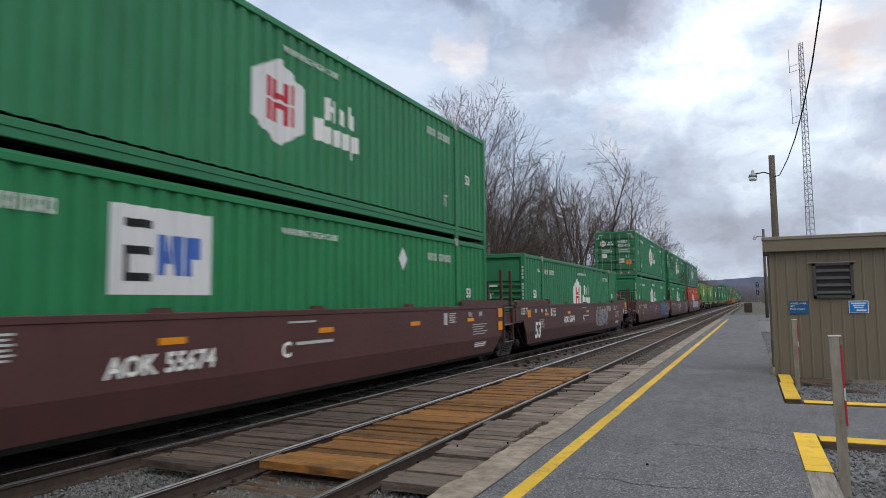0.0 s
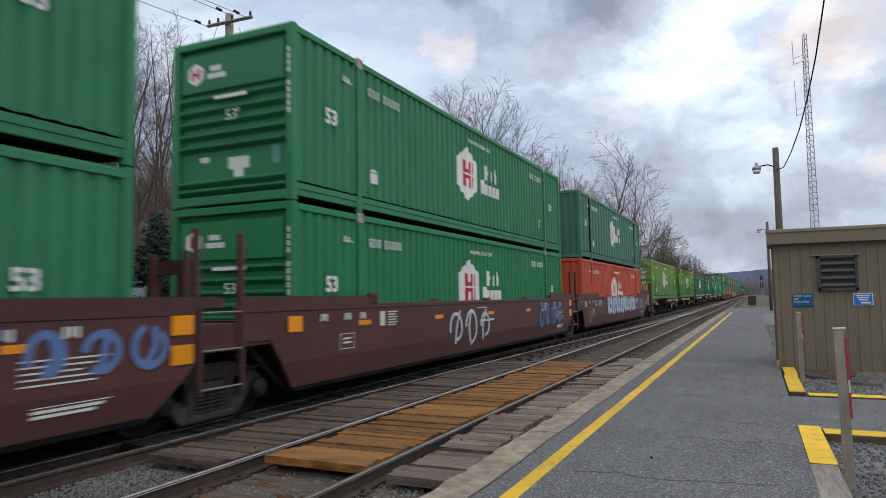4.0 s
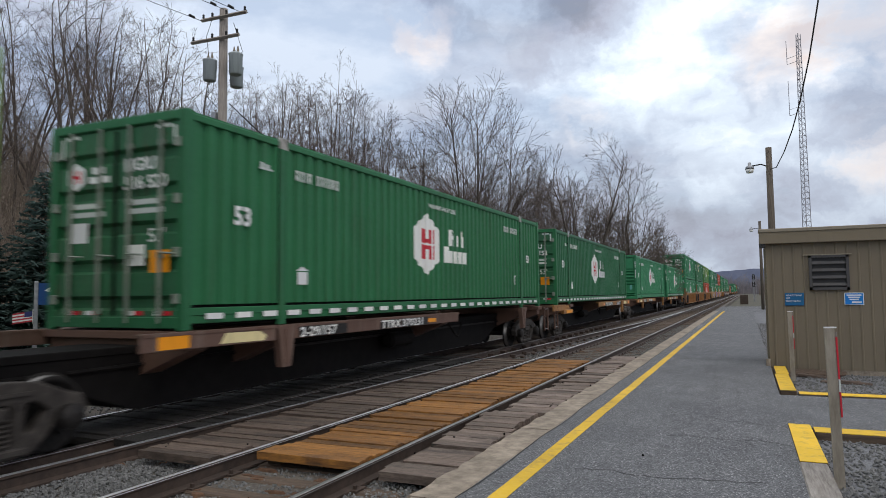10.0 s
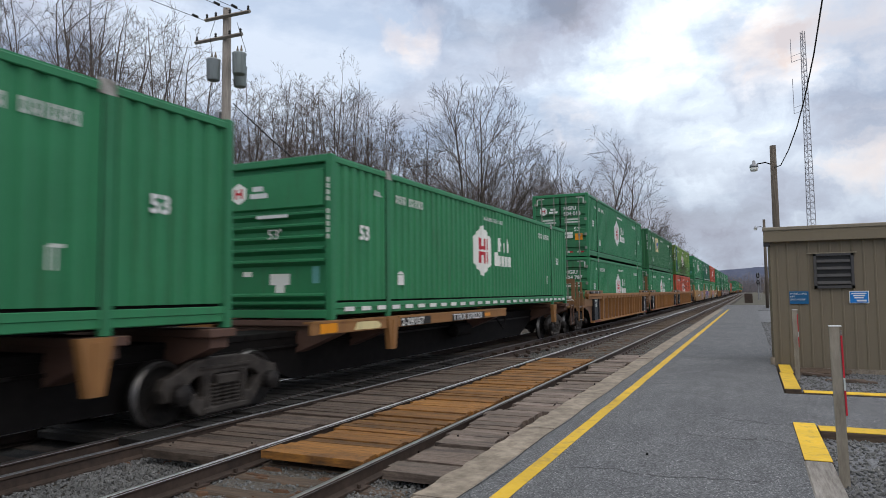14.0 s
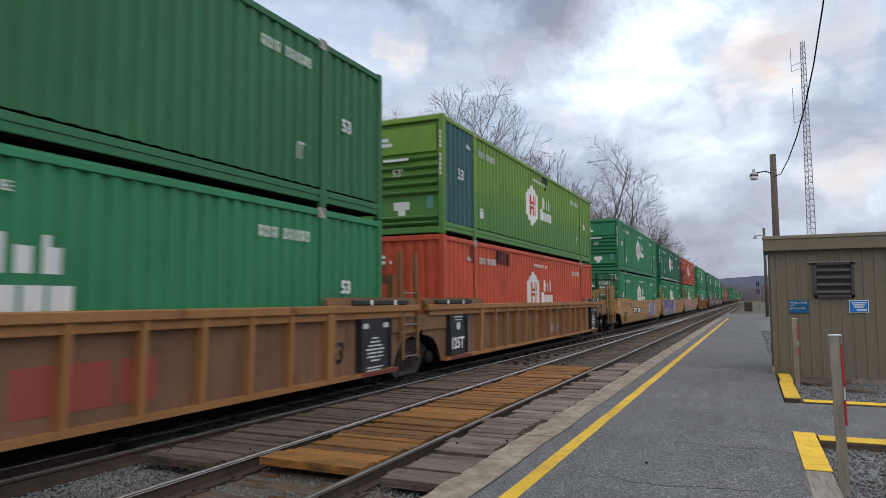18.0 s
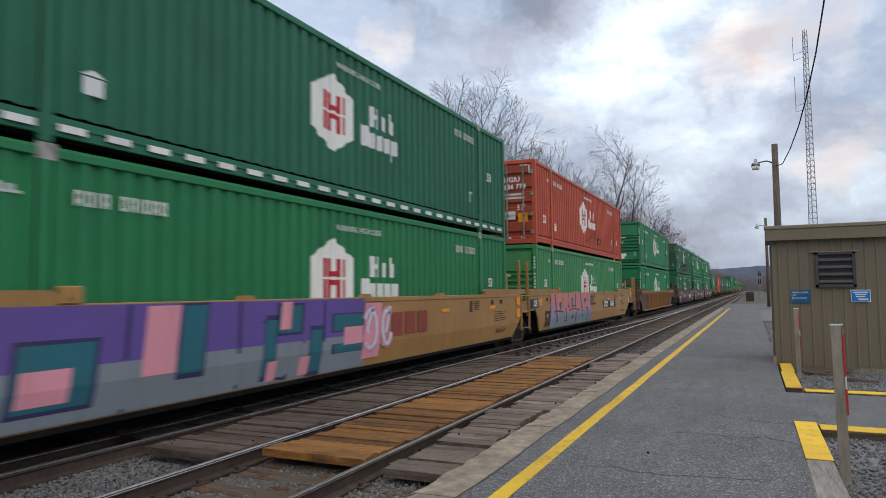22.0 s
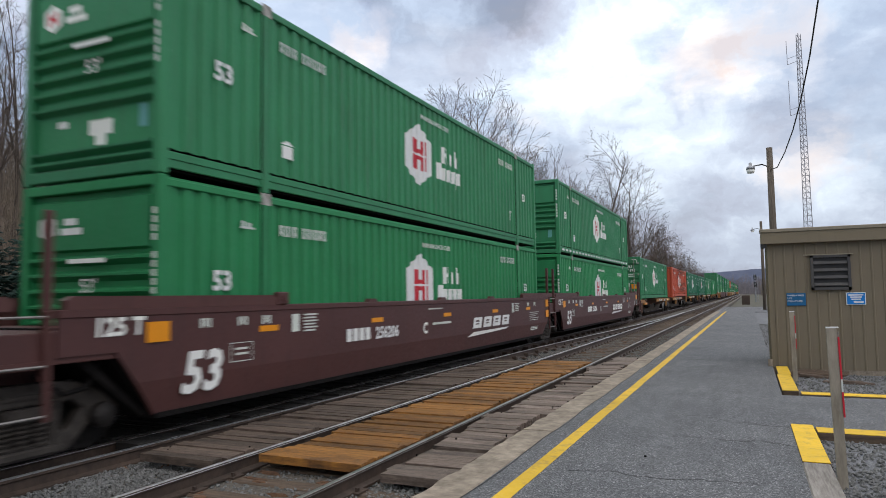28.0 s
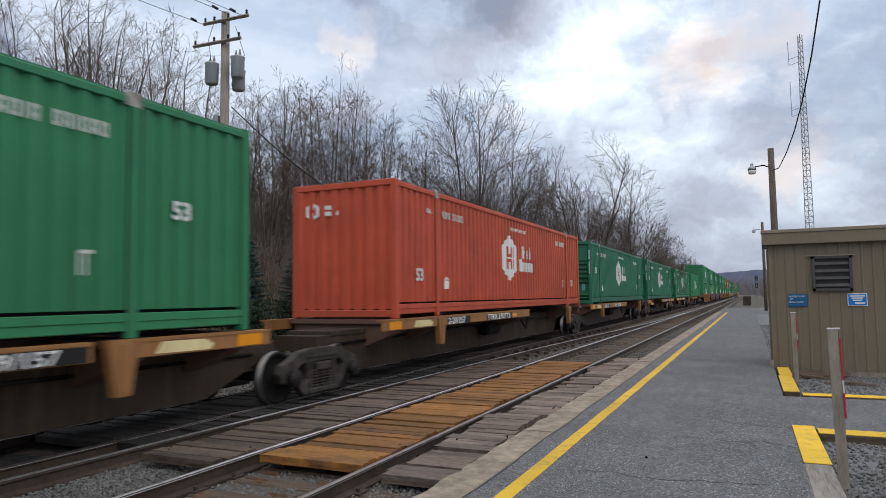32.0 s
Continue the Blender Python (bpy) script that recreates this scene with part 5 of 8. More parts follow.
def emblem(car, X):
    """A slanted white word shape of four blocks over a sweeping bar."""
    m = M()
    for k in range(4):
        a = 9.85 + 0.73 * k
        m.prism([(a, 0.86), (a + 0.58, 0.86), (a + 0.68, 1.13), (a + 0.10, 1.13)], "x", 0, 0.003)
    e = part("emblem", m, WHITE, car, "slanted white company emblem as plain blocks", at=(X, 0, 0))
    part("emblem_bar", M().add([(skin(0.66) + 0.004, 9.5, 0.66), (skin(0.74) + 0.004, 12.4, 0.74), (0.004, 12.6, 0.79), (0.004, 9.9, 0.77)], [(0, 1, 2, 3)]), WHITE, e)
    g = M()
    for k in range(4):
        a = 9.85 + 0.73 * k
        g.prism([(a + 0.2, 0.95), (a + 0.42, 0.95), (a + 0.44, 0.985), (a + 0.22, 0.985)], "x", 0.003, 0.005).prism([(a + 0.22, 1.02), (a + 0.45, 1.02), (a + 0.47, 1.06), (a + 0.24, 1.06)], "x", 0.003, 0.005)
    part("emblem_gaps", g, BROWN, e)
    part("name_bars", bars(3.98, 0.92, [0.16] * 4, 0.22, 0.05), WHITE, car, at=(X, 0, 0))


def number_panel(car, X, y):
    p = part("number_panel", M().box(0, 0.004, y, y + 3.15, 0.87, 1.19), BLACKMARK, car, "black panel with white reporting marks", at=(X, 0, 0))
    part("lettering", letters("DTTX", 0.36, WHITE, 0.012, 0.2), WHITE, p, at=(0.006, y + 0.14, 0.905))
    part("lettering", letters("768241", 0.36, WHITE, 0.012, 0.1), WHITE, p, at=(0.006, y + 1.66, 0.905))


def faint_blocks(car, X, y, z, mt, s=1.0):
    m = M()
    for k in range(3):
        a = y + 0.62 * s * k
        m.prism([(a, z), (a + 0.5 * s, z), (a + 0.5 * s, z + 0.5 * s), (a, z + 0.5 * s)], "x", 0, 0.003)
    part("emblem", m, SP[mt], car, "faded emblem as plain blocks", at=(X, 0, 0))


def spray_15(car, X):
    m = M()
    field(m, -0.1, 8.0, 0.95, 1.585, 0.001)
    base = part("graffiti", m, SP["violet"], car, "violet and grey graffiti with pink and black shapes", at=(X, 0, 0))
    m = M()
    field(m, -0.1, 8.0, 0.38, 0.95, 0.001)
    tagged(part("graffiti_fill", m, SP["slate"], base), kind="stuff")
    for k, (mt, shapes_at) in enumerate((("teal", ((1.6, 2.45, 0.55, 1.2), (3.65, 4.05, 0.72, 1.55), (5.2, 5.45, 0.5, 1.3), (5.55, 6.1, 1.1, 1.5), (6.3, 6.6, 0.45, 1.1), (7.0, 8.0, 0.68, 0.82), (7.0, 7.9, 1.05, 1.32))), ("pink", ((1.65, 2.2, 0.6, 0.95), (3.1, 3.6, 0.75, 1.56), (5.3, 5.5, 0.42, 0.7), (5.6, 5.85, 1.15, 1.56), (6.05, 6.3, 0.42, 0.7), (7.3, 7.9, 0.8, 1.1), (7.9, 8.5, 0.5, 1.5))))):
        m = M()
        for a, b, c, d in shapes_at:
            field(m, a, b, c, d, 0.003 + 0.0015 * k, 0.12)
        if mt == "teal":
            rims = [[(a, c), (b, c), (b + 0.12 * (d - c), d), (a + 0.12 * (d - c), d)] for a, b, c, d in shapes_at]
            tagged(part("graffiti_fill", shapes(rims, 0.002, 0.075), SP["navy"], base), kind="stuff")
        tagged(part("graffiti_fill", m, SP[mt], base), kind="stuff")
    m = M()
    for pts in ([(2.95, 1.58), (2.9, 1.0), (2.88, 0.38)], [(4.75, 1.58), (4.72, 0.9), (4.7, 0.4)], [(6.75, 1.55), (6.72, 0.9)], [(5.25, 1.3), (5.4, 0.45), (5.75, 0.42), (6.2, 0.95)]):
        stroke(m, pts, 0.06, 0.0035)
    tagged(part("graffiti_fill", m, SP["navy"], base), kind="stuff")
    tag(car, X + 0.004, 5, (7.9, 9.1, 0.6, 1.5), 2, ((0.18, "pink"), (0.07, "pale")))
    faint_blocks(car, X, 9.0, 0.85, "dull_red", 0.9)


def spray_16(car, X):
    m = M()
    field(m, 1.1, 7.4, 0.9, 1.58, 0.001)
    base = part("graffiti", m, SP["salmon"], car, "salmon and grey graffiti with dark teal outlines", at=(X, 0, 0))
    m = M()
    field(m, 1.0, 7.2, 0.38, 0.9, 0.001)
    tagged(part("graffiti_fill", m, SP["slate"], base), kind="stuff")
    teal = [[(3.97, 1.36), (4.24, 1.38), (4.24, 1.10), (4.13, 1.08)], [(5.45, 1.58), (5.56, 1.58), (5.84, 1.0), (5.66, 1.0)], [(5.66, 1.0), (5.84, 1.0), (5.98, 0.60), (5.84, 0.66)], [(6.45, 0.98), (6.80, 1.0), (6.72, 0.86)],
            [(6.68, 0.90), (6.78, 0.90), (6.86, 0.37), (6.72, 0.37)], [(3.08, 1.05), (3.22, 0.96), (3.34, 0.56), (3.22, 0.56)], [(4.0, 0.60), (4.16, 0.72), (4.36, 0.62)], [(6.17, 1.32), (6.52, 1.36), (6.38, 1.12)], [(4.62, 1.56), (4.74, 1.5), (4.72, 1.08), (4.6, 1.08)],
            [(3.45, 1.06), (3.62, 1.18), (3.66, 1.02)], [(4.68, 0.75), (4.85, 0.88), (4.72, 0.38), (4.62, 0.38)], [(1.6, 1.5), (1.75, 1.5), (2.0, 0.6), (1.85, 0.6)], [(2.2, 1.2), (2.5, 1.25), (2.45, 0.9)]]
    lilac = [[(4.0, 1.30), (4.11, 1.31), (4.11, 1.10), (4.0, 1.10)], [(2.97, 0.58), (3.19, 0.58), (3.12, 1.0), (3.0, 0.9)], [(4.76, 0.72), (5.24, 0.88), (4.86, 0.56)], [(6.5, 0.92), (6.64, 0.9), (6.70, 0.46), (6.56, 0.52)], [(5.78, 0.72), (5.92, 0.68), (5.78, 0.98)],
             [(7.05, 1.35), (7.30, 1.20), (7.50, 0.95), (7.56, 0.72), (7.42, 0.38), (7.28, 0.38), (7.34, 0.8), (7.12, 1.05)], [(5.28, 1.36), (5.4, 1.4), (5.42, 1.2), (5.3, 1.18)], [(1.1, 1.2), (1.5, 1.3), (1.5, 0.7), (1.15, 0.6)]]
    tagged(part("graffiti_fill", shapes(teal + lilac[:5], 0.0025, 0.045), SP["navy"], base), kind="stuff")
    tagged(part("graffiti_fill", shapes(teal, 0.004), SP["teal"], base), kind="stuff")
    tagged(part("graffiti_fill", shapes(lilac, 0.0045), SP["lilac"], base), kind="stuff")
    m = M()
    for pts in ([(3.58, 1.58), (3.62, 1.1), (3.64, 0.42)], [(3.66, 0.93), (4.2, 0.98), (4.8, 0.96), (5.3, 0.90)], [(4.22, 1.08), (4.6, 1.10)], [(1.2, 0.9), (1.9, 0.96), (2.7, 0.9)], [(2.75, 1.56), (2.72, 0.9), (2.9, 0.45)], [(6.95, 1.57), (6.7, 1.3), (7.0, 1.2)]):
        stroke(m, pts, 0.05, 0.003)
    tagged(part("graffiti_fill", m, SP["navy"], base), kind="stuff")
    m = M()
    for y, z in ((4.5, 0.84), (4.95, 0.80), (3.7, 0.80), (2.6, 0.86), (5.6, 0.86)):
        field(m, y, y + 0.32, z, z + 0.1, 0.0016)
    tagged(part("graffiti_fill", m, SP["salmon"], base), kind="stuff")
    tag(car, X + 0.003, 87, (7.2, 8.3, 1.05, 1.55), 4, ((0.035, "navy"),))
    number_panel(car, X, 10.06)


SPRAYS_LIST = {
    1: lambda c, X: (tag(c, X, 31, (9.9, 12.9, 0.42, 1.52), 5, ((0.065, "silver"),)), tag(c, X + 0.003, 71, (10.1, 12.8, 0.45, 1.5), 7, ((0.035, "silver"),))),
    2: lambda c, X: (fat_tag(c, X, 32, (10.9, 14.6, 0.48, 1.5), 3, ((0.40, "navy"), (0.28, "blue")), "blue graffiti with dark outlines"), tag(c, X, 33, (14.7, 16.6, 0.9, 1.45), 3, ((0.09, "blue"),)), tag(c, X, 34, (5.9, 7.6, 1.1, 1.5), 3, ((0.05, "blue"),))),
    3: lambda c, X: (tag(c, X, 35, (5.5, 8.3, 0.5, 1.45), 3, ((0.08, "pale"),)), tag(c, X, 36, (12.6, 15.5, 0.6, 1.5), 4, ((0.12, "blue"),))),
    4: lambda c, X: (fat_tag(c, X, 37, (4.42, 8.9, 0.78, 1.58), 8, ((0.20, "pale"),), "fat pale blue spray-painted graffiti"), fat_tag(c, X, 41, (8.9, 12.7, 0.82, 1.57), 7, ((0.19, "pale"),), "fat pale blue spray-painted graffiti"), tag(c, X, 38, (12.7, 16.2, 0.8, 1.5), 5, ((0.04, "silver"),)), tag(c, X, 39, (2.3, 3.6, 0.9, 1.4), 3, ((0.03, "grey"),))),
    12: lambda c, X: faint_blocks(c, X, 8.9, 0.55, "dull_red"), 13: lambda c, X: faint_blocks(c, X, 8.9, 0.55, "grey", 0.6), 17: lambda c, X: faint_blocks(c, X, 11.0, 0.9, "silver", 0.7),
    14: lambda c, X: (number_panel(c, X, 3.53), fat_tag(c, X, 44, (9.7, 13.5, 0.5, 1.46), 4, ((0.44, "red"), (0.33, "violet"), (0.25, "silver")), "silver and violet graffiti with a red outline"), tag(c, X, 42, (15.0, 16.0, 1.1, 1.5), 2, ((0.06, "red"),))),
    15: spray_15, 16: spray_16, 18: emblem, 19: emblem, 20: emblem,
}


def scrawl(seed, y0, y1, z0, z1, n, w):
    """Thin strokes for paint on a corrugated side, as short convex pieces."""
    out = []
    for g in glyphs(seed, y0, y1, z0, z1, n):
        for (ya, za), (yb, zb) in zip(g, g[1:]):
            d = Vector((yb - ya, zb - za))
            if d.length < 0.01:
                continue
            q = Vector((-d.y, d.x)).normalized() * w / 2
            e = d.normalized() * w * 0.2
            out.append([(ya + q.x - e.x, za + q.y - e.y), (ya - q.x - e.x, za - q.y - e.y), (yb - q.x + e.x, zb - q.y + e.y), (yb + q.x + e.x, zb + q.y + e.y)])
    return out


TAR = paint("patch_black", (0.012, 0.018, 0.016), rough=0.6)
SMEAR = paint("smear_dark_red", (0.15, 0.03, 0.022), rough=0.7, vary=0.3)
WORN = {
    (13, 0): (("graffiti", "dark rubbed-out smears of spray paint", [block(1.66, 1.9, 2.3, 2.72), [(3.6, 2.36), (4.85, 2.32), (4.9, 2.7), (3.65, 2.74)]], SMEAR), ("graffiti", "dark rubbed-out smears of spray paint", [block(3.8, 3.96, 2.42, 2.7), block(4.2, 4.34, 2.45, 2.66), block(4.55, 4.7, 2.4, 2.68)], TAR)),
    (13, 1): (("repair_patch", "black repair patch", [block(8.45, 9.2, 2.54, 2.76), block(8.75, 8.95, 2.3, 2.54)], TAR),),
    (16, 1): (("graffiti", "thin dark scrawl of spray paint", scrawl(61, 9.3, 11.0, 0.45, 1.2, 3, 0.035) + scrawl(62, 7.6, 9.2, 0.5, 1.1, 3, 0.03), TAR),),
    (6, 0): (("repair_patch", "black repair patch", [block(3.24, 4.28, 2.50, 2.77), block(4.9, 5.1, 2.70, 2.78)], TAR), ("graffiti", "blue spray blot", [[(14.4, 0.55), (14.8, 0.5), (15.1, 0.7), (15.15, 1.1), (14.95, 1.35), (14.6, 1.2), (14.4, 0.9)]], SP["blue"])),
    (1, 0): (("repair_patch", "black repair patch", [block(12.5, 13.3, 2.68, 2.77), block(10.4, 10.9, 2.70, 2.77)], TAR),),
}


def build_train():
    for i, (y0, kind, first, last, low, high) in enumerate(SLOTS):
        far = i > 25
        if kind == "spine":
            car = spine_car(first, last, "weathered spine car with dark beam and rusty sills", far, SILLBROWN if i < 8 else RUSTTAN, "370231" if i < 8 else ("370220" if i < 20 else "370773"))
            z, sup = SPINE_Z, "on a spine car"
        else:
            words = CAR_WORDS[kind]
            car = well_car(kind, first, last, words + (" under stacked containers" if high else " carrying one container"), MARKS.get(i, ()), far, SPRAYS_LIST.get(i))
            z, sup = WELL_Z, "sitting in a well car"
        car.location = (TX, 0, 0)
        move(car, y0)
        for lv, (box, bz, s) in enumerate(((low, z, sup), (high, UPPER_Z, "stacked on another box"))):
            if box:
                extra = box[4] if len(box) > 4 else ""
                ct = load(y0, bz, box[0], box[1], s, box[2], bool(box[3]), far, logo="square" if extra == "square" else "badge",
                     panel=SLATE_END if extra == "panel" else None, wide=extra == "wide")
                for nm, lb, polys, mt in WORN.get((i, lv), ()):
                    # a second outline turns the pieces the other way round where needed
                    fit = [q if sum((a[0] * b[1] - b[0] * a[1]) for a, b in zip(q, q[1:] + q[:1])) > 0 else q[::-1] for q in polys]
                    tagged(part(nm, wrapped(fit, 0.285, 0.007), mt, ct), lb, kind="stuff")


# ---- ground and tracks ----
SOIL = surface("soil_and_grass", (0.035, 0.03, 0.02), (0.10, 0.09, 0.055), 1.2, big=0.05)
BALLAST_BED = surface("ballast_bed", (0.045, 0.038, 0.032), (0.19, 0.165, 0.14), 26, rough=0.95, big=0.5, strength=1.0, dist=0.03)
STONE = surface("ballast_stone", (0.055, 0.054, 0.052), (0.24, 0.24, 0.235), 16, rough=0.9, strength=0.3)


def asphalt():
    """Dark binder with pale and dark stones worn free."""
    m, n, l, b = nodes("asphalt")
    tc = n.new("ShaderNodeTexCoord").outputs["Object"]
    v = n.new("ShaderNodeTexVoronoi")
    v.inputs["Scale"].default_value = 84
    l.new(tc, v.inputs[0])
    grains = ramp(n, l, v.outputs["Color"], [(0.15, (0.046, 0.048, 0.053)), (0.55, (0.107, 0.110, 0.117)), (0.80, (0.175, 0.178, 0.186)), (0.95, (0.38, 0.38, 0.38))])
    fine = noise_tex(n, l, tc, 160, 3, 0.7)
    c = mix(n, l, 1.0, grains, ramp(n, l, fine, [(0.3, (0.6,) * 3), (0.7, (1.35,) * 3)]), "MULTIPLY")
    c = mix(n, l, 1.0, c, ramp(n, l, noise_tex(n, l, tc, 0.55, 6, 0.65), [(0.3, (0.80, 0.80, 0.82)), (0.7, (1.16, 1.16, 1.15))]), "MULTIPLY")
    c = mix(n, l, 1.0, c, ramp(n, l, noise_tex(n, l, tc, 3.0, 5, 0.6, (1.5, 0.35, 1)), [(0.35, (0.88,) * 3), (0.65, (1.1,) * 3)]), "MULTIPLY")
    l.new(c, b.inputs["Base Color"])
    b.inputs["Roughness"].default_value = 0.85
    bump(n, l, b, v.outputs["Distance"], 0.6, 0.004)
    return m


ASPHALT = asphalt()
CONCRETE = surface("concrete", (0.13, 0.105, 0.08), (0.36, 0.30, 0.235), 7, rough=0.9, big=0.9, strength=0.35)


def timber(name, dark, mid, light, tone=0.2, gloss=0.85):
    """Weathered boards: long grain, dark knots and oil stains, every board its own tone."""
    m, n, l, b = nodes(name)
    tc = n.new("ShaderNodeTexCoord").outputs["Object"]
    info = n.new("ShaderNodeObjectInfo").outputs["Random"]
    sh = n.new("ShaderNodeVectorMath")
    sh.operation = "ADD"
    l.new(tc, sh.inputs[0])
    l.new(n.new("ShaderNodeObjectInfo").outputs["Location"], sh.inputs[1])
    v = sh.outputs[0]
    grain = noise_tex(n, l, v, 5, 9, 0.75, (0.7, 14, 4))
    c = ramp(n, l, grain, [(0.28, dark), (0.48, mid), (0.74, light)])
    stain = noise_tex(n, l, v, 1.6, 6, 0.7, (0.8, 1.6, 1))
    c = mix(n, l, ramp(n, l, stain, [(0.50, (0.0,) * 3), (0.68, (0.75,) * 3)]), c, dark)
    t = ramp(n, l, info, [(0.0, (1 - tone,) * 3), (0.5, (1.0, 0.97, 0.95)), (1.0, (1 + tone, 1 + tone, 1 + tone * 1.1))])
    c = mix(n, l, 1.0, c, t, "MULTIPLY")
    split = noise_tex(n, l, v, 7, 3, 0.5, (0.35, 22, 4))
    c = mix(n, l, ramp(n, l, split, [(0.64, (0.0,) * 3), (0.70, (0.8,) * 3)]), c, (0.012, 0.010, 0.008))
    l.new(c, b.inputs["Base Color"])
    b.inputs["Roughness"].default_value = gloss
    bump(n, l, b, grain, 0.8, 0.012)
    return m


PLANK_ORANGE = timber("plank_orange", (0.05, 0.024, 0.011), (0.20, 0.087, 0.018), (0.46, 0.20, 0.03), 0.4, 0.75)
PLANK_GREY = timber("plank_grey", (0.027, 0.019, 0.014), (0.10, 0.071, 0.054), (0.21, 0.158, 0.124), 0.3)
PLANK_PALE = timber("plank_pale", (0.036, 0.027, 0.022), (0.155, 0.117, 0.095), (0.32, 0.26, 0.22), 0.35)
# oil-stained boards whose near-black tone also holds the train's shade
PLANK_OIL_SHADE = timber("plank_oil_shade", (0.006, 0.0055, 0.005), (0.018, 0.016, 0.014), (0.05, 0.045, 0.04), 0.3)
TIE = surface("tie_wood", (0.028, 0.020, 0.015), (0.125, 0.085, 0.058), 5, stretch=(0.6, 9, 4), rough=0.9, strength=0.6, random_tone=0.3)
YELLOW = paint("line_yellow", (0.68, 0.43, 0.03), rough=0.7, dirt=(0.16, 0.13, 0.09), dirt_amount=0.8, vary=0.2)
TIMBER_GREY = surface("timber_grey", (0.12, 0.105, 0.09), (0.36, 0.33, 0.30), 5, stretch=(7, 0.6, 4), rough=0.85, strength=0.6)

thing("ground", "bare soil and dry grass running out to the horizon", "ground", m=M().box(-2500, 2500, -600, 4200, -2.0, -0.62), material=SOIL, kind="structure")
thing("track_bed", "crushed grey stone bed under the tracks", "ballast", m=M().prism([(-14.6, -0.55), (-11.6, -0.19), (-2.62, -0.19), (-2.62, -0.6), (-14.6, -0.6)], "y", -60, 900), material=BALLAST_BED, kind="structure")
# the shade below the train is put into this strip's colour, with some oil
thing("oily_strip", "oily stone under the train, darkened with painted shade", "ballast", m=M().box(TX - 1.5, TX + 1.22, -60, 17.2, -0.25, -0.182).box(TX - 0.7, TX + 0.7, 17.2, 900, -0.25, -0.182), material=surface("ballast_oil_shade", (0.012, 0.011, 0.010), (0.05, 0.046, 0.042), 26, rough=0.9, strength=1.0, dist=0.03), kind="structure")


def rail_profile(x):
    return [(x - 0.075, -0.17), (x + 0.075, -0.17), (x + 0.075, -0.15), (x + 0.012, -0.13), (x + 0.012, -0.045), (x + 0.036, -0.03), (x + 0.036, -0.004),
            (x - 0.036, -0.004), (x - 0.036, -0.03), (x - 0.012, -0.045), (x - 0.012, -0.13), (x - 0.075, -0.15)]


def rail(x, head):
    r = thing("rail", "steel rail with a worn shiny head" if head is RAILTOP else "steel rail with a dull brown head", "rail", "rails", m=M().prism(rail_profile(x), "y", -60, 900), material=RAILSIDE)
    part("rail_head", M().prism([(x - 0.037, -0.02), (x + 0.037, -0.02), (x + 0.0365, -0.014), (x + 0.034, -0.009), (x + 0.029, -0.005), (x + 0.022, -0.002), (x + 0.01, -0.0004), (x - 0.01, -0.0004), (x - 0.022, -0.002), (x - 0.029, -0.005), (x - 0.034, -0.009), (x - 0.0365, -0.014)], "y", -60, 900), head, r)
    return r


R1, R2 = -3.555, -5.06
rail(R1, RAILTOP_DULL), rail(R2, RAILTOP)
rail(TX + 0.7525, RAILTOP_DULL), rail(TX - 0.7525, RAILTOP)

# the crossover rail swings from the train's track towards the near one
CURVE = [(-6.72, -20), (-6.6, 2), (-6.52, 6), (-6.42, 11), (-6.36, 16), (-6.26, 21), (-5.98, 28), (-5.72, 33), (-5.42, 40), (-5.18, 50), (-5.14, 62)]


def swept(prof, pts):
    m, n = M(), len(prof)
    for x, y in pts:
        m.v += [(x + a, y, b) for a, b in prof]
    for i in range(len(pts) - 1):
        m.f += [(i * n + j, i * n + (j + 1) % n, (i + 1) * n + (j + 1) % n, (i + 1) * n + j) for j in range(n)]
    m.f += [tuple(range(n)), tuple((len(pts) - 1) * n + j for j in range(n))]
    return m


cr = thing("rail", "steel crossover rail with a dull brown head", "rail", "rails", m=swept(rail_profile(0), CURVE), material=RAILSIDE)
part("rail_head", swept([(-0.034, -0.006), (0.034, -0.006), (0.034, 0), (-0.034, 0)], CURVE), RAILTOP, cr)

rng = random.Random(7)
ties = thing("track_ties", "dark weathered wooden ties set in crushed stone", "ties", kind="structure")
tie_mesh = recalc(M().box(-1.28, 1.28, -0.11, 0.11, -0.36, -0.165, 0.015).mesh("tie", TIE))
for cx, y0, y1 in ((-4.31, -3, 62), (TX, -3, 62)):
    y = y0
    while y < y1:
        t = part("tie", tie_mesh, TIE, ties, at=(cx + rng.uniform(-0.05, 0.05), y, rng.uniform(-0.012, 0.006)))
        t.rotation_euler = (0, 0, rng.uniform(-0.02, 0.02))
        y += 0.54
m = M()
for cx in (-4.31, TX):
    y = 62.3
    while y < 300:
        m.box(cx - 1.28, cx + 1.28, y - 0.11, y + 0.11, -0.36, -0.17)
        y += 0.54
tagged(part("far_ties", m, TIE, ties), kind="stuff")

plates = thing("rail_fastenings", "rusty tie plates and spikes along the rails", "fastenings", kind="stuff")
m = M()
for x in (R1, R2, TX + 0.7525):
    y = -3.0
    while y < 60:
        if not 5.9 < y < 17.3:
            m.box(x - 0.14, x + 0.14, y - 0.09, y + 0.09, -0.168, -0.152)
            for s in (-1, 1):
                m.box(x + s * 0.09 - 0.015, x + s * 0.09 + 0.015, y - 0.05, y - 0.02, -0.16, -0.115)
        y += 0.54
part("tie_plates", m, RAILSIDE, plates)
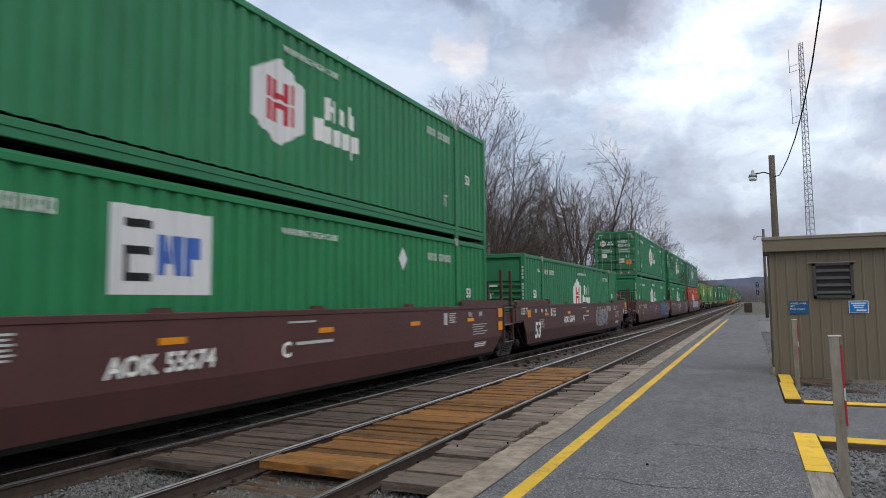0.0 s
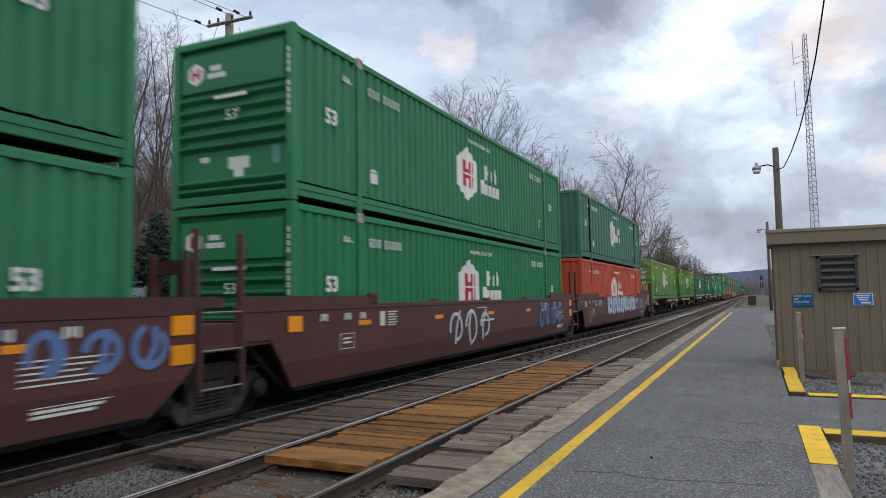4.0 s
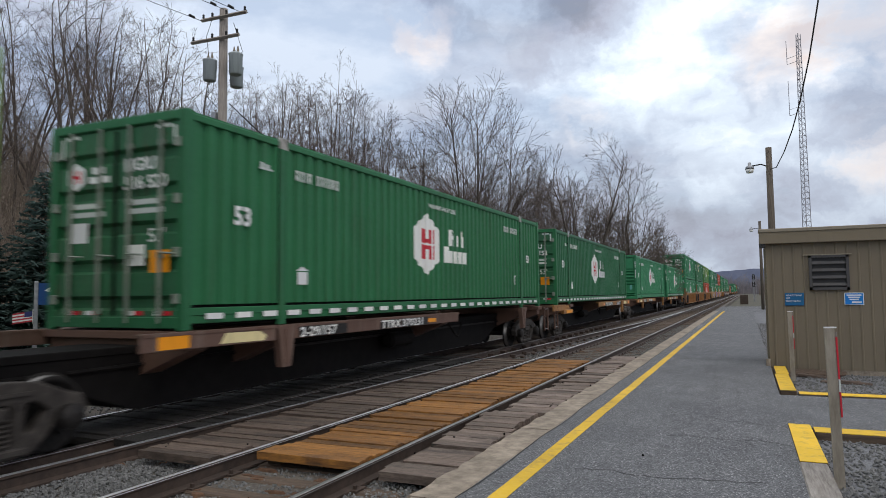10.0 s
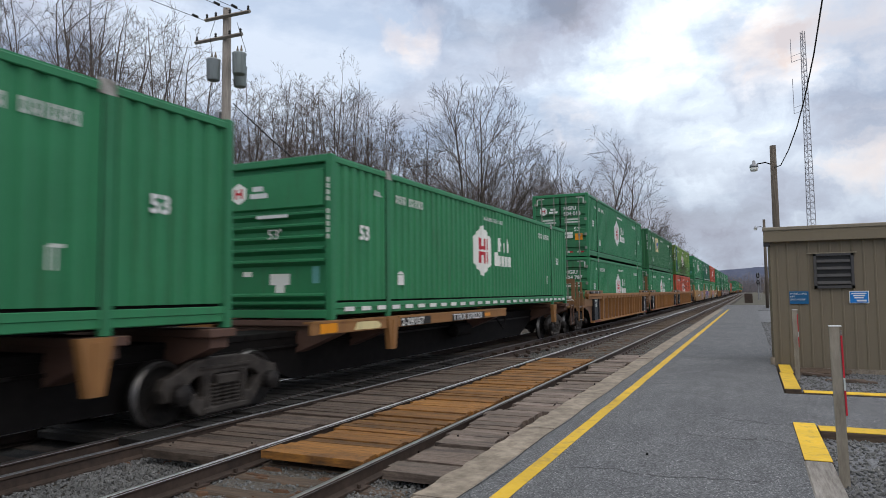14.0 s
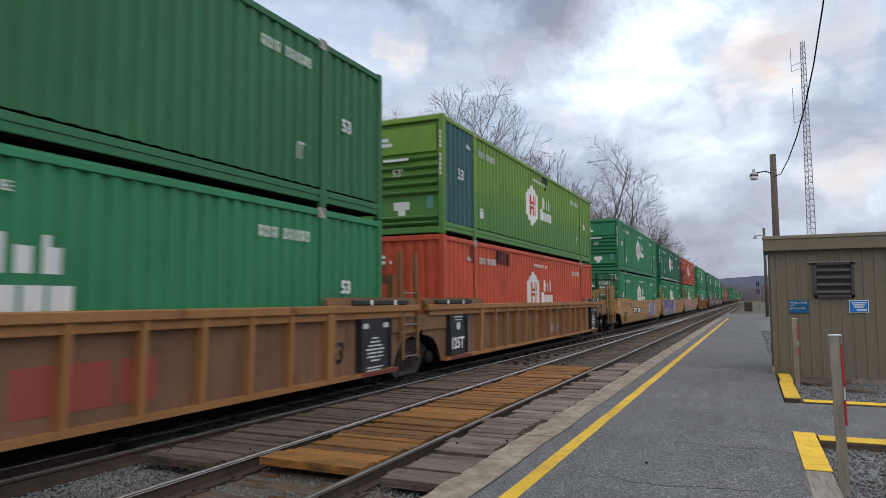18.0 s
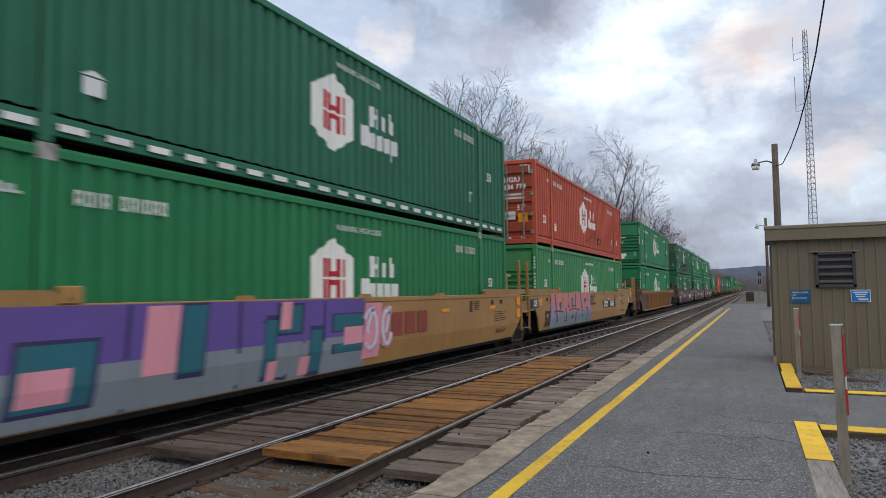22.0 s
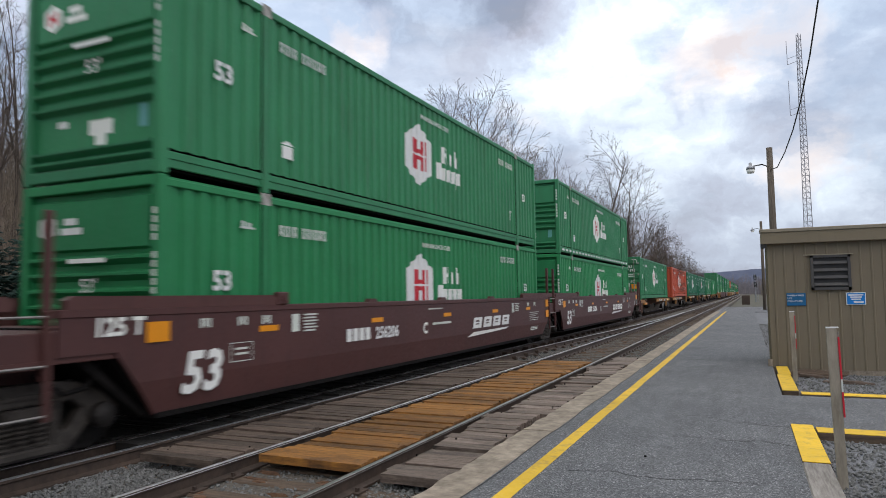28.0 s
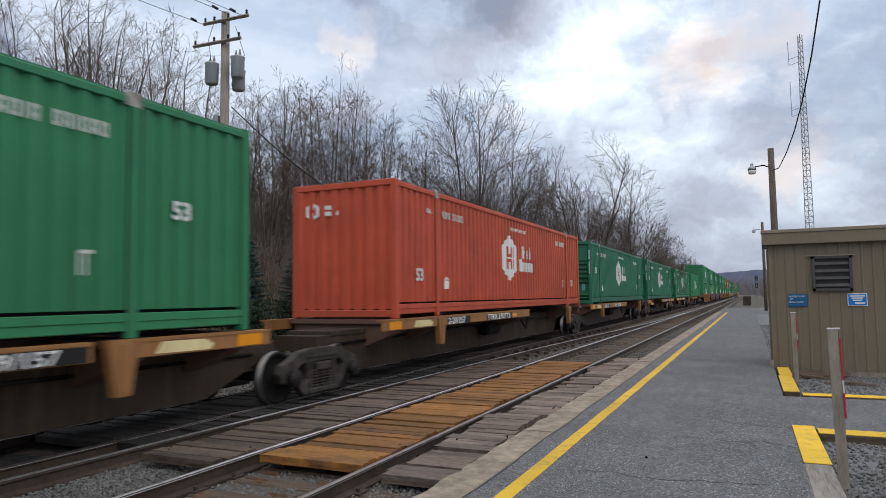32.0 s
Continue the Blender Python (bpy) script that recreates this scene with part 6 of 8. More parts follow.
# clamps and braces of the crossover beyond the planks
brace = thing("switch_braces", "dark steel braces and bolts beside the crossover rail", "fastenings", kind="stuff")
m = M()
for y in [17.6 + 1.08 * i for i in range(18)]:
    x = -6.36 + max(0, (y - 16)) ** 2 * 0.0014
    for s in (-1, 1):
        m.box(x + s * 0.13 - 0.07, x + s * 0.13 + 0.07, y - 0.06, y + 0.06, -0.17, -0.06, 0.015)
    m.box(TX + 0.7525 + 0.1, TX + 0.7525 + 0.28, y - 0.07, y + 0.07, -0.17, -0.05, 0.015)
    m.box(x + 0.3, x + 0.42, y + 0.1, y + 0.3, -0.17, -0.1, 0.02)
part("braces", m, RAILSIDE, brace)


def boards(name, label, x0, x1, y0, y1, w, material, ragged=0.05, z=-0.012, panel=0, thick=0.085):
    """A timber crossing laid in single boards across the track; panel: boards to each loose section."""
    deck = thing(name, label, "plank crossing", kind="structure")
    y, k = y0, 0
    shapes = []
    for q in range(7):
        a, b, ww = rng.uniform(0, ragged), rng.uniform(0, ragged), w * rng.uniform(0.965, 0.998)
        m, cut = M(), rng.uniform(0.25, 0.75)
        xa, xb = x0 + a, x1 - b
        xc = xa + (xb - xa) * cut
        # a board with a slightly bowed and chipped long edge
        e1, e2 = rng.uniform(0, 0.007), rng.uniform(0, 0.007)
        top = [(xa, 0.002), (xc, 0.001 + e1), (xb, 0.002), (xb - rng.uniform(0, 0.02), ww * 0.55), (xb, ww), (xc, ww - e2), (xa, ww), (xa + rng.uniform(0, 0.02), ww * 0.5)]
        n, g = len(top), 0.002
        cx, cy = (xa + xb) / 2, ww / 2
        ins = [(p + (g if p < cx else -g), r + (g if r < cy else -g)) for p, r in top]
        m.v += [(p, r, -thick) for p, r in top] + [(p, r, -g) for p, r in top] + [(p, r, 0.0) for p, r in ins]
        m.f += [tuple(range(n - 1, -1, -1)), tuple(range(2 * n, 3 * n))]
        for lay in (0, n):
            m.f += [(lay + i, lay + (i + 1) % n, lay + n + (i + 1) % n, lay + n + i) for i in range(n)]
        shapes.append(recalc(m.mesh("plank", material)))
    dx = dz = dr = 0.0
    while y < y1:
        if panel and k % panel == 0:
            dx, dz, dr = rng.uniform(-0.09, 0.05), rng.uniform(-0.028, 0.012), rng.uniform(-0.022, 0.022)
            y += rng.uniform(0.015, 0.05)
        p = part("plank", shapes[rng.randrange(7)], material, deck, at=(dx + rng.uniform(-0.015, 0.015), y, z + dz + rng.uniform(-0.003, 0.002)))
        p.rotation_euler = (rng.uniform(-0.012, 0.012), rng.uniform(-0.003, 0.003), dr + rng.uniform(-0.004, 0.004))
        y += w
        k += 1
    return deck


boards("plank_crossing", "worn orange-brown planks between the rails of the near track", R2 + 0.10, R1 - 0.09, 5.95, 17.0, 0.172, PLANK_ORANGE, 0.09)
boards("plank_crossing", "grey-brown worn planks between the two tracks", -6.28, R2 - 0.09, 5.55, 16.9, 0.165, PLANK_GREY, 0.06)
boards("plank_crossing", "loose grey-brown planks between the near rail and the platform edge", R1 + 0.13, -2.62, 5.85, 18.8, 0.235, PLANK_PALE, 0.09, panel=5)
# these two decks are painted dark for oil and for the train's shade
boards("plank_crossing", "oily planks beside the crossover rail, train's shade painted in", -6.98, -6.56, 5.8, 16.9, 0.165, PLANK_OIL_SHADE)
boards("plank_crossing", "oily planks between the rails, train's shade painted in", -8.48, -7.19, 5.8, 16.9, 0.20, PLANK_OIL_SHADE)
spk = thing("plank_spikes", "dark spike heads driven into the crossing planks", "spikes", kind="stuff")
m = M()
for x0, x1, ya, yb in ((-4.85, -3.78, 6, 17), (-6.15, -5.3, 5.7, 16.8), (-3.3, -2.75, 6, 18.6)):
    for i in range(24):
        x, y = rng.choice((x0, x1)) + rng.uniform(-0.05, 0.05), rng.uniform(ya, yb)
        m.lathe([(-0.03, 0.009), (0.003, 0.011), (0.006, 0.007)], 6, "z", (x, y, -0.012))
part("spike_heads", m, UNDER, spk)
bear = thing("crossing_bearers", "dark timbers that carry the plank crossing", "timber", kind="structure")
for x in (-4.85, -4.3, -3.8, -3.2, -2.8, -5.4, -6.0):
    part("bearer", M().box(x - 0.09, x + 0.09, 6.15, 16.8, -0.30, -0.08, 0.01), TIE, bear)


def stones(name, label, areas, material, size, seed):
    """Loose stones, each its own small lump, all in one mesh."""
    r, m = random.Random(seed), M()
    base = [Vector(p) for p in ((1, 0, 0), (-1, 0, 0), (0, 1, 0), (0, -1, 0), (0, 0, 1), (0, 0, -1))]
    faces = ((0, 2, 4), (2, 1, 4), (1, 3, 4), (3, 0, 4), (2, 0, 5), (1, 2, 5), (3, 1, 5), (0, 3, 5))
    for x0, x1, y0, y1, z, n in areas:
        for i in range(n):
            s = size * r.uniform(0.5, 1.2)
            e = Euler((r.uniform(0, 6), r.uniform(0, 6), r.uniform(0, 6)))
            c = Vector((r.uniform(x0, x1), r.uniform(y0, y1), z + r.uniform(-0.2, 0.75) * size))
            vs = []
            for p in base:
                q = p * (s * r.uniform(0.65, 1.15))
                q.rotate(e)
                vs.append(q + c)
            m.add(vs, faces)
    return thing(name, label, "stones", m=m, material=material, kind="stuff")


stones("ballast_stones", "loose grey crushed stones between and beside the rails", [
    (R2 + 0.05, R1 - 0.05, 3.0, 6.2, -0.205, 1900), (-6.5, R2 - 0.05, 2.5, 6.0, -0.185, 5200), (R1 + 0.05, -2.62, 3.0, 6.2, -0.19, 1800),
    (R2 + 0.05, R1 - 0.05, 17.0, 34, -0.20, 5500), (-7.0, R2 - 0.05, 16.9, 36, -0.19, 5200), (R1 + 0.05, -2.62, 18.8, 40, -0.18, 2600),
    (-10.9, -8.7, 2, 22, -0.17, 5200)], STONE, 0.027, 3)
RUSTDIRT = surface("rusty_dirt", (0.05, 0.026, 0.014), (0.19, 0.095, 0.05), 14, rough=0.95, strength=0.8, dist=0.02)
dirt = thing("rusty_dirt", "rust-brown dirt and bark crumbs between the stones", "dirt", kind="stuff")
rd = random.Random(23)
m = M()
for x0, x1, y0, y1, cnt in ((R2 + 0.1, R1 - 0.1, 3.2, 6.0, 26), (-6.5, -5.2, 3.0, 5.8, 9), (R2 + 0.1, R1 - 0.1, 17.2, 30, 40), (-6.2, -5.2, 17.2, 30, 24)):
    for i in range(cnt):
        x, y, a, b = rd.uniform(x0, x1), rd.uniform(y0, y1), rd.uniform(0.06, 0.24), rd.uniform(0.04, 0.12)
        pts = [(x + a * math.cos(w) * rd.uniform(0.6, 1.1), y + b * math.sin(w) * rd.uniform(0.6, 1.1)) for w in [k * 0.7854 for k in range(8)]]
        n0 = len(m.v)
        m.v += [(p, q, -0.21) for p, q in pts] + [(x + (p - x) * 0.6, y + (q - y) * 0.6, -0.165 + rd.uniform(-0.01, 0.01)) for p, q in pts]
        m.f += [(n0 + k, n0 + (k + 1) % 8, n0 + 8 + (k + 1) % 8, n0 + 8 + k) for k in range(8)] + [tuple(n0 + 8 + k for k in range(8))]
part("dirt_clods", m, RUSTDIRT, dirt)

# ---- platform ----
thing("platform", "grey asphalt platform with patches and fine cracks", "platform", m=M().box(-2.20, 0.42, -8, 62, -0.6, 0.05), material=ASPHALT, kind="structure")
thing("pavement", "grey asphalt walkway leading off the platform", "pavement", m=M().box(0.42, 14, 9.30, 12.05, -0.6, 0.046), material=ASPHALT, kind="structure")
kerb = thing("kerb", "worn concrete platform edge with chipped joints", "kerb", kind="structure")


def kerb_block(q):
    """One length of the edge, chipped along its outer arris."""
    r = random.Random(80 + q)
    ys = [0.006 + 2.984 * k / 16 for k in range(17)]
    m = M()
    for y in ys:
        e = -2.60 + r.uniform(-0.012, 0.012) + (r.uniform(0.03, 0.07) if r.random() < 0.2 else 0)
        c = r.uniform(0.012, 0.035)
        m.v += [(-2.60, y, -0.6), (-2.60, y, -0.12), (e, y, 0.05 - c), (e + c, y, 0.054 + r.uniform(-0.004, 0.002)), (-2.215, y, 0.056), (-2.205, y, 0.046), (-2.205, y, -0.6)]
    for k in range(16):
        m.f += [(k * 7 + i, k * 7 + (i + 1) % 7, k * 7 + 7 + (i + 1) % 7, k * 7 + 7 + i) for i in range(7)]
    m.f += [tuple(range(7)), tuple(112 + i for i in range(7))]
    return m


kerb_mesh = [recalc(kerb_block(q).mesh("kerb_stone", CONCRETE)) for q in range(5)]
for k in range(22):
    part("kerb_stone", kerb_mesh[rng.randrange(3)], CONCRETE, kerb, at=(0, -4 + 3 * k, rng.uniform(-0.006, 0.004)))


def ribbon(pts, w, z, wob=0.0, seed=1):
    """A flat strip along points, its edges a little uneven."""
    r, m = random.Random(seed), M()
    n = len(pts)
    for i, (x, y) in enumerate(pts):
        a, b = Vector(pts[max(i - 1, 0)]), Vector(pts[min(i + 1, n - 1)])
        d = (b - a).normalized()
        q = Vector((-d.y, d.x)) * w / 2
        o = r.uniform(-wob, wob)
        m.v += [(x + q.x + o, y + q.y, z), (x - q.x + o, y - q.y, z)]
    m.f += [(2 * i, 2 * i + 1, 2 * i + 3, 2 * i + 2) for i in range(n - 1)]
    return m


thing("platform_line", "worn yellow safety line painted along the platform", "line", m=ribbon([(-1.90 + 0.12 * y / 62, y) for y in [-8 + 0.5 * k for k in range(140)]], 0.145, 0.054, 0.006), material=YELLOW, kind="structure")
CRACK = surface("crack_dark", (0.015, 0.015, 0.016), (0.035, 0.035, 0.036), 20)
cracks = thing("platform_cracks", "fine dark cracks and joints in the asphalt", "cracks", kind="stuff")
for y, x0, x1, sd, w in ((14.9, -2.15, 0.4, 1, 0.016), (21.5, -2.05, 0.4, 2, 0.014), (27.2, -2.05, 0.4, 3, 0.02), (10.0, -1.1, 0.39, 4, 0.014), (5.2, 0.0, 0.4, 5, 0.02), (36, -2.05, 0.4, 6, 0.03), (8.2, -0.9, 0.39, 11, 0.016), (12.6, -2.1, -0.2, 12, 0.018), (17.8, -2.1, 0.4, 13, 0.018), (24.3, -2.1, 0.4, 14, 0.024), (31, -2.1, 0.4, 15, 0.026), (42, -2.1, 0.4, 16, 0.04), (6.3, -1.6, 0.1, 17, 0.012)):
    r = random.Random(sd)
    drift, pts = 0.0, []
    for k in range(26):
        drift += r.uniform(-0.05, 0.05) - (0.03 if sd == 4 else 0)
        pts.append((x0 + (x1 - x0) * k / 25, y + drift))
    part("crack", ribbon(pts, w, 0.0525, 0.01, sd), CRACK, cracks)
part("crack", ribbon([(-2.19 + 0.012 * math.sin(k), -2 + 0.4 * k) for k in range(120)], 0.014, 0.053, 0.010, 9), CRACK, cracks)

# ---- timber edging and gravel beside the platform ----
edge = thing("timber_edging", "timber edging partly painted yellow, end grain worn", "edging", kind="structure")
for x0, x1, y0, y1, painted in ((0.40, 0.65, 7.38, 9.40, 1), (0.395, 0.64, 4.2, 7.37, 0), (0.66, 6.0, 8.95, 9.27, 1), (0.44, 0.69, 12.50, 14.9, 1), (0.47, 0.71, 14.93, 16.45, 1), (0.70, 6.0, 12.12, 12.42, 1)):
    tb = part("timber", M().box(x0, x1, y0, y1, -0.3, 0.062, 0.014), TIMBER_GREY if not painted else TIE, edge, "bare grey split timber" if not painted else "timber with a yellow painted top")
    if painted:
        part("paint_coat", M().box(x0 + 0.006, x1 - 0.006, y0 + 0.006, y1 - 0.006, 0.058, 0.066, 0.003), YELLOW, tb)
GRAVEL = surface("gravel_bed", (0.05, 0.052, 0.058), (0.26, 0.265, 0.28), 40, rough=0.95, big=0.7, strength=1.0, dist=0.02)
thing("gravel_bed", "grey gravel beside the platform", "gravel", m=M().box(0.64, 40, -8, 8.94, -0.62, -0.03).box(0.68, 40, 12.4, 16.7, -0.62, -0.10).box(0.42, 2.2, 16.7, 70, -0.62, -0.05), material=GRAVEL, kind="structure")
stones("gravel_stones", "small grey gravel stones beside the platform", [(0.66, 3.4, 4.5, 8.9, -0.03, 5200), (0.72, 4.2, 12.45, 16.5, -0.10, 2600), (0.43, 0.9, 16.9, 40, -0.04, 900)], STONE, 0.026, 5)
thing("timber_stump", "rusty brown timber end beside the gravel", "timber", m=M().box(0.72, 1.5, 5.7, 6.05, -0.04, 0.03, 0.02), material=PLANK_ORANGE)

# ---- posts ----
POST = surface("post_galvanised", (0.17, 0.145, 0.11), (0.44, 0.39, 0.315), 9, rough=0.6, metal=0.25, stretch=(1, 1, 0.2))


def marker_post(x, y, h, lean, label):
    p = thing("marker_post", label, "post", "marker posts beside the platform", at=(x, y, -0.12))
    part("channel", M().prism([(-0.042, -0.026), (0.030, -0.026), (0.030, -0.019), (-0.030, -0.019), (-0.034, 0.03), (-0.042, 0.03)], "z", 0, h + 0.12), POST, p)
    part("flange", M().prism([(0.0305, -0.026), (0.038, -0.026), (0.040, 0.034), (0.033, 0.034)], "z", 0, h + 0.11), POST, p)
    board = part("backing_strip", M().box(0.041, 0.053, -0.030, 0.006, 0.52 * h, h + 0.085), TIMBER_GREY, p, "thin worn wooden strip")
    for k, (a, b) in enumerate(((0.52, 0.68), (0.68, 0.76), (0.76, 1.03))):
        part("tape", M().box(0.040, 0.0545, -0.0325, -0.030, a * h, b * h), (RED, MARK_FADED, RED)[k], board, ("red reflective tape", "worn pale tape", "red reflective tape")[k])
    part("cap", M().box(-0.044, 0.055, -0.03, 0.034, h + 0.118, h + 0.128), WHITE, p)
    p.rotation_euler = (0, radians(lean), 0)
    return p


marker_post(0.685, 6.86, 1.36, -1.2, "bent galvanised steel post with red and white tape")
marker_post(0.785, 15.13, 1.28, -0.6, "galvanised steel post with red tape beside the shed")

# a road crosses the line beyond the platform's end
thing("road", "worn grey asphalt road crossing beyond the platform", "road", m=M().box(-2.6, 30, 62.02, 84, -0.6, -0.02), material=ASPHALT, kind="structure")

r9, m = random.Random(91), M()
for i in range(60):
    x, y, a, ln = r9.uniform(0.85, 1.7), r9.uniform(15.9, 16.5), r9.uniform(-0.5, 0.5), r9.uniform(0.05, 0.22)
    c, sn = math.cos(a) * ln, math.sin(a) * ln
    z = -0.09 + r9.uniform(0, 0.06)
    m.add([(x - c, y - sn, z), (x + c, y + sn, z + 0.02), (x + c * 0.8 + 0.02, y + sn + 0.05, z + 0.05), (x - c * 0.8, y - sn + 0.06, z + 0.03), (x, y, z - 0.03)], [(0, 1, 2, 3), (0, 4, 1), (1, 4, 2), (2, 4, 3), (3, 4, 0)])
thing("bark_litter", "rotten brown wood scraps lying by the shed wall", "debris", m=m, material=TIE, kind="stuff")
thing("stone", "small dark stone lying on the asphalt", "stone", m=M().lathe([(-0.01, 0.010), (0.006, 0.014), (0.014, 0.006)], 7, "z", (-1.01, 7.09, 0.055)), material=UNDER)

# ---- shed ----
TANWALL = paint("wall_tan", (0.185, 0.152, 0.104), rough=0.5, dirt=(0.08, 0.065, 0.05), dirt_amount=0.3, vary=0.06)
TRIM = paint("trim_tan", (0.26, 0.225, 0.165), rough=0.5, vary=0.05)
DARK = surface("vent_dark", (0.006, 0.006, 0.007), (0.016, 0.016, 0.017), 6, rough=0.6)
SIGNBLUE = paint("sign_blue", (0.008, 0.11, 0.26), rough=0.35, vary=0.03)
SIGNBLUE2 = paint("sign_bright_blue", (0.005, 0.19, 0.60), rough=0.35, vary=0.03)
SX, SY = 0.43, 16.58
shed = thing("shed", "tan ribbed metal shed with a flat overhanging roof beside the platform", "shed")


def ribbed_wall(a0, a1, axis, at, out, z0, z1):
    """Vertical panels with narrow standing ribs."""
    m = M()
    prof, a, k = [], a0, 0
    while a < a1 - 0.02:
        w = min(0.205, a1 - a)
        prof += [(a, 0), (a + 0.09 * w / 0.205, 0), (a + 0.10 * w / 0.205, 0.012), (a + 0.125 * w / 0.205, 0.012), (a + 0.135 * w / 0.205, 0)]
        a += w
    prof.append((a1, 0))
    n = len(prof)
    for z in (z0, z1):
        m.v += [((s, at + out * d, z) if axis == "y" else (at + out * d, s, z)) for s, d in prof]
    m.f += [(i, i + 1, n + i + 1, n + i) for i in range(n - 1)]
    return m


part("wall", ribbed_wall(SX, 6.4, "y", SY, -1, 0.0, 2.74), TANWALL, shed)
part("wall", ribbed_wall(SY, 18.7, "x", SX, -1, 0.0, 2.74), TANWALL, shed)
part("wall", M().box(SX + 0.03, 6.36, SY + 0.03, 18.66, 0.0, 2.8), TANWALL, shed)
part("corner_trim", M().box(SX - 0.012, SX + 0.05, SY - 0.016, SY + 0.05, 0.0, 2.74), TANWALL, shed)
roof = part("roof", M().box(SX - 0.10, 6.6, SY - 0.12, 18.9, 2.78, 3.03), TRIM, shed)
part("fascia", M().box(SX - 0.13, 6.6, SY - 0.15, SY - 0.12, 2.73, 2.98, 0.006), TANWALL, roof)
part("roof_edge", M().box(SX - 0.15, 6.6, SY - 0.17, SY + 0.1, 2.98, 3.06, 0.012), TRIM, roof, "pale metal roof edge")
part("gutter_end", M().box(SX - 0.14, SX - 0.02, SY - 0.14, SY - 0.02, 2.64, 2.75, 0.01), DARK, roof)
part("plinth", M().box(SX + 0.02, 6.3, SY + 0.0, 18.65, -0.5, -0.002), CONCRETE, shed, "stained concrete base")
vent = part("vent", M().box(1.26, 1.99, SY - 0.02, SY + 0.0, 1.72, 2.44), DARK, shed, "black louvred vent")
SLAT = paint("slat_grey_0", (0.062, 0.06, 0.062))
for k in range(4):
    z = 1.80 + 0.155 * k
    part("slat", M().prism([(SY - 0.062, z), (SY - 0.056, z - 0.014), (SY - 0.022, z + 0.042), (SY - 0.022, z + 0.058)], "x", 1.31, 1.94), SLAT, vent)
for a, b, c, d in ((1.25, 1.305, 1.70, 2.45), (1.945, 2.0, 1.70, 2.45), (1.25, 2.0, 1.70, 1.76), (1.25, 2.0, 2.40, 2.45)):
    part("vent_frame", M().box(a, b, SY - 0.065, SY, c, d), bpy.data.materials["slat_grey_0"], vent)
part("drip_edge", M().box(1.13, 2.06, SY - 0.05, SY, 2.455, 2.475), TRIM, vent)
s1 = thing("wall_sign", "small dark blue sign with white capitals on the shed wall", "sign", m=M().box(0.76, 1.13, SY - 0.032, SY - 0.024, 1.37, 1.645, 0.004), material=SIGNBLUE)
for k, tx in enumerate(("WHEELCHAIR", "LIFT", "ENCLOSURE")):
    q = part("sign_text", letters(tx, 0.052, WHITE), WHITE, s1, at=(0.775, SY - 0.034, 1.575 - 0.062 * k))
    q.rotation_euler = (0, 0, -math.pi / 2)
s2 = thing("wall_sign", "bright blue safety sign with a white border on the shed wall", "sign", m=M().box(1.885, 2.245, SY - 0.032, SY - 0.024, 1.38, 1.64, 0.004), material=WHITE)
part("sign_face", M().box(1.90, 2.23, SY - 0.036, SY - 0.033, 1.393, 1.627), SIGNBLUE2, s2)
m = M()
for k, (a, b) in enumerate(((1.93, 2.20), (1.96, 2.17), (1.98, 2.15))):
    m.box(a, b, SY - 0.039, SY - 0.0365, 1.575 - 0.045 * k, 1.60 - 0.045 * k)
m.box(2.02, 2.20, SY - 0.039, SY - 0.0365, 1.42, 1.455)
part("sign_text", m, WHITE, s2, "rows of small white print")
debris = thing("timber_scraps", "split brown timber scraps lying on the gravel", "debris")
for k, (x, y, a) in enumerate(((0.95, 16.0, 8), (1.25, 15.85, -6), (1.6, 15.2, 12), (1.75, 15.0, -3))):
    q = part("scrap", M().box(-0.35, 0.35, -0.05, 0.05, 0, 0.07, 0.015), PLANK_GREY, debris, at=(x, y, -0.13 + 0.02 * (k % 2)))
    q.rotation_euler = (0, radians(4 * (k % 2)), radians(a))
thing("drain_pipe_end", "pale pipe end at the corner of the shed", "pipe", m=M().tube([(SX - 0.05, SY - 0.05, 0.05), (SX - 0.05, SY - 0.03, 0.2)], 0.05, 10), material=CONCRETE)

# ---- lamps, poles, mast ----
POLEWOOD = surface("pole_wood", (0.05, 0.038, 0.028), (0.17, 0.14, 0.11), 6, stretch=(6, 6, 0.3), rough=0.9, strength=0.5)
POLEPALE = surface("pole_wood_pale", (0.17, 0.145, 0.125), (0.36, 0.325, 0.29), 6, stretch=(6, 6, 0.3), rough=0.9, strength=0.5)
GALV = surface("galvanised", (0.22, 0.23, 0.25), (0.40, 0.41, 0.43), 8, rough=0.45, metal=0.6)
CABLE = surface("cable_black", (0.008, 0.008, 0.008), (0.02, 0.02, 0.02), 8, rough=0.6)


def lamp_post(x, y, h, dx, label):
    p = thing("street_lamp", label, "lamp post", "lamp posts along the platform", at=(x, y, -0.4))
    part("pole", M().lathe([(0, 0.15), (h * 0.5, 0.135), (h + 0.4, 0.115)], 12, "z"), POLEWOOD, p, smooth=True)
    z = h - 0.42
    part("arm", M().tube([(0, 0, z - 0.1), (-0.12, 0, z + 0.08), (-0.3, 0, z + 0.16), (dx + 0.1, 0, z + 0.12)], 0.025, 8), UNDER, p, smooth=True)
    hd = part("lamp_head", M().lathe([(-0.02, 0.17), (0.10, 0.15), (0.14, 0.07), (0.26, 0.06), (0.28, 0.03)], 14, "z", (dx, 0, z)), GALV, p, smooth=True)
    part("lens", M().lathe([(-0.16, 0.13), (-0.02, 0.165)], 14, "z", (dx, 0, z)), WHITE, hd, "pale prismatic lens", smooth=True)
    return p


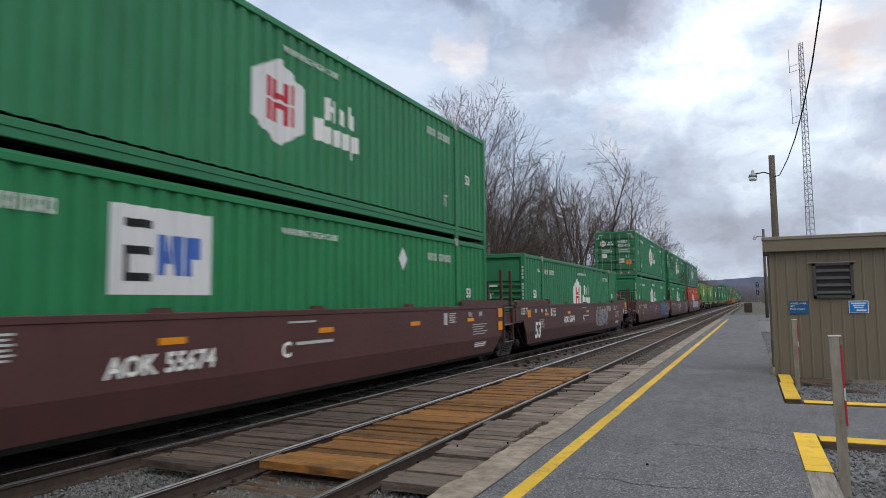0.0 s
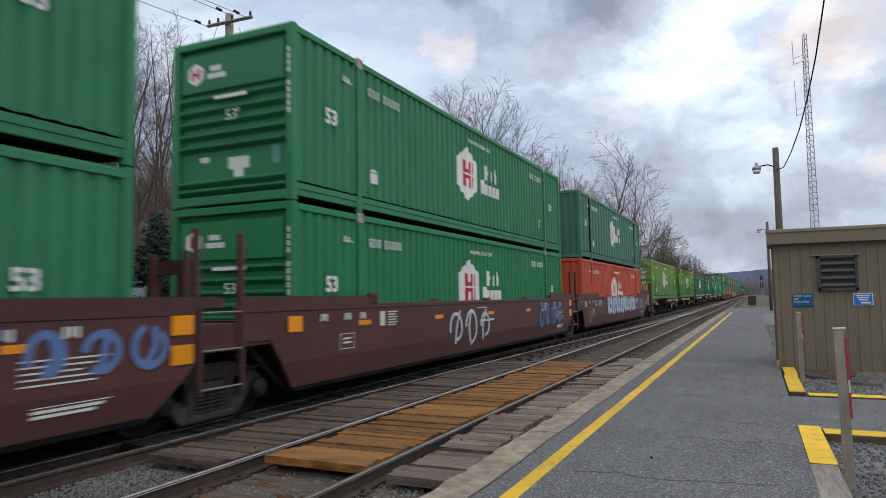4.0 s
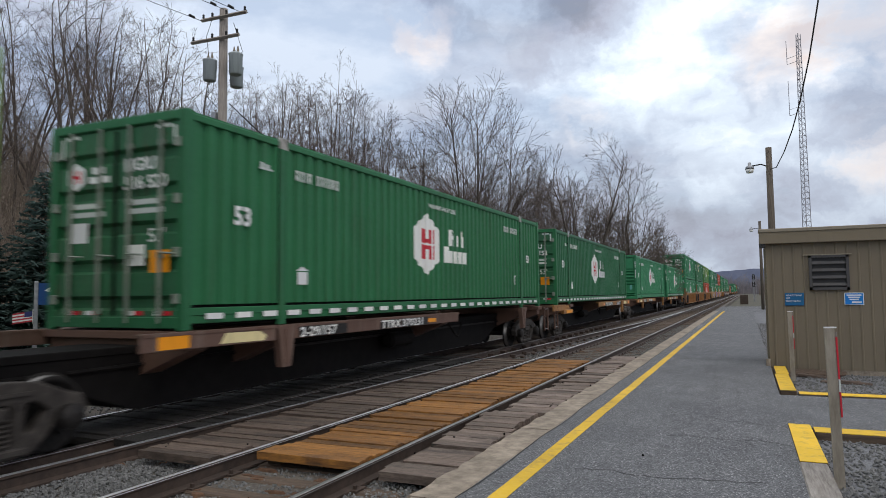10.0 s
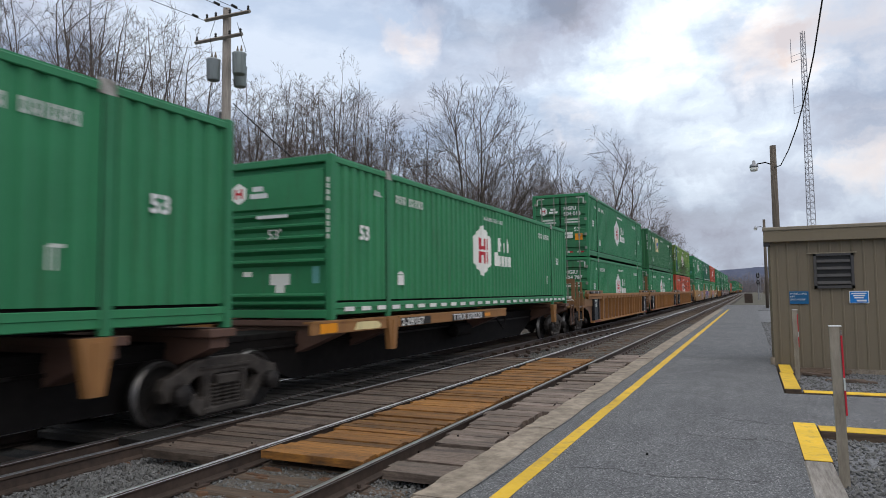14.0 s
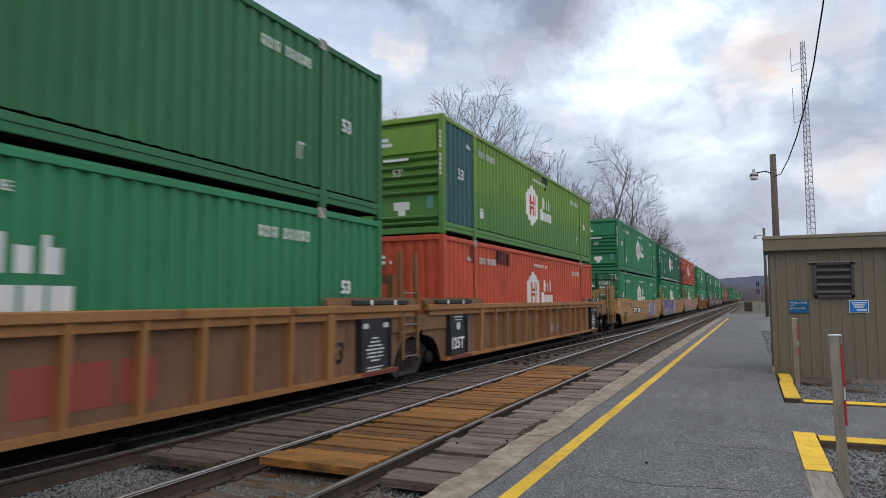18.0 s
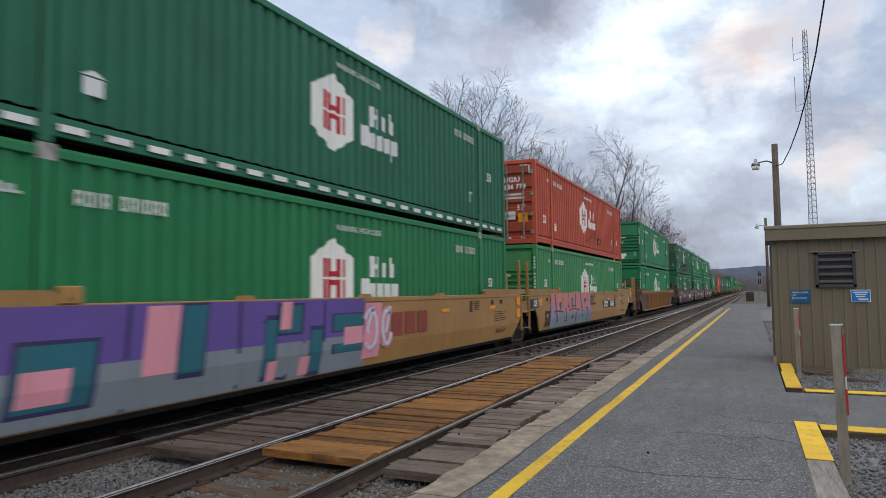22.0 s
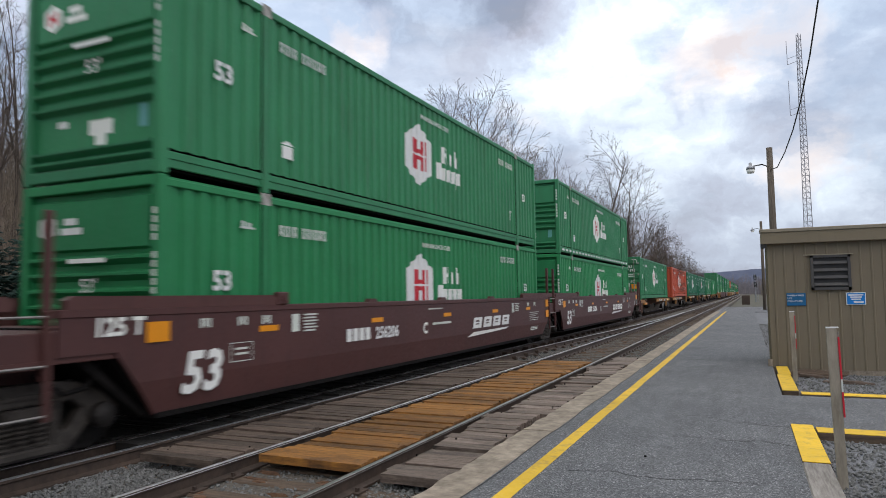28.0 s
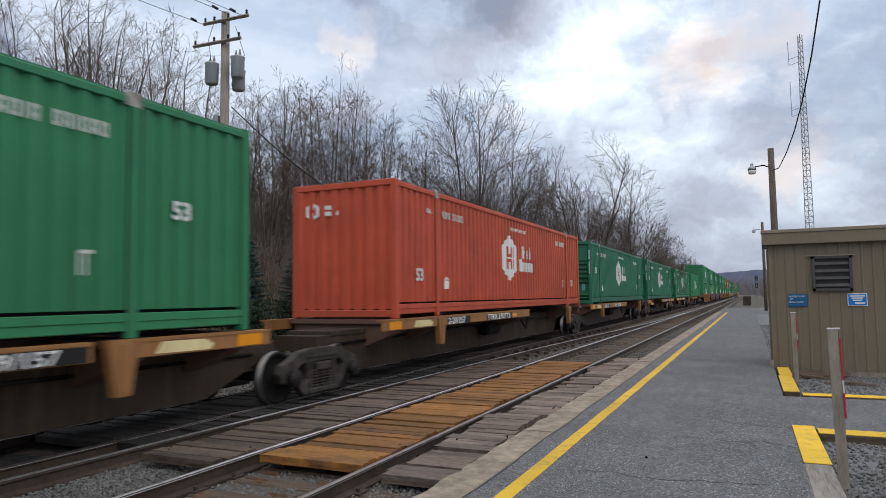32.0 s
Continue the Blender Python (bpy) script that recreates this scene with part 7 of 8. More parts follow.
lamp_post(1.02, 30.0, 7.50, -0.72, "brown wooden pole with a grey security lamp on a curved arm")
lamp_post(1.36, 70.0, 8.3, -0.75, "distant wooden pole with a small lamp on an arm")
thing("service_cable", "twisted black cable sagging down to the lamp pole", "cable", m=M().tube([(1.06, 29.9, 6.60), (1.22, 28.6, 6.44), (1.37, 26, 6.52), (1.50, 23.5, 6.75), (1.60, 21.5, 7.12), (1.71, 19.5, 7.75), (1.80, 17.75, 8.56), (1.95, 15, 10.3), (2.1, 12, 12.6), (2.4, 6, 17.0)], 0.019, 6), material=CABLE)
mast = thing("radio_mast", "tall grey lattice radio mast with side antennas", "mast", at=(15.1, 200, 0))
MASTGREY = surface("mast_steel", (0.22, 0.22, 0.25), (0.34, 0.34, 0.37), 2, rough=0.6)
m = M()
for a in range(3):
    w = a * 2.094 + 0.4
    part("leg", M().tube([(1.35 * math.cos(w), 1.35 * math.sin(w), 0), (0.6 * math.cos(w), 0.6 * math.sin(w), 70.5)], 0.10, 5), MASTGREY, mast)
for k in range(46):
    z0, z1 = k * 1.53, (k + 1) * 1.53
    for a in range(3):
        r0, r1 = 1.35 - 0.75 * z0 / 70.5, 1.35 - 0.75 * z1 / 70.5
        w0, w1 = a * 2.094 + 0.4, (a + 1) * 2.094 + 0.4
        m.tube([(r0 * math.cos(w0), r0 * math.sin(w0), z0), (r1 * math.cos(w1), r1 * math.sin(w1), z1)], 0.05, 4, cap=False)
        m.tube([(r0 * math.cos(w0), r0 * math.sin(w0), z0), (r0 * math.cos(w1), r0 * math.sin(w1), z0)], 0.05, 4, cap=False)
part("bracing", m, MASTGREY, mast)
for z, x, ln in ((62.5, -2.9, 6.5), (48.5, -2.8, 9.5)):
    an = part("antenna", M().tube([(x, 0, z), (x - 0.05, 0, z + ln)], 0.08, 5), MASTGREY, mast)
    for dz in (0.0, 1.6):
        part("bracket", M().tube([(-0.6, 0, z + 0.6 + dz), (x, 0, z + dz)], 0.06, 4), MASTGREY, an)

UX, UY, UH = -17.58, 19.15, 12.5
CAN = paint("transformer_grey", (0.36, 0.40, 0.42), rough=0.45, vary=0.08)
pole = thing("utility_pole", "weathered wooden power pole with two crossarms and grey transformers", "utility pole", at=(UX, UY, -0.6))
part("pole", M().lathe([(0, 0.20), (6, 0.185), (UH + 0.6, 0.15)], 14, "z"), POLEPALE, pole, smooth=True)
d = Vector((0.999, 0.04, 0))   # way of the crossarms
for z, a, b in ((12.72, -0.85, 1.22), (11.92, -1.32, 0.88)):
    arm = part("crossarm", M().tube([d * a + Vector((0, -0.2, z)), d * b + Vector((0, -0.2, z))], 0.075, 4), POLEPALE, pole)
    for s in (a + 0.08, b - 0.08, 0.3, -0.35):
        q = d * s
        part("insulator", M().lathe([(0, 0.03), (0.05, 0.05), (0.08, 0.03), (0.13, 0.05), (0.17, 0.02)], 8, "z", (q.x, q.y - 0.2, z + 0.06)), CABLE, arm)
for (ox, oy), z in (((-0.36, -0.30), 10.3), ((0.62, -0.02), 10.48), ((0.1, 0.62), 10.25)):
    tr = part("transformer", M().lathe([(0, 0.20), (0.03, 0.235), (0.72, 0.25), (0.75, 0.27), (0.79, 0.27), (0.86, 0.12)], 16, "z", (ox, oy, z)), CAN, pole, "grey transformer can", smooth=True)
    for s in (-0.08, 0.1):
        part("bushing", M().lathe([(0, 0.04), (0.1, 0.05), (0.14, 0.03), (0.24, 0.02)], 8, "z", (ox + s, oy, z + 0.84)), CONCRETE, tr)
part("meter_box", M().box(-0.36, -0.14, -0.24, -0.05, 8.8, 9.15, 0.02), GALV, pole)
for k, pts in enumerate(([(0.3, 0.2, 12.6), (0.75, 0.2, 11.4), (0.62, 0, 11.2)], [(-0.4, -0.3, 11.2), (-0.5, -0.35, 12.0), (-0.3, -0.3, 12.6)], [(0.2, 0.1, 10.4), (0.65, 0.2, 9.6), (0.15, 0.1, 9.2)], [(-0.36, -0.3, 10.3), (-0.45, -0.3, 9.7), (-0.1, -0.2, 9.3)])):
    part("jumper_wire", M().tube(pts, 0.012, 4), CABLE, pole)
for k, (s, z) in enumerate(((-0.9, 12.75), (0.1, 13.05), (0.9, 12.8))):
    a = Vector((UX, UY, -0.6)) + d * s + Vector((0, 0, z))
    b = a + Vector((-1.5, -40, 0.4))
    thing("power_line", "thin dark power line with strain insulators", "wire", "power lines", m=M().tube([a.lerp(b, i / 10) - Vector((0, 0, 1.0 * math.sin(math.pi * i / 10))) for i in range(11)], 0.012, 4)
          .lathe([(0, 0.05), (0.25, 0.05)], 6, "y", tuple(a + Vector((-0.03, -0.75, 0.0)))), material=CABLE)
thing("service_cable", "black cable running from the power pole down behind the train", "cable", m=M().tube([Vector((-17.4, 19.3, 8.9)).lerp(Vector((-13.0, 22.6, 4.7)), i / 8) - Vector((0, 0, 0.35 * math.sin(math.pi * i / 8))) for i in range(9)], 0.024, 5), material=CABLE)
thing("short_pole", "short grey metal pole that ends the black cable", "pole", m=M().lathe([(-0.6, 0.12), (4.8, 0.10), (4.85, 0.06)], 10, "z", (-12.95, 22.65, 0)), material=GALV)

# ---- station sign across the tracks ----
SGREY = paint("sign_grey", (0.36, 0.43, 0.47), rough=0.4, vary=0.03)
SNAVY = paint("sign_navy", (0.008, 0.05, 0.17), rough=0.4, vary=0.03)
sgn = thing("station_sign", "blue and pale grey station name sign on two posts", "sign", at=(-13.38, 10.45, 0))
sgn.rotation_euler = (0, 0, radians(52))
part("panel", M().box(-0.95, 1.0, -0.02, 0.02, 1.55, 2.02, 0.006), SGREY, sgn)
part("panel", M().prism([(-1.0, 1.55), (-0.57, 1.55), (-0.46, 1.70), (-0.38, 1.86), (-0.24, 2.02), (-1.0, 2.02)], "y", -0.026, 0.015), SNAVY, sgn, "navy panel with a curved edge")
for word, x in (("Lewistown,", -0.20), ("PA", 0.72)):
    q = part("lettering", letters(word, 0.20, SNAVY), SNAVY, sgn, at=(x, -0.028, 1.72))
    q.rotation_euler = (0, 0, -math.pi / 2)
part("logo_bars", M().prism([(-0.85, 1.86), (-0.75, 1.93), (-0.68, 1.88), (-0.75, 1.82)], "y", -0.031, -0.027).box(-0.6, -0.2, -0.031, -0.027, 1.84, 1.91), WHITE, sgn)
for x in (-1.0, 1.0):
    part("sign_post", M().box(x - 0.04, x + 0.04, -0.04, 0.04, -0.6, 2.06, 0.01), GALV, sgn)

CLOTH = {"white": flat("flag_white", (0.6, 0.6, 0.6)), "red": flat("flag_red", (0.36, 0.03, 0.04)), "blue": flat("flag_blue", (0.02, 0.03, 0.12))}
for x0, w, dz in ((-1.42, 0.36, 0.05), (0.80, 0.16, 0.14)):
    fl = thing("small_flag", "small red and white striped flag tied to the sign post", "flag", "flags on the station sign", at=(-13.38, 10.45, 0))
    fl.rotation_euler = (0, 0, radians(52))
    right = x0 + w
    for k in range(7):
        za, zb = 1.42 - 0.032 * k, 1.42 - 0.032 * (k + 1)
        part("stripe", M().prism([(x0, za - dz), (right, za), (right, zb), (x0, zb - dz)], "y", -0.034, -0.030), CLOTH["red" if k % 2 == 0 else "white"], fl)
    part("canton", M().prism([(right - 0.4 * w, 1.422 - 0.4 * dz), (right, 1.422), (right, 1.31), (right - 0.4 * w, 1.31 - 0.4 * dz)], "y", -0.038, -0.0345), CLOTH["blue"], fl)
    part("stick", M().tube([(right + 0.01, -0.03, 1.15), (right + 0.01, -0.03, 1.46)], 0.006, 5), WHITE, fl)

# ---- woods and plants ----
BARK = surface("bark_grey_brown", (0.04, 0.032, 0.027), (0.15, 0.122, 0.10), 5, stretch=(4, 4, 0.5), rough=0.95, strength=0.5)
TWIG = surface("twig_brown", (0.055, 0.042, 0.035), (0.15, 0.118, 0.10), 2, rough=0.95, strength=0.0)
NEEDLE = surface("needles_blue_green", (0.014, 0.032, 0.027), (0.055, 0.10, 0.088), 3, rough=0.8)
BRUSH = surface("brush_brown", (0.095, 0.072, 0.054), (0.25, 0.20, 0.155), 3, rough=0.95)
LAWN = surface("lawn_green", (0.03, 0.06, 0.016), (0.08, 0.13, 0.035), 9, rough=0.95)
WOODFLOOR = surface("wood_floor", (0.07, 0.053, 0.039), (0.20, 0.155, 0.115), 0.7, rough=0.95, big=0.08)


def turned(r, d, deg, up):
    """A way that leaves d by about so many degrees, and bends a little upwards."""
    a = d.cross(Vector((r.uniform(-1, 1), r.uniform(-1, 1), r.uniform(-1, 1)))).normalized()
    q = d.copy()
    q.rotate(Matrix.Rotation(radians(deg), 3, a))
    return (q + Vector((0, 0, up))).normalized()


def grow(limbs, twigs, r, p, d, length, rad, kids, up, wob, dome=None, least=0.008):
    """A branch that tapers and bends, with side branches all along it; kids: how many at each further level."""
    n = (1, 2, 3, 5, 7)[min(len(kids) + (rad > 0.05), 4)]
    pts, dd = [p], d.copy()
    for i in range(n):
        dd = (dd + Vector((r.uniform(-1, 1), r.uniform(-1, 1), r.uniform(-1, 1))) * wob + Vector((0, 0, up))).normalized()
        q = pts[-1] + dd * (length / n)
        if dome and len(pts) > 1 and ((q.x ** 2 + q.y ** 2) / dome[1] ** 2) ** 1.3 + abs((q.z - dome[0]) / dome[2]) ** 2.6 > r.uniform(0.84, 1.1):
            break
        pts.append(q)
    (limbs if rad > 0.03 else twigs).tube(pts, rad, 8 if rad > 0.12 else (5 if rad > 0.045 else 3), max(rad * 0.14, 0.55 * least), cap=False)
    if not kids:
        return
    k = len(pts) - 1
    for j in range(kids[0]):
        f = 0.22 + 0.78 * (j + r.random()) / kids[0]
        i = min(int(f * k), k - 1)
        base = pts[i].lerp(pts[i + 1], f * k - i)
        way = (pts[i + 1] - pts[i]).normalized()
        grow(limbs, twigs, r, base, turned(r, way, r.uniform(24, 56), up), length * r.uniform(0.34, 0.56) * (1.2 - 0.6 * f),
             max(rad * (1 - 0.6 * f) * r.uniform(0.38, 0.55), least), kids[1:], up, wob, dome, least)


def fan_tree(seed, h, w, trunk, n, kids, r0=0.3, lo=3, hi=58, up=0.012, wob=0.13, low=0.42, thin=0.45, least=0.0105):
    """Limbs that leave a short trunk like a fan and fill a dome-shaped crown."""
    r = random.Random(seed)
    limbs, twigs = M(), M()
    tip = Vector((r.uniform(-0.1, 0.1), r.uniform(-0.1, 0.1), trunk))
    limbs.tube([Vector((0, 0, 0)), Vector((tip.x * 0.3, tip.y * 0.5, trunk * 0.5)), tip], r0, 9, r0 * 0.8, cap=False)
    dome = (h * low, w, h * (1 - low))
    for k in range(n):
        a, e = 2.4 * k + r.uniform(-0.3, 0.3), radians(lo + (hi - lo) * ((k + r.random()) / n) ** 0.8)
        d = Vector((math.cos(a) * math.sin(e), math.sin(a) * math.sin(e), math.cos(e)))
        p = tip - Vector((0, 0, trunk * r.uniform(0.0, 0.45)))
        grow(limbs, twigs, r, p, d, (h - trunk) * 1.02, r0 * r.uniform(0.7, 1.1) * thin, kids, up, wob, dome, least)
    return limbs, twigs


def slim_tree(seed, h, n, kids, r0=0.13, start=0.25, spread=40):
    """A tall straight stem, sometimes forked, with steep side branches."""
    r = random.Random(seed)
    limbs, twigs = M(), M()
    stems = [(Vector((0, 0, 0)), h, r0, n)]
    if seed % 2:
        stems.append((Vector((0, 0, h * 0.22)), h * 0.7, r0 * 0.7, int(n * 0.7)))
    for p0, hh, rr, cnt in stems:
        lean = 0.03 if p0.z == 0 else 0.2
        pts, q, d = [p0], p0.copy(), Vector((r.uniform(-lean, lean), r.uniform(-lean, lean), 1)).normalized()
        for i in range(9):
            d = (d + Vector((r.uniform(-1, 1), r.uniform(-1, 1), 0.5)) * 0.055).normalized()
            q = q + d * (hh / 9)
            pts.append(q.copy())
        limbs.tube(pts, rr, 7, 0.012, cap=False)
        for k in range(cnt):
            f = start + (0.97 - start) * ((k + r.random()) / cnt) ** 0.85
            i = min(int(f * 9), 8)
            p = pts[i].lerp(pts[i + 1], f * 9 - i)
            a, e = r.uniform(0, 6.283), radians(r.uniform(26, 26 + spread))
            way = Vector((math.cos(a) * math.sin(e), math.sin(a) * math.sin(e), math.cos(e)))
            grow(limbs, twigs, r, p, way, hh * r.uniform(0.18, 0.33) * (1.2 - 0.8 * f), rr * (0.42 - 0.34 * f), kids, 0.035, 0.15)
    return limbs, twigs


def tree_thing(label, at, meshes):
    t = thing("bare_tree", label, "tree", "bare trees behind the train", at=at)
    part("trunk", meshes[0], BARK, t, smooth=True)
    part("crown", meshes[1], TWIG, t)
    return t


# the hillside behind the train
def hill_z(x, y):
    u = max(0.0, -x - 20.0)
    return -0.6 + min(u * 0.42, 10.5 + (u - 25) * 0.18) * (1.0 if y < 66 else max(0.12, 1 - (y - 66) / 70)) + 0.35 * math.sin(x * 0.21 + y * 0.13)


m = M()
nx, ny = 30, 60
for i in range(nx + 1):
    for j in range(ny + 1):
        x, y = -14.0 - i * 5.0, -60 + j * 8.0
        m.v.append((x, y, hill_z(x, y) if i else -0.62))
for i in range(nx):
    for j in range(ny):
        a = i * (ny + 1) + j
        m.f.append((a, a + ny + 1, a + ny + 2, a + 1))
thing("hillside", "wooded hillside with brown leaf litter", "hill", m=m, material=WOODFLOOR, kind="structure", smooth=True)
thing("lawn", "strip of green grass beyond the tracks", "grass", m=M().box(-19.5, -14.4, -20, 140, -0.7, -0.45), material=LAWN, kind="structure")

tree_thing("large bare tree with a broad domed crown of fine twigs", (-17.0, 42.2, -0.5), fan_tree(21, 16.9, 5.9, 1.7, 22, (14, 9, 4), r0=0.36, hi=86, wob=0.075, low=0.46, thin=0.42))
tree_thing("bare tree with forked dark limbs and an open crown", (-13.4, 60.5, -0.4), fan_tree(34, 17.6, 5.2, 3.0, 12, (12, 8, 4), r0=0.38, lo=6, hi=86, wob=0.15, low=0.54, thin=0.55))
tree_thing("bare tree with a rounded crown of grey twigs", (-10.4, 66.0, -0.4), fan_tree(44, 16.2, 4.0, 3.0, 10, (11, 8, 4), r0=0.32, lo=5, hi=80, wob=0.14, low=0.52, thin=0.55))
tree_thing("bare tree with a rounded crown of grey twigs", (-15.6, 61.0, -0.4), fan_tree(45, 15.8, 3.8, 2.8, 10, (11, 8, 4), r0=0.3, lo=5, hi=82, wob=0.14, low=0.52, thin=0.5))
tree_thing("bare tree with a low tangled crown", (-14.7, 48.5, -0.4), fan_tree(47, 10.4, 3.4, 1.4, 10, (8, 7, 4), r0=0.2, hi=70, wob=0.2, low=0.5))
tree_thing("bare tree with a low tangled crown", (-8.9, 74.0, -0.4), fan_tree(48, 9.4, 3.4, 1.4, 9, (8, 6, 4), r0=0.2, hi=70, wob=0.2, low=0.5))
SLIM_H, FAN_H = (15, 17, 13, 16, 14, 15), (13, 14, 15, 16, 15)
KINDS = [tree_thing("tall slender bare tree on the wooded slope", (0, 0, -90), slim_tree(51 + k, h, 22, (6, 3), r0=0.085 + 0.02 * (k % 3))) for k, h in enumerate(SLIM_H)]
KINDS += [tree_thing("bare tree with a fan of steep grey branches", (0, 0, -90), fan_tree(71 + k, h, 3.0 + 0.4 * k, 2.2, 9, (9, 6, 3), r0=0.17, lo=3, hi=56, low=0.56, thin=0.4)) for k, h in enumerate(FAN_H[:2])]
KINDS += [tree_thing("tall bare tree forked into steep limbs on the wooded slope", (0, 0, -90), fan_tree(81 + k, h, 2.3 + 0.35 * k, 4.0 + k, 5, (8, 5, 2), r0=0.14 + 0.02 * k, lo=2, hi=36, wob=0.11, low=0.6, thin=0.55, least=0.009)) for k, h in enumerate(FAN_H[2:])]
# the treetops' height over the eye, as a slope, by the way from the platform in degrees
TOPS_AZ = (-70, -58.9, -54.5, -50.2, -47.7, -46.8, -45.1, -44.2, -42.8, -41.0, -40.4, -39.2, -37.8, -36.9, -35.7, -34.5, -33.1, -31.6, -30.7, -28.7, -26.0, -16.0, -14.0, -9.0, -7.0, -6.0, -3.0)
TOPS = (0.42, 0.43, 0.45, 0.44, 0.42, 0.39, 0.38, 0.345, 0.28, 0.275, 0.32, 0.338, 0.33, 0.305, 0.325, 0.342, 0.338, 0.305, 0.288, 0.285, 0.25, 0.20, 0.15, 0.13, 0.10, 0.085, 0.04)
rng2 = random.Random(12)
used = set()
# stretches of the slope: from and to which way, how many trees, nearest and farthest, kinds
for az0, az1, cnt, d0, d1, kinds in ((-70, -47, 27, 26, 60, (0, 1, 3, 8, 9, 10, 8, 9, 10)), (-47, -43.4, 6, 28, 52, (0, 3, 8, 9, 10)), (-43.4, -40.7, 6, 34, 58, (2, 4, 0)), (-39.5, -38.6, 2, 38, 46, (6, 7)),
                                     (-40.6, -32, 13, 40, 66, (0, 2, 4, 5)), (-35.3, -33.2, 3, 42, 50, (6, 7)), (-32, -28.4, 9, 46, 70, (0, 2, 3, 5)), (-28.4, -16, 7, 58, 90, (0, 2, 4, 6)), (-16, -7, 7, 80, 115, (6, 7, 2, 4)), (-7, -3.4, 18, 100, 230, (6, 7, 0, 2))):
    for k in range(cnt):
        az = az0 + (az1 - az0) * (k + rng2.uniform(0.15, 0.85)) / cnt
        dist = rng2.uniform(d0, d1)
        x, y = dist * math.sin(radians(az)), dist * math.cos(radians(az))
        z = hill_z(x, y) - 0.1
        h = 1.69 + dist * float(np.interp(az, TOPS_AZ, TOPS)) * rng2.uniform(0.86, 1.0) - z
        kind = kinds[rng2.randrange(len(kinds))]
        sc = h / (SLIM_H + FAN_H)[kind]
        at = Matrix.Translation((x, y, z)) @ Matrix.Rotation(rng2.uniform(0, 6.28), 4, "Z")
        if kind in used:
            tree = copy_thing(KINDS[kind], at)
        else:
            tree = KINDS[kind]
            tree.matrix_basis = at
            used.add(kind)
        tree.scale = (sc ** 0.8, sc ** 0.8, sc)


def thicket(name, label, areas, hmin, hmax, material, seed, thick=0.012):
    """Brush and saplings: many thin stems in one mesh."""
    r, m = random.Random(seed), M()
    for x0, x1, y0, y1, n in areas:
        for i in range(n):
            x, y = r.uniform(x0, x1), r.uniform(y0, y1)
            z, h = hill_z(x, y) - 0.1, r.uniform(hmin, hmax)
            p = Vector((x, y, z))
            d = Vector((r.uniform(-0.22, 0.22), r.uniform(-0.22, 0.22), 1)).normalized()
            q = p + d * h * 0.55
            e = q + (d + Vector((r.uniform(-0.3, 0.3), r.uniform(-0.3, 0.3), 0))).normalized() * h * 0.45
            m.tube([p, q, e], thick * r.uniform(0.7, 1.5), 3, thick * 0.4, cap=False)
            for k in range(5):
                f = r.uniform(0.25, 0.95)
                b = p.lerp(e, f)
                w = r.uniform(0, 6.28)
                m.tube([b, b + Vector((math.cos(w), math.sin(w), r.uniform(0.4, 1.3))) * h * r.uniform(0.10, 0.24)], thick * 0.5, 3, thick * 0.2, cap=False)
    return thing(name, label, "brush", m=m, material=material, kind="stuff")


thicket("brush", "tangled brown brush and saplings on the slope", [(-30, -20.5, 6, 60, 2600), (-46, -30, 10, 90, 4200), (-24, -10.5, 84, 220, 1500), (-24, -15, 50, 84, 500), (-66, -46, 20, 110, 2600)], 1.6, 5.0, BRUSH, 4, 0.02)


def spruce(seed, h, w):
    """A young spruce: whorls of drooping boughs, each set with needled shoots like a comb."""
    r = random.Random(seed)
    stem, tufts = M(), M()
    stem.tube([(0, 0, 0), (0, 0, h * 0.97)], 0.09, 7, 0.015)
    tufts.tube([(0, 0, h * 0.90), (0, 0, h)], 0.03, 4, 0.008)
    z = 0.15
    while z < h * 0.97:
        f = 1 - z / h
        n = 8 + int(5 * f)
        a0 = r.uniform(0, 6.28)
        for k in range(n):
            a = a0 + 6.283 * k / n + r.uniform(-0.25, 0.25)
            L = w * (f ** 0.8) * r.uniform(0.78, 1.12) + 0.07
            droop = r.uniform(-0.30, 0.0) * f + 0.10
            p = Vector((0, 0, z + r.uniform(-0.08, 0.08)))
            mid = p + Vector((math.cos(a), math.sin(a), droop)) * L * 0.6
            e = p + Vector((math.cos(a), math.sin(a), droop * 0.6 + 0.06)) * L
            stem.tube([p, mid, e], 0.014, 3, 0.004, cap=False)
            tufts.tube([mid, e], 0.030, 3, 0.012, cap=False)
            side = Vector((-math.sin(a), math.cos(a), 0))
            out = Vector((math.cos(a), math.sin(a), 0))
            for s in range(max(4, int(L * 17))):
                g = 0.12 + 0.88 * r.random()
                b = p.lerp(mid, g / 0.6) if g < 0.6 else mid.lerp(e, (g - 0.6) / 0.4)
                q = (side * r.choice((-1, 1)) * r.uniform(0.5, 1.0) + out * r.uniform(0.2, 0.8) + Vector((0, 0, r.uniform(-0.55, 0.35)))).normalized()
                tufts.tube([b, b + q * (0.13 + 0.25 * (1 - g) * min(L, 1.2)) * r.uniform(0.8, 1.3)], 0.034, 3, 0.012, cap=False)
        z += 0.155
    return stem, tufts


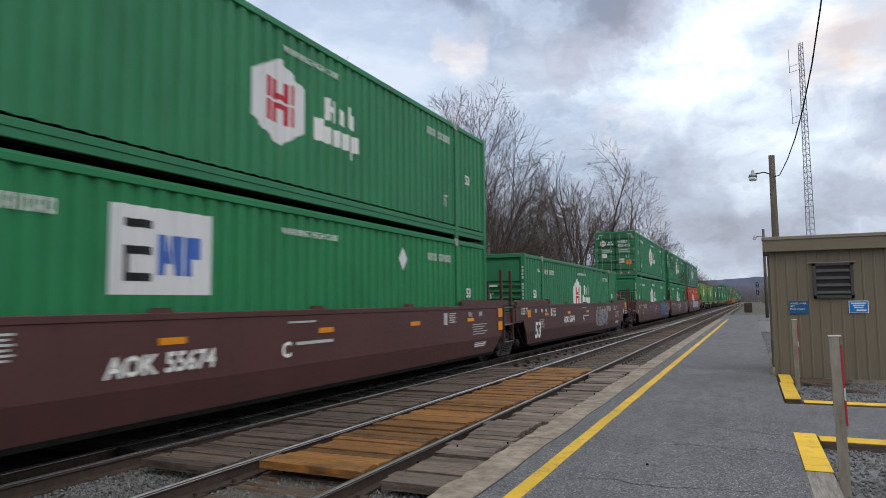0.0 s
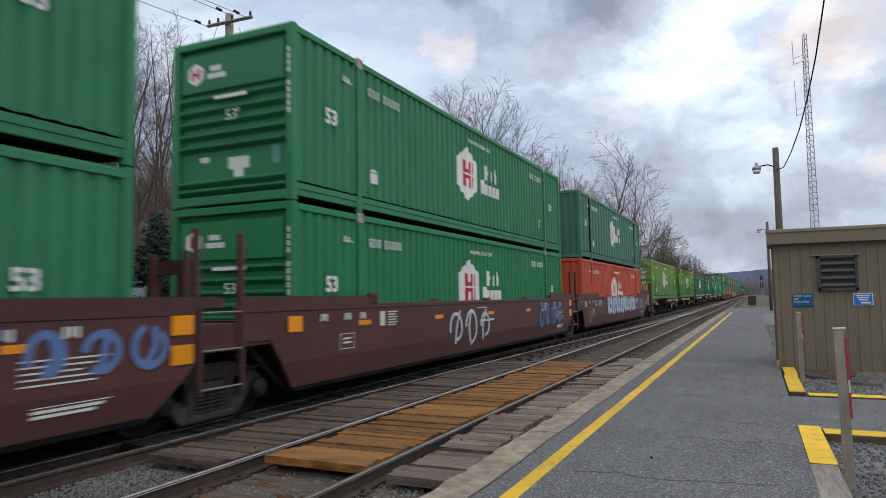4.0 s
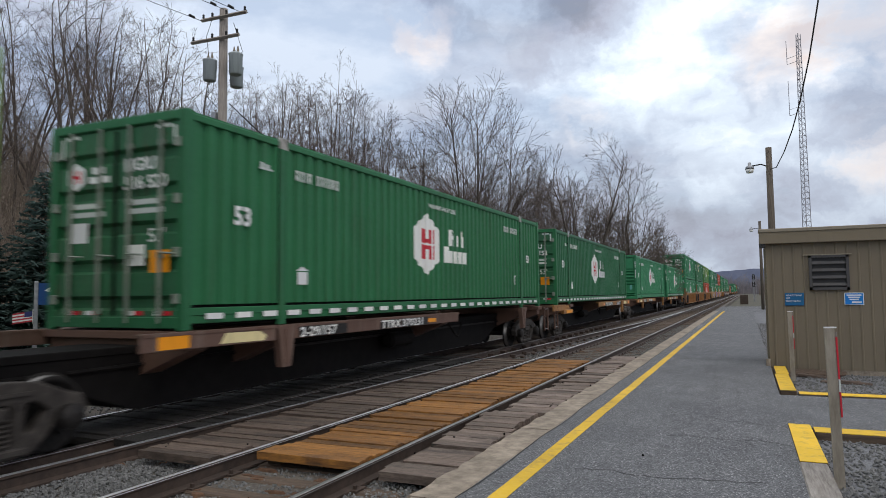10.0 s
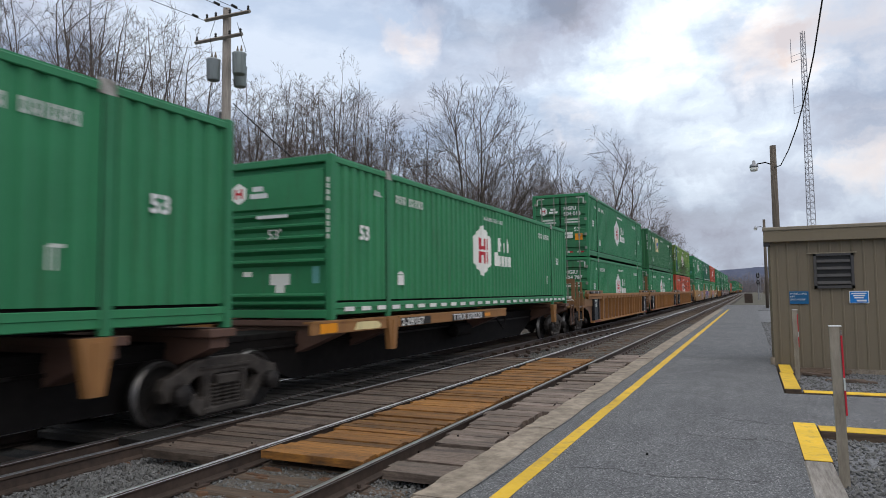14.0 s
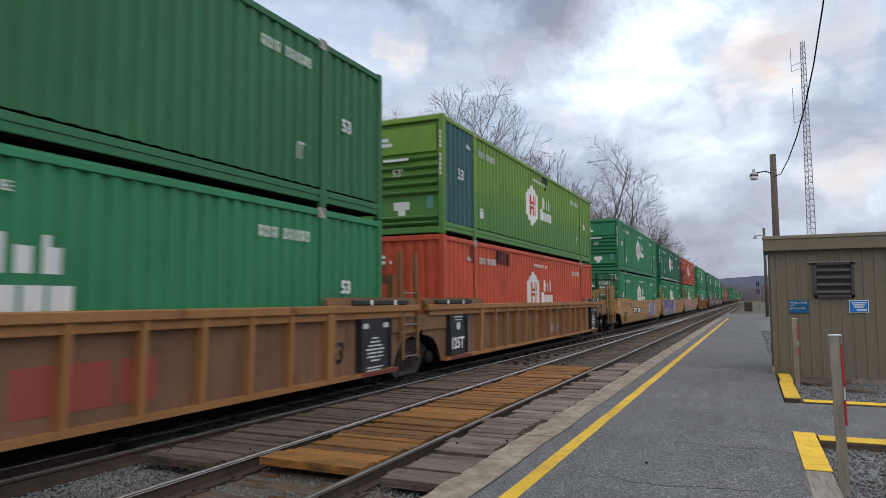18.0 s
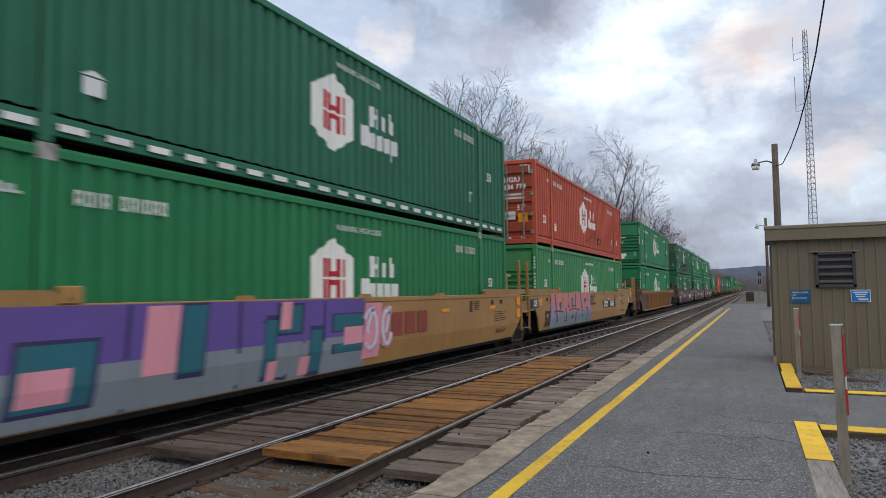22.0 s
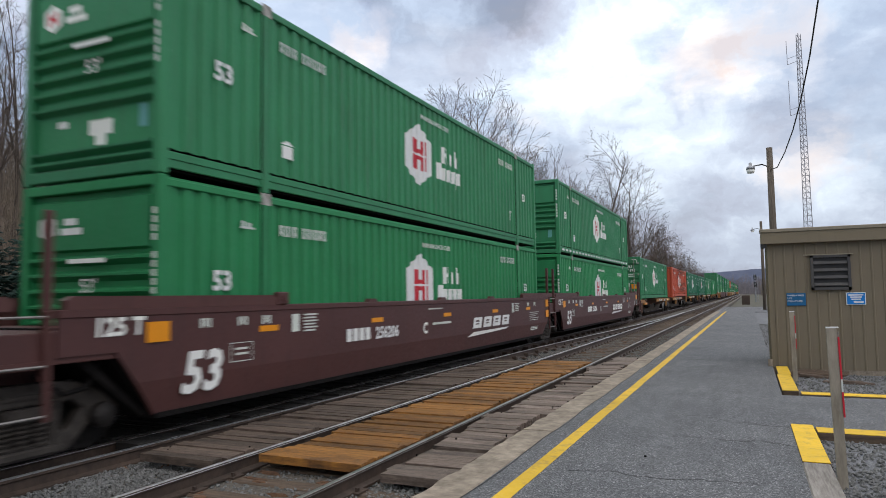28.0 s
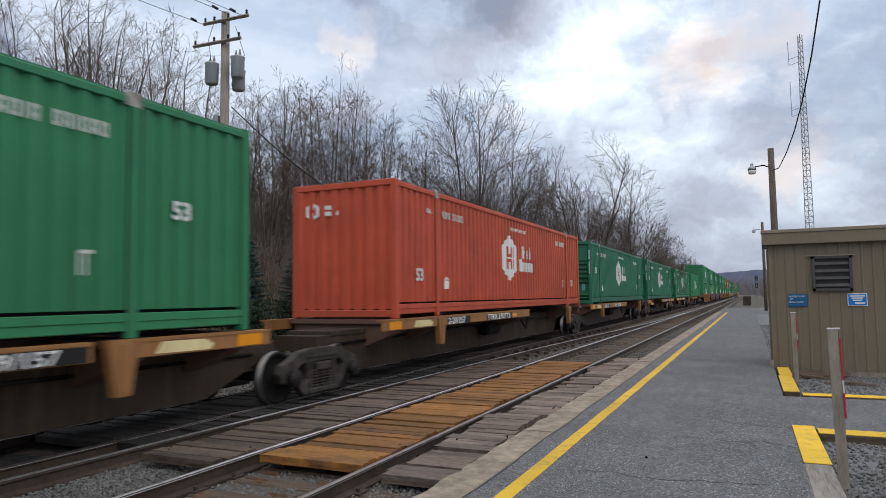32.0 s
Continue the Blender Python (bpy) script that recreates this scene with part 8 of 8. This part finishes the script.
sp = None
for k, (x, y, h, w) in enumerate(((-17.9, 12.56, 5.95, 1.75), (-17.0, 13.65, 5.6, 1.55), (-16.5, 14.95, 5.0, 1.5), (-18.6, 11.2, 5.0, 1.7), (-15.3, 26.0, 4.4, 1.3), (-18.6, 21.6, 5.2, 1.5), (-17.9, 24.2, 4.6, 1.4), (-19.6, 9.0, 5.4, 1.7))):
    if k < 2:
        stem, tufts = spruce(60 + k, h, w)
        t = thing("spruce", "young blue-green spruce with dense drooping boughs", "tree", "spruces behind the station sign", at=(x, y, -0.6))
        part("trunk", stem, BARK, t)
        part("foliage", tufts, NEEDLE, t)
        sp = (sp or []) + [t]
    else:
        c = copy_thing(sp[k % 2], Matrix.Translation((x, y, -0.6)) @ Matrix.Rotation(k * 1.7, 4, "Z"))
        c.scale = (w / 1.6,) * 2 + (h / 5.8,)

HEDGE = surface("hedge_green", (0.012, 0.02, 0.008), (0.05, 0.075, 0.03), 9, rough=0.9)
r5, m = random.Random(15), M()
for i in range(5200):
    f = r5.random()
    c = Vector((-16.3 - 2.2 * f + r5.uniform(-0.5, 0.5), 16.6 + 9.5 * f, -0.5 + 2.15 * r5.random() ** 0.6))
    o = Vector((r5.uniform(-1, 1), r5.uniform(-1, 1), r5.uniform(-1, 1))).normalized() * 0.09
    u = o.cross(Vector((0.3, 0.5, 1))).normalized() * 0.04
    m.add([c, c + o * 0.5 + u, c + o, c + o * 0.5 - u], [(0, 1, 2, 3)])
thing("hedge", "clipped dark green hedge beyond the tracks", "hedge", m=m, material=HEDGE, kind="stuff")

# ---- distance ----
# the ridge's blue is distance haze put into its surface colour
RIDGE = surface("ridge_haze_blue", (0.075, 0.092, 0.145), (0.135, 0.15, 0.215), 0.02, rough=1.0, strength=0.0, big=0.004)
m = M()
N = 320
for i in range(N + 1):
    x = -2600 + 5200 * i / N
    z = 92 + 13 * math.sin(x * 0.0017 + 0.6) + 6 * math.sin(x * 0.006)
    m.v += [(x, 3200, -20), (x, 3300, z + noise.noise((x * 0.02, 0, 3)) * 5)]
m.f += [(2 * i, 2 * i + 2, 2 * i + 3, 2 * i + 1) for i in range(N)]
thing("backdrop", "far wooded ridge on the horizon, blue haze in its colour", "hills", m=m, material=RIDGE, kind="structure", smooth=True)
# pale grey tone with the haze before the farthest woods painted in
HAZE = surface("woods_haze_grey", (0.13, 0.12, 0.135), (0.22, 0.20, 0.21), 0.2, rough=1.0, strength=0.0)
thicket("far_woods", "far grey-brown woods along the line", [(-14, -9, 190, 420, 900), (6, 30, 110, 420, 900)], 4.0, 9.0, BRUSH, 8, 0.05)
thicket("far_woods", "hazy low woods where the line ends", [(-20, 90, 520, 900, 1500)], 7.0, 16.0, HAZE, 18, 0.16)
for k, (x, y, w, h) in enumerate(((30, 640, 9, 6), (44, 700, 12, 7), (18, 600, 7, 5), (56, 620, 10, 6))):
    ho = thing("house", "far pale house among the hazy woods", "house", at=(x, y, -0.6))
    part("wall", M().box(-w / 2, w / 2, 0, 8, 0, h), MARK_FADED, ho)
    part("roof", M().prism([(-w / 2 - 0.5, h), (w / 2 + 0.5, h), (0, h + 2.6)], "y", -0.5, 8.5), GALV, ho)
    for q in (-0.25, 0.25):
        part("window", M().box(q * w - 0.5, q * w + 0.5, -0.06, -0.01, h * 0.5, h * 0.5 + 1.3), DARK, ho)
sig = thing("signal", "grey railway signal mast with lamp heads and a ladder", "signal", at=(1.35, 150, -0.4))
part("mast", M().tube([(0, 0, 0), (0, 0, 5.6)], 0.09, 8), GALV, sig)
for z in (5.0, 3.5):
    hd = part("lamp_head", M().prism([(-0.22, z - 0.5), (0.22, z - 0.5), (0.3, z), (0.22, z + 0.5), (-0.22, z + 0.5), (-0.3, z)], "y", -0.3, -0.12), BLACKMARK, sig)
    for dz in (-0.28, 0, 0.28):
        part("hood", M().lathe([(-0.5, 0.1), (-0.3, 0.11)], 8, "y", (0, 0, z + dz)), GALV, hd)
for k in range(9):
    part("rung", M().box(0.16, 0.46, 0.02, 0.06, 0.5 + 0.55 * k, 0.55 + 0.55 * k), GALV, sig)
for x in (0.15, 0.45):
    part("stile", M().box(x, x + 0.04, 0.02, 0.06, 0, 5.3), GALV, sig)
part("cabinet", M().box(-1.9, -0.7, -0.4, 0.4, 0, 1.5, 0.03), RAILSIDE, thing("equipment_cabinet", "dark rusty trackside equipment cabinet", "cabinet", at=(0.9, 120, -0.4)))


# ---- clouds ----
# ways to the darker and brighter parts of the cloud cover: way, half width in degrees, how much brighter
SKY_PATCHES = [
    ((-0.377, 0.835, 0.405), 8, -0.05), ((-0.274, 0.874, 0.410), 9, -0.10), ((-0.180, 0.902, 0.402), 7, -0.08), ((-0.300, 0.80, 0.52), 16, -0.06),
    ((-0.447, 0.815, 0.369), 4, 0.20), ((-0.357, 0.870, 0.341), 6, -0.06), ((-0.161, 0.932, 0.324), 6, 0.10), ((-0.113, 0.961, 0.262), 5, 0.09),
    ((-0.230, 0.935, 0.275), 6, 0.09), ((-0.035, 0.938, 0.345), 5, 0.06), ((0.040, 0.951, 0.309), 5, 0.12), ((0.104, 0.945, 0.311), 5, 0.06),
    ((0.164, 0.957, 0.241), 6, -0.03), ((-0.090, 0.975, 0.200), 5, 0.02), ((0.006, 0.990, 0.130), 9, 0.03), ((0.139, 0.978, 0.155), 7, 0.03),
    ((0.0, 0.999, 0.045), 6, -0.03), ((0.12, 0.92, 0.38), 9, 0.10), ((0.02, 0.915, 0.40), 6, 0.06), ((-0.686, 0.669, 0.285), 14, 0.03), ((-0.534, 0.763, 0.364), 7, 0.04),
]
SKY_BLUE = [((-0.621, 0.691, 0.369), 9), ((-0.535, 0.757, 0.375), 8), ((-0.539, 0.789, 0.296), 7), ((-0.375, 0.863, 0.340), 6), ((-0.340, 0.863, 0.374), 5), ((-0.594, 0.730, 0.337), 8)]
SKY_WARM = [((0.033, 0.951, 0.312), 5), ((0.104, 0.945, 0.315), 5), ((-0.447, 0.815, 0.372), 4), ((0.13, 0.975, 0.18), 4), ((-0.25, 0.945, 0.235), 3)]


def build_clouds():
    """One far shell of cloud that drifts over the sky."""
    m = M()
    R, nu, nv = 4300.0, 48, 16
    for j in range(nv + 1):
        el = radians(-4 + 94 * j / nv)
        for i in range(nu):
            az = 2 * math.pi * i / nu
            m.v.append((R * math.cos(el) * math.sin(az), R * math.cos(el) * math.cos(az), R * math.sin(el)))
    for j in range(nv):
        for i in range(nu):
            m.f.append((j * nu + i, j * nu + (i + 1) % nu, (j + 1) * nu + (i + 1) % nu, (j + 1) * nu + i))
    mt = bpy.data.materials.new("cloud")
    mt.use_nodes = True
    n, l = mt.node_tree.nodes, mt.node_tree.links
    n.clear()
    tc = n.new("ShaderNodeTexCoord").outputs["Object"]
    nrm = n.new("ShaderNodeVectorMath")
    nrm.operation = "NORMALIZE"
    l.new(tc, nrm.inputs[0])
    d = nrm.outputs[0]
    # the edges of the patches are frayed by noise
    fray = n.new("ShaderNodeTexNoise")
    fray.inputs["Scale"].default_value, fray.inputs["Detail"].default_value, fray.inputs["Roughness"].default_value = 9.0, 6, 0.6
    l.new(d, fray.inputs[0])
    off = n.new("ShaderNodeVectorMath")
    off.operation = "SUBTRACT"
    off.inputs[1].default_value = (0.5, 0.5, 0.5)
    l.new(fray.outputs["Color"], off.inputs[0])
    bent = n.new("ShaderNodeVectorMath")
    bent.operation = "MULTIPLY_ADD"
    bent.inputs[1].default_value = (0.20, 0.20, 0.11)
    l.new(off.outputs[0], bent.inputs[0])
    l.new(d, bent.inputs[2])
    nb = n.new("ShaderNodeVectorMath")
    nb.operation = "NORMALIZE"
    l.new(bent.outputs[0], nb.inputs[0])
    dd = nb.outputs[0]

    def lobe(way, half):
        """1 in the middle of a patch of sky, falling to 0 at half degrees from it."""
        dp = n.new("ShaderNodeVectorMath")
        dp.operation = "DOT_PRODUCT"
        l.new(dd, dp.inputs[0])
        dp.inputs[1].default_value = Vector(way).normalized()
        mr = n.new("ShaderNodeMapRange")
        mr.interpolation_type = "SMOOTHSTEP"
        mr.inputs["From Min"].default_value, mr.inputs["From Max"].default_value = math.cos(radians(half)), 1.0
        l.new(dp.outputs["Value"], mr.inputs["Value"])
        return mr.outputs[0]

    def plus(a, b, k):
        ma = n.new("ShaderNodeMath")
        ma.operation = "MULTIPLY_ADD"
        l.new(b, ma.inputs[0])
        ma.inputs[1].default_value = k
        l.new(a, ma.inputs[2])
        return ma.outputs[0]

    big = noise_tex(n, l, d, 3.2, 7, 0.55, (1, 1, 2.4))
    soft = noise_tex(n, l, dd, 7.0, 9, 0.53, (1, 1, 1.8))
    fine = noise_tex(n, l, dd, 22.0, 8, 0.62, (1, 1, 1.5))
    zero = n.new("ShaderNodeMath")
    zero.operation = "MULTIPLY"
    zero.inputs[1].default_value = 0.50
    l.new(big, zero.inputs[0])
    t = plus(plus(zero.outputs[0], soft, 0.54), fine, 0.10)
    for way, half, k in SKY_PATCHES:
        t = plus(t, lobe(way, half), k)
    # about 0.56 where nothing is added
    col = ramp(n, l, t, [(0.36, (0.245, 0.25, 0.29)), (0.48, (0.35, 0.37, 0.45)), (0.59, (0.46, 0.515, 0.62)), (0.71, (0.66, 0.74, 0.84)), (0.82, (0.92, 0.94, 0.95))])
    blue = None
    for way, half in SKY_BLUE:
        w = lobe(way, half)
        blue = w if blue is None else plus(blue, w, 1.0)
    open_sky = n.new("ShaderNodeMath")
    open_sky.operation = "MULTIPLY"
    open_sky.use_clamp = True
    l.new(blue, open_sky.inputs[0])
    l.new(ramp(n, l, soft, [(0.40, (0.85,) * 3), (0.62, (0.25,) * 3)]), open_sky.inputs[1])
    col = mix(n, l, open_sky.outputs[0], col, (0.535, 0.60, 0.705))
    pink = None
    for way, half in SKY_WARM:
        w = lobe(way, half)
        pink = w if pink is None else plus(pink, w, 1.0)
    warm = n.new("ShaderNodeMath")
    warm.operation = "MULTIPLY"
    warm.use_clamp = True
    l.new(pink, warm.inputs[0])
    l.new(ramp(n, l, soft, [(0.42, (0.0,) * 3), (0.60, (0.7,) * 3)]), warm.inputs[1])
    col = mix(n, l, warm.outputs[0], col, (0.78, 0.66, 0.60))
    sep = n.new("ShaderNodeSeparateXYZ")
    l.new(d, sep.inputs[0])
    # overhead and behind, the cover is closed and neutral grey; low down it is thick
    up = ramp(n, l, sep.outputs[2], [(0.42, (0.0,) * 3), (0.72, (1.0,) * 3)])
    col = mix(n, l, up, col, (0.62, 0.62, 0.62))
    low = ramp(n, l, sep.outputs[2], [(0.06, (0.45,) * 3), (0.22, (0.0,) * 3)])
    alpha = plus(ramp(n, l, big, [(0.42, (0.60,) * 3), (0.55, (0.97,) * 3)]), low, 1.0)
    clamp = n.new("ShaderNodeClamp")
    l.new(alpha, clamp.inputs[0])
    alpha = clamp.outputs[0]
    # an overcast sky is about twice as bright overhead as at the horizon
    high = ramp(n, l, sep.outputs[2], [(0.0, (0.275,) * 3), (0.30, (0.375,) * 3), (0.45, (0.405,) * 3), (0.85, (0.70,) * 3)])
    gain = n.new("ShaderNodeMath")
    gain.operation = "MULTIPLY"
    gain.inputs[1].default_value = 3.0
    l.new(high, gain.inputs[0])
    em = n.new("ShaderNodeEmission")
    l.new(gain.outputs[0], em.inputs["Strength"])
    l.new(col, em.inputs[0])
    tr = n.new("ShaderNodeBsdfTransparent")
    mx = n.new("ShaderNodeMixShader")
    l.new(alpha, mx.inputs[0])
    l.new(tr.outputs[0], mx.inputs[1])
    l.new(em.outputs[0], mx.inputs[2])
    out = n.new("ShaderNodeOutputMaterial")
    l.new(mx.outputs[0], out.inputs[0])
    return thing("clouds", "broken grey and white evening clouds over a pale blue sky", "sky", m=m, material=mt, kind="structure", smooth=True)


clouds = build_clouds()
build_train()


def motions():
    times = [0.0, 4.0, 8.0, 12.0, 16.0, 20.0, 24.0, 28.0, 32.0]
    for ob, y0, x, z in MOVING:
        walk(ob, [(t, pose(x, y0 - s_of(t), z)) for t in times])
    walk(clouds, [(0.0, pose(0, 0, 0, 0, 0, -4.8)), (32.0, pose(0, 0, 0, 0, 0, 4.8))])
    spin = [(k / FPS, math.degrees(s_of(k / FPS) / 0.42)) for k in range(frame(32.0))]
    for ob, y in ROLLING:
        walk(ob, [(t, Matrix.Translation((0, y, 0.42)) @ Matrix.Rotation(radians(a % 360), 4, "X")) for t, a in spin])


motions()
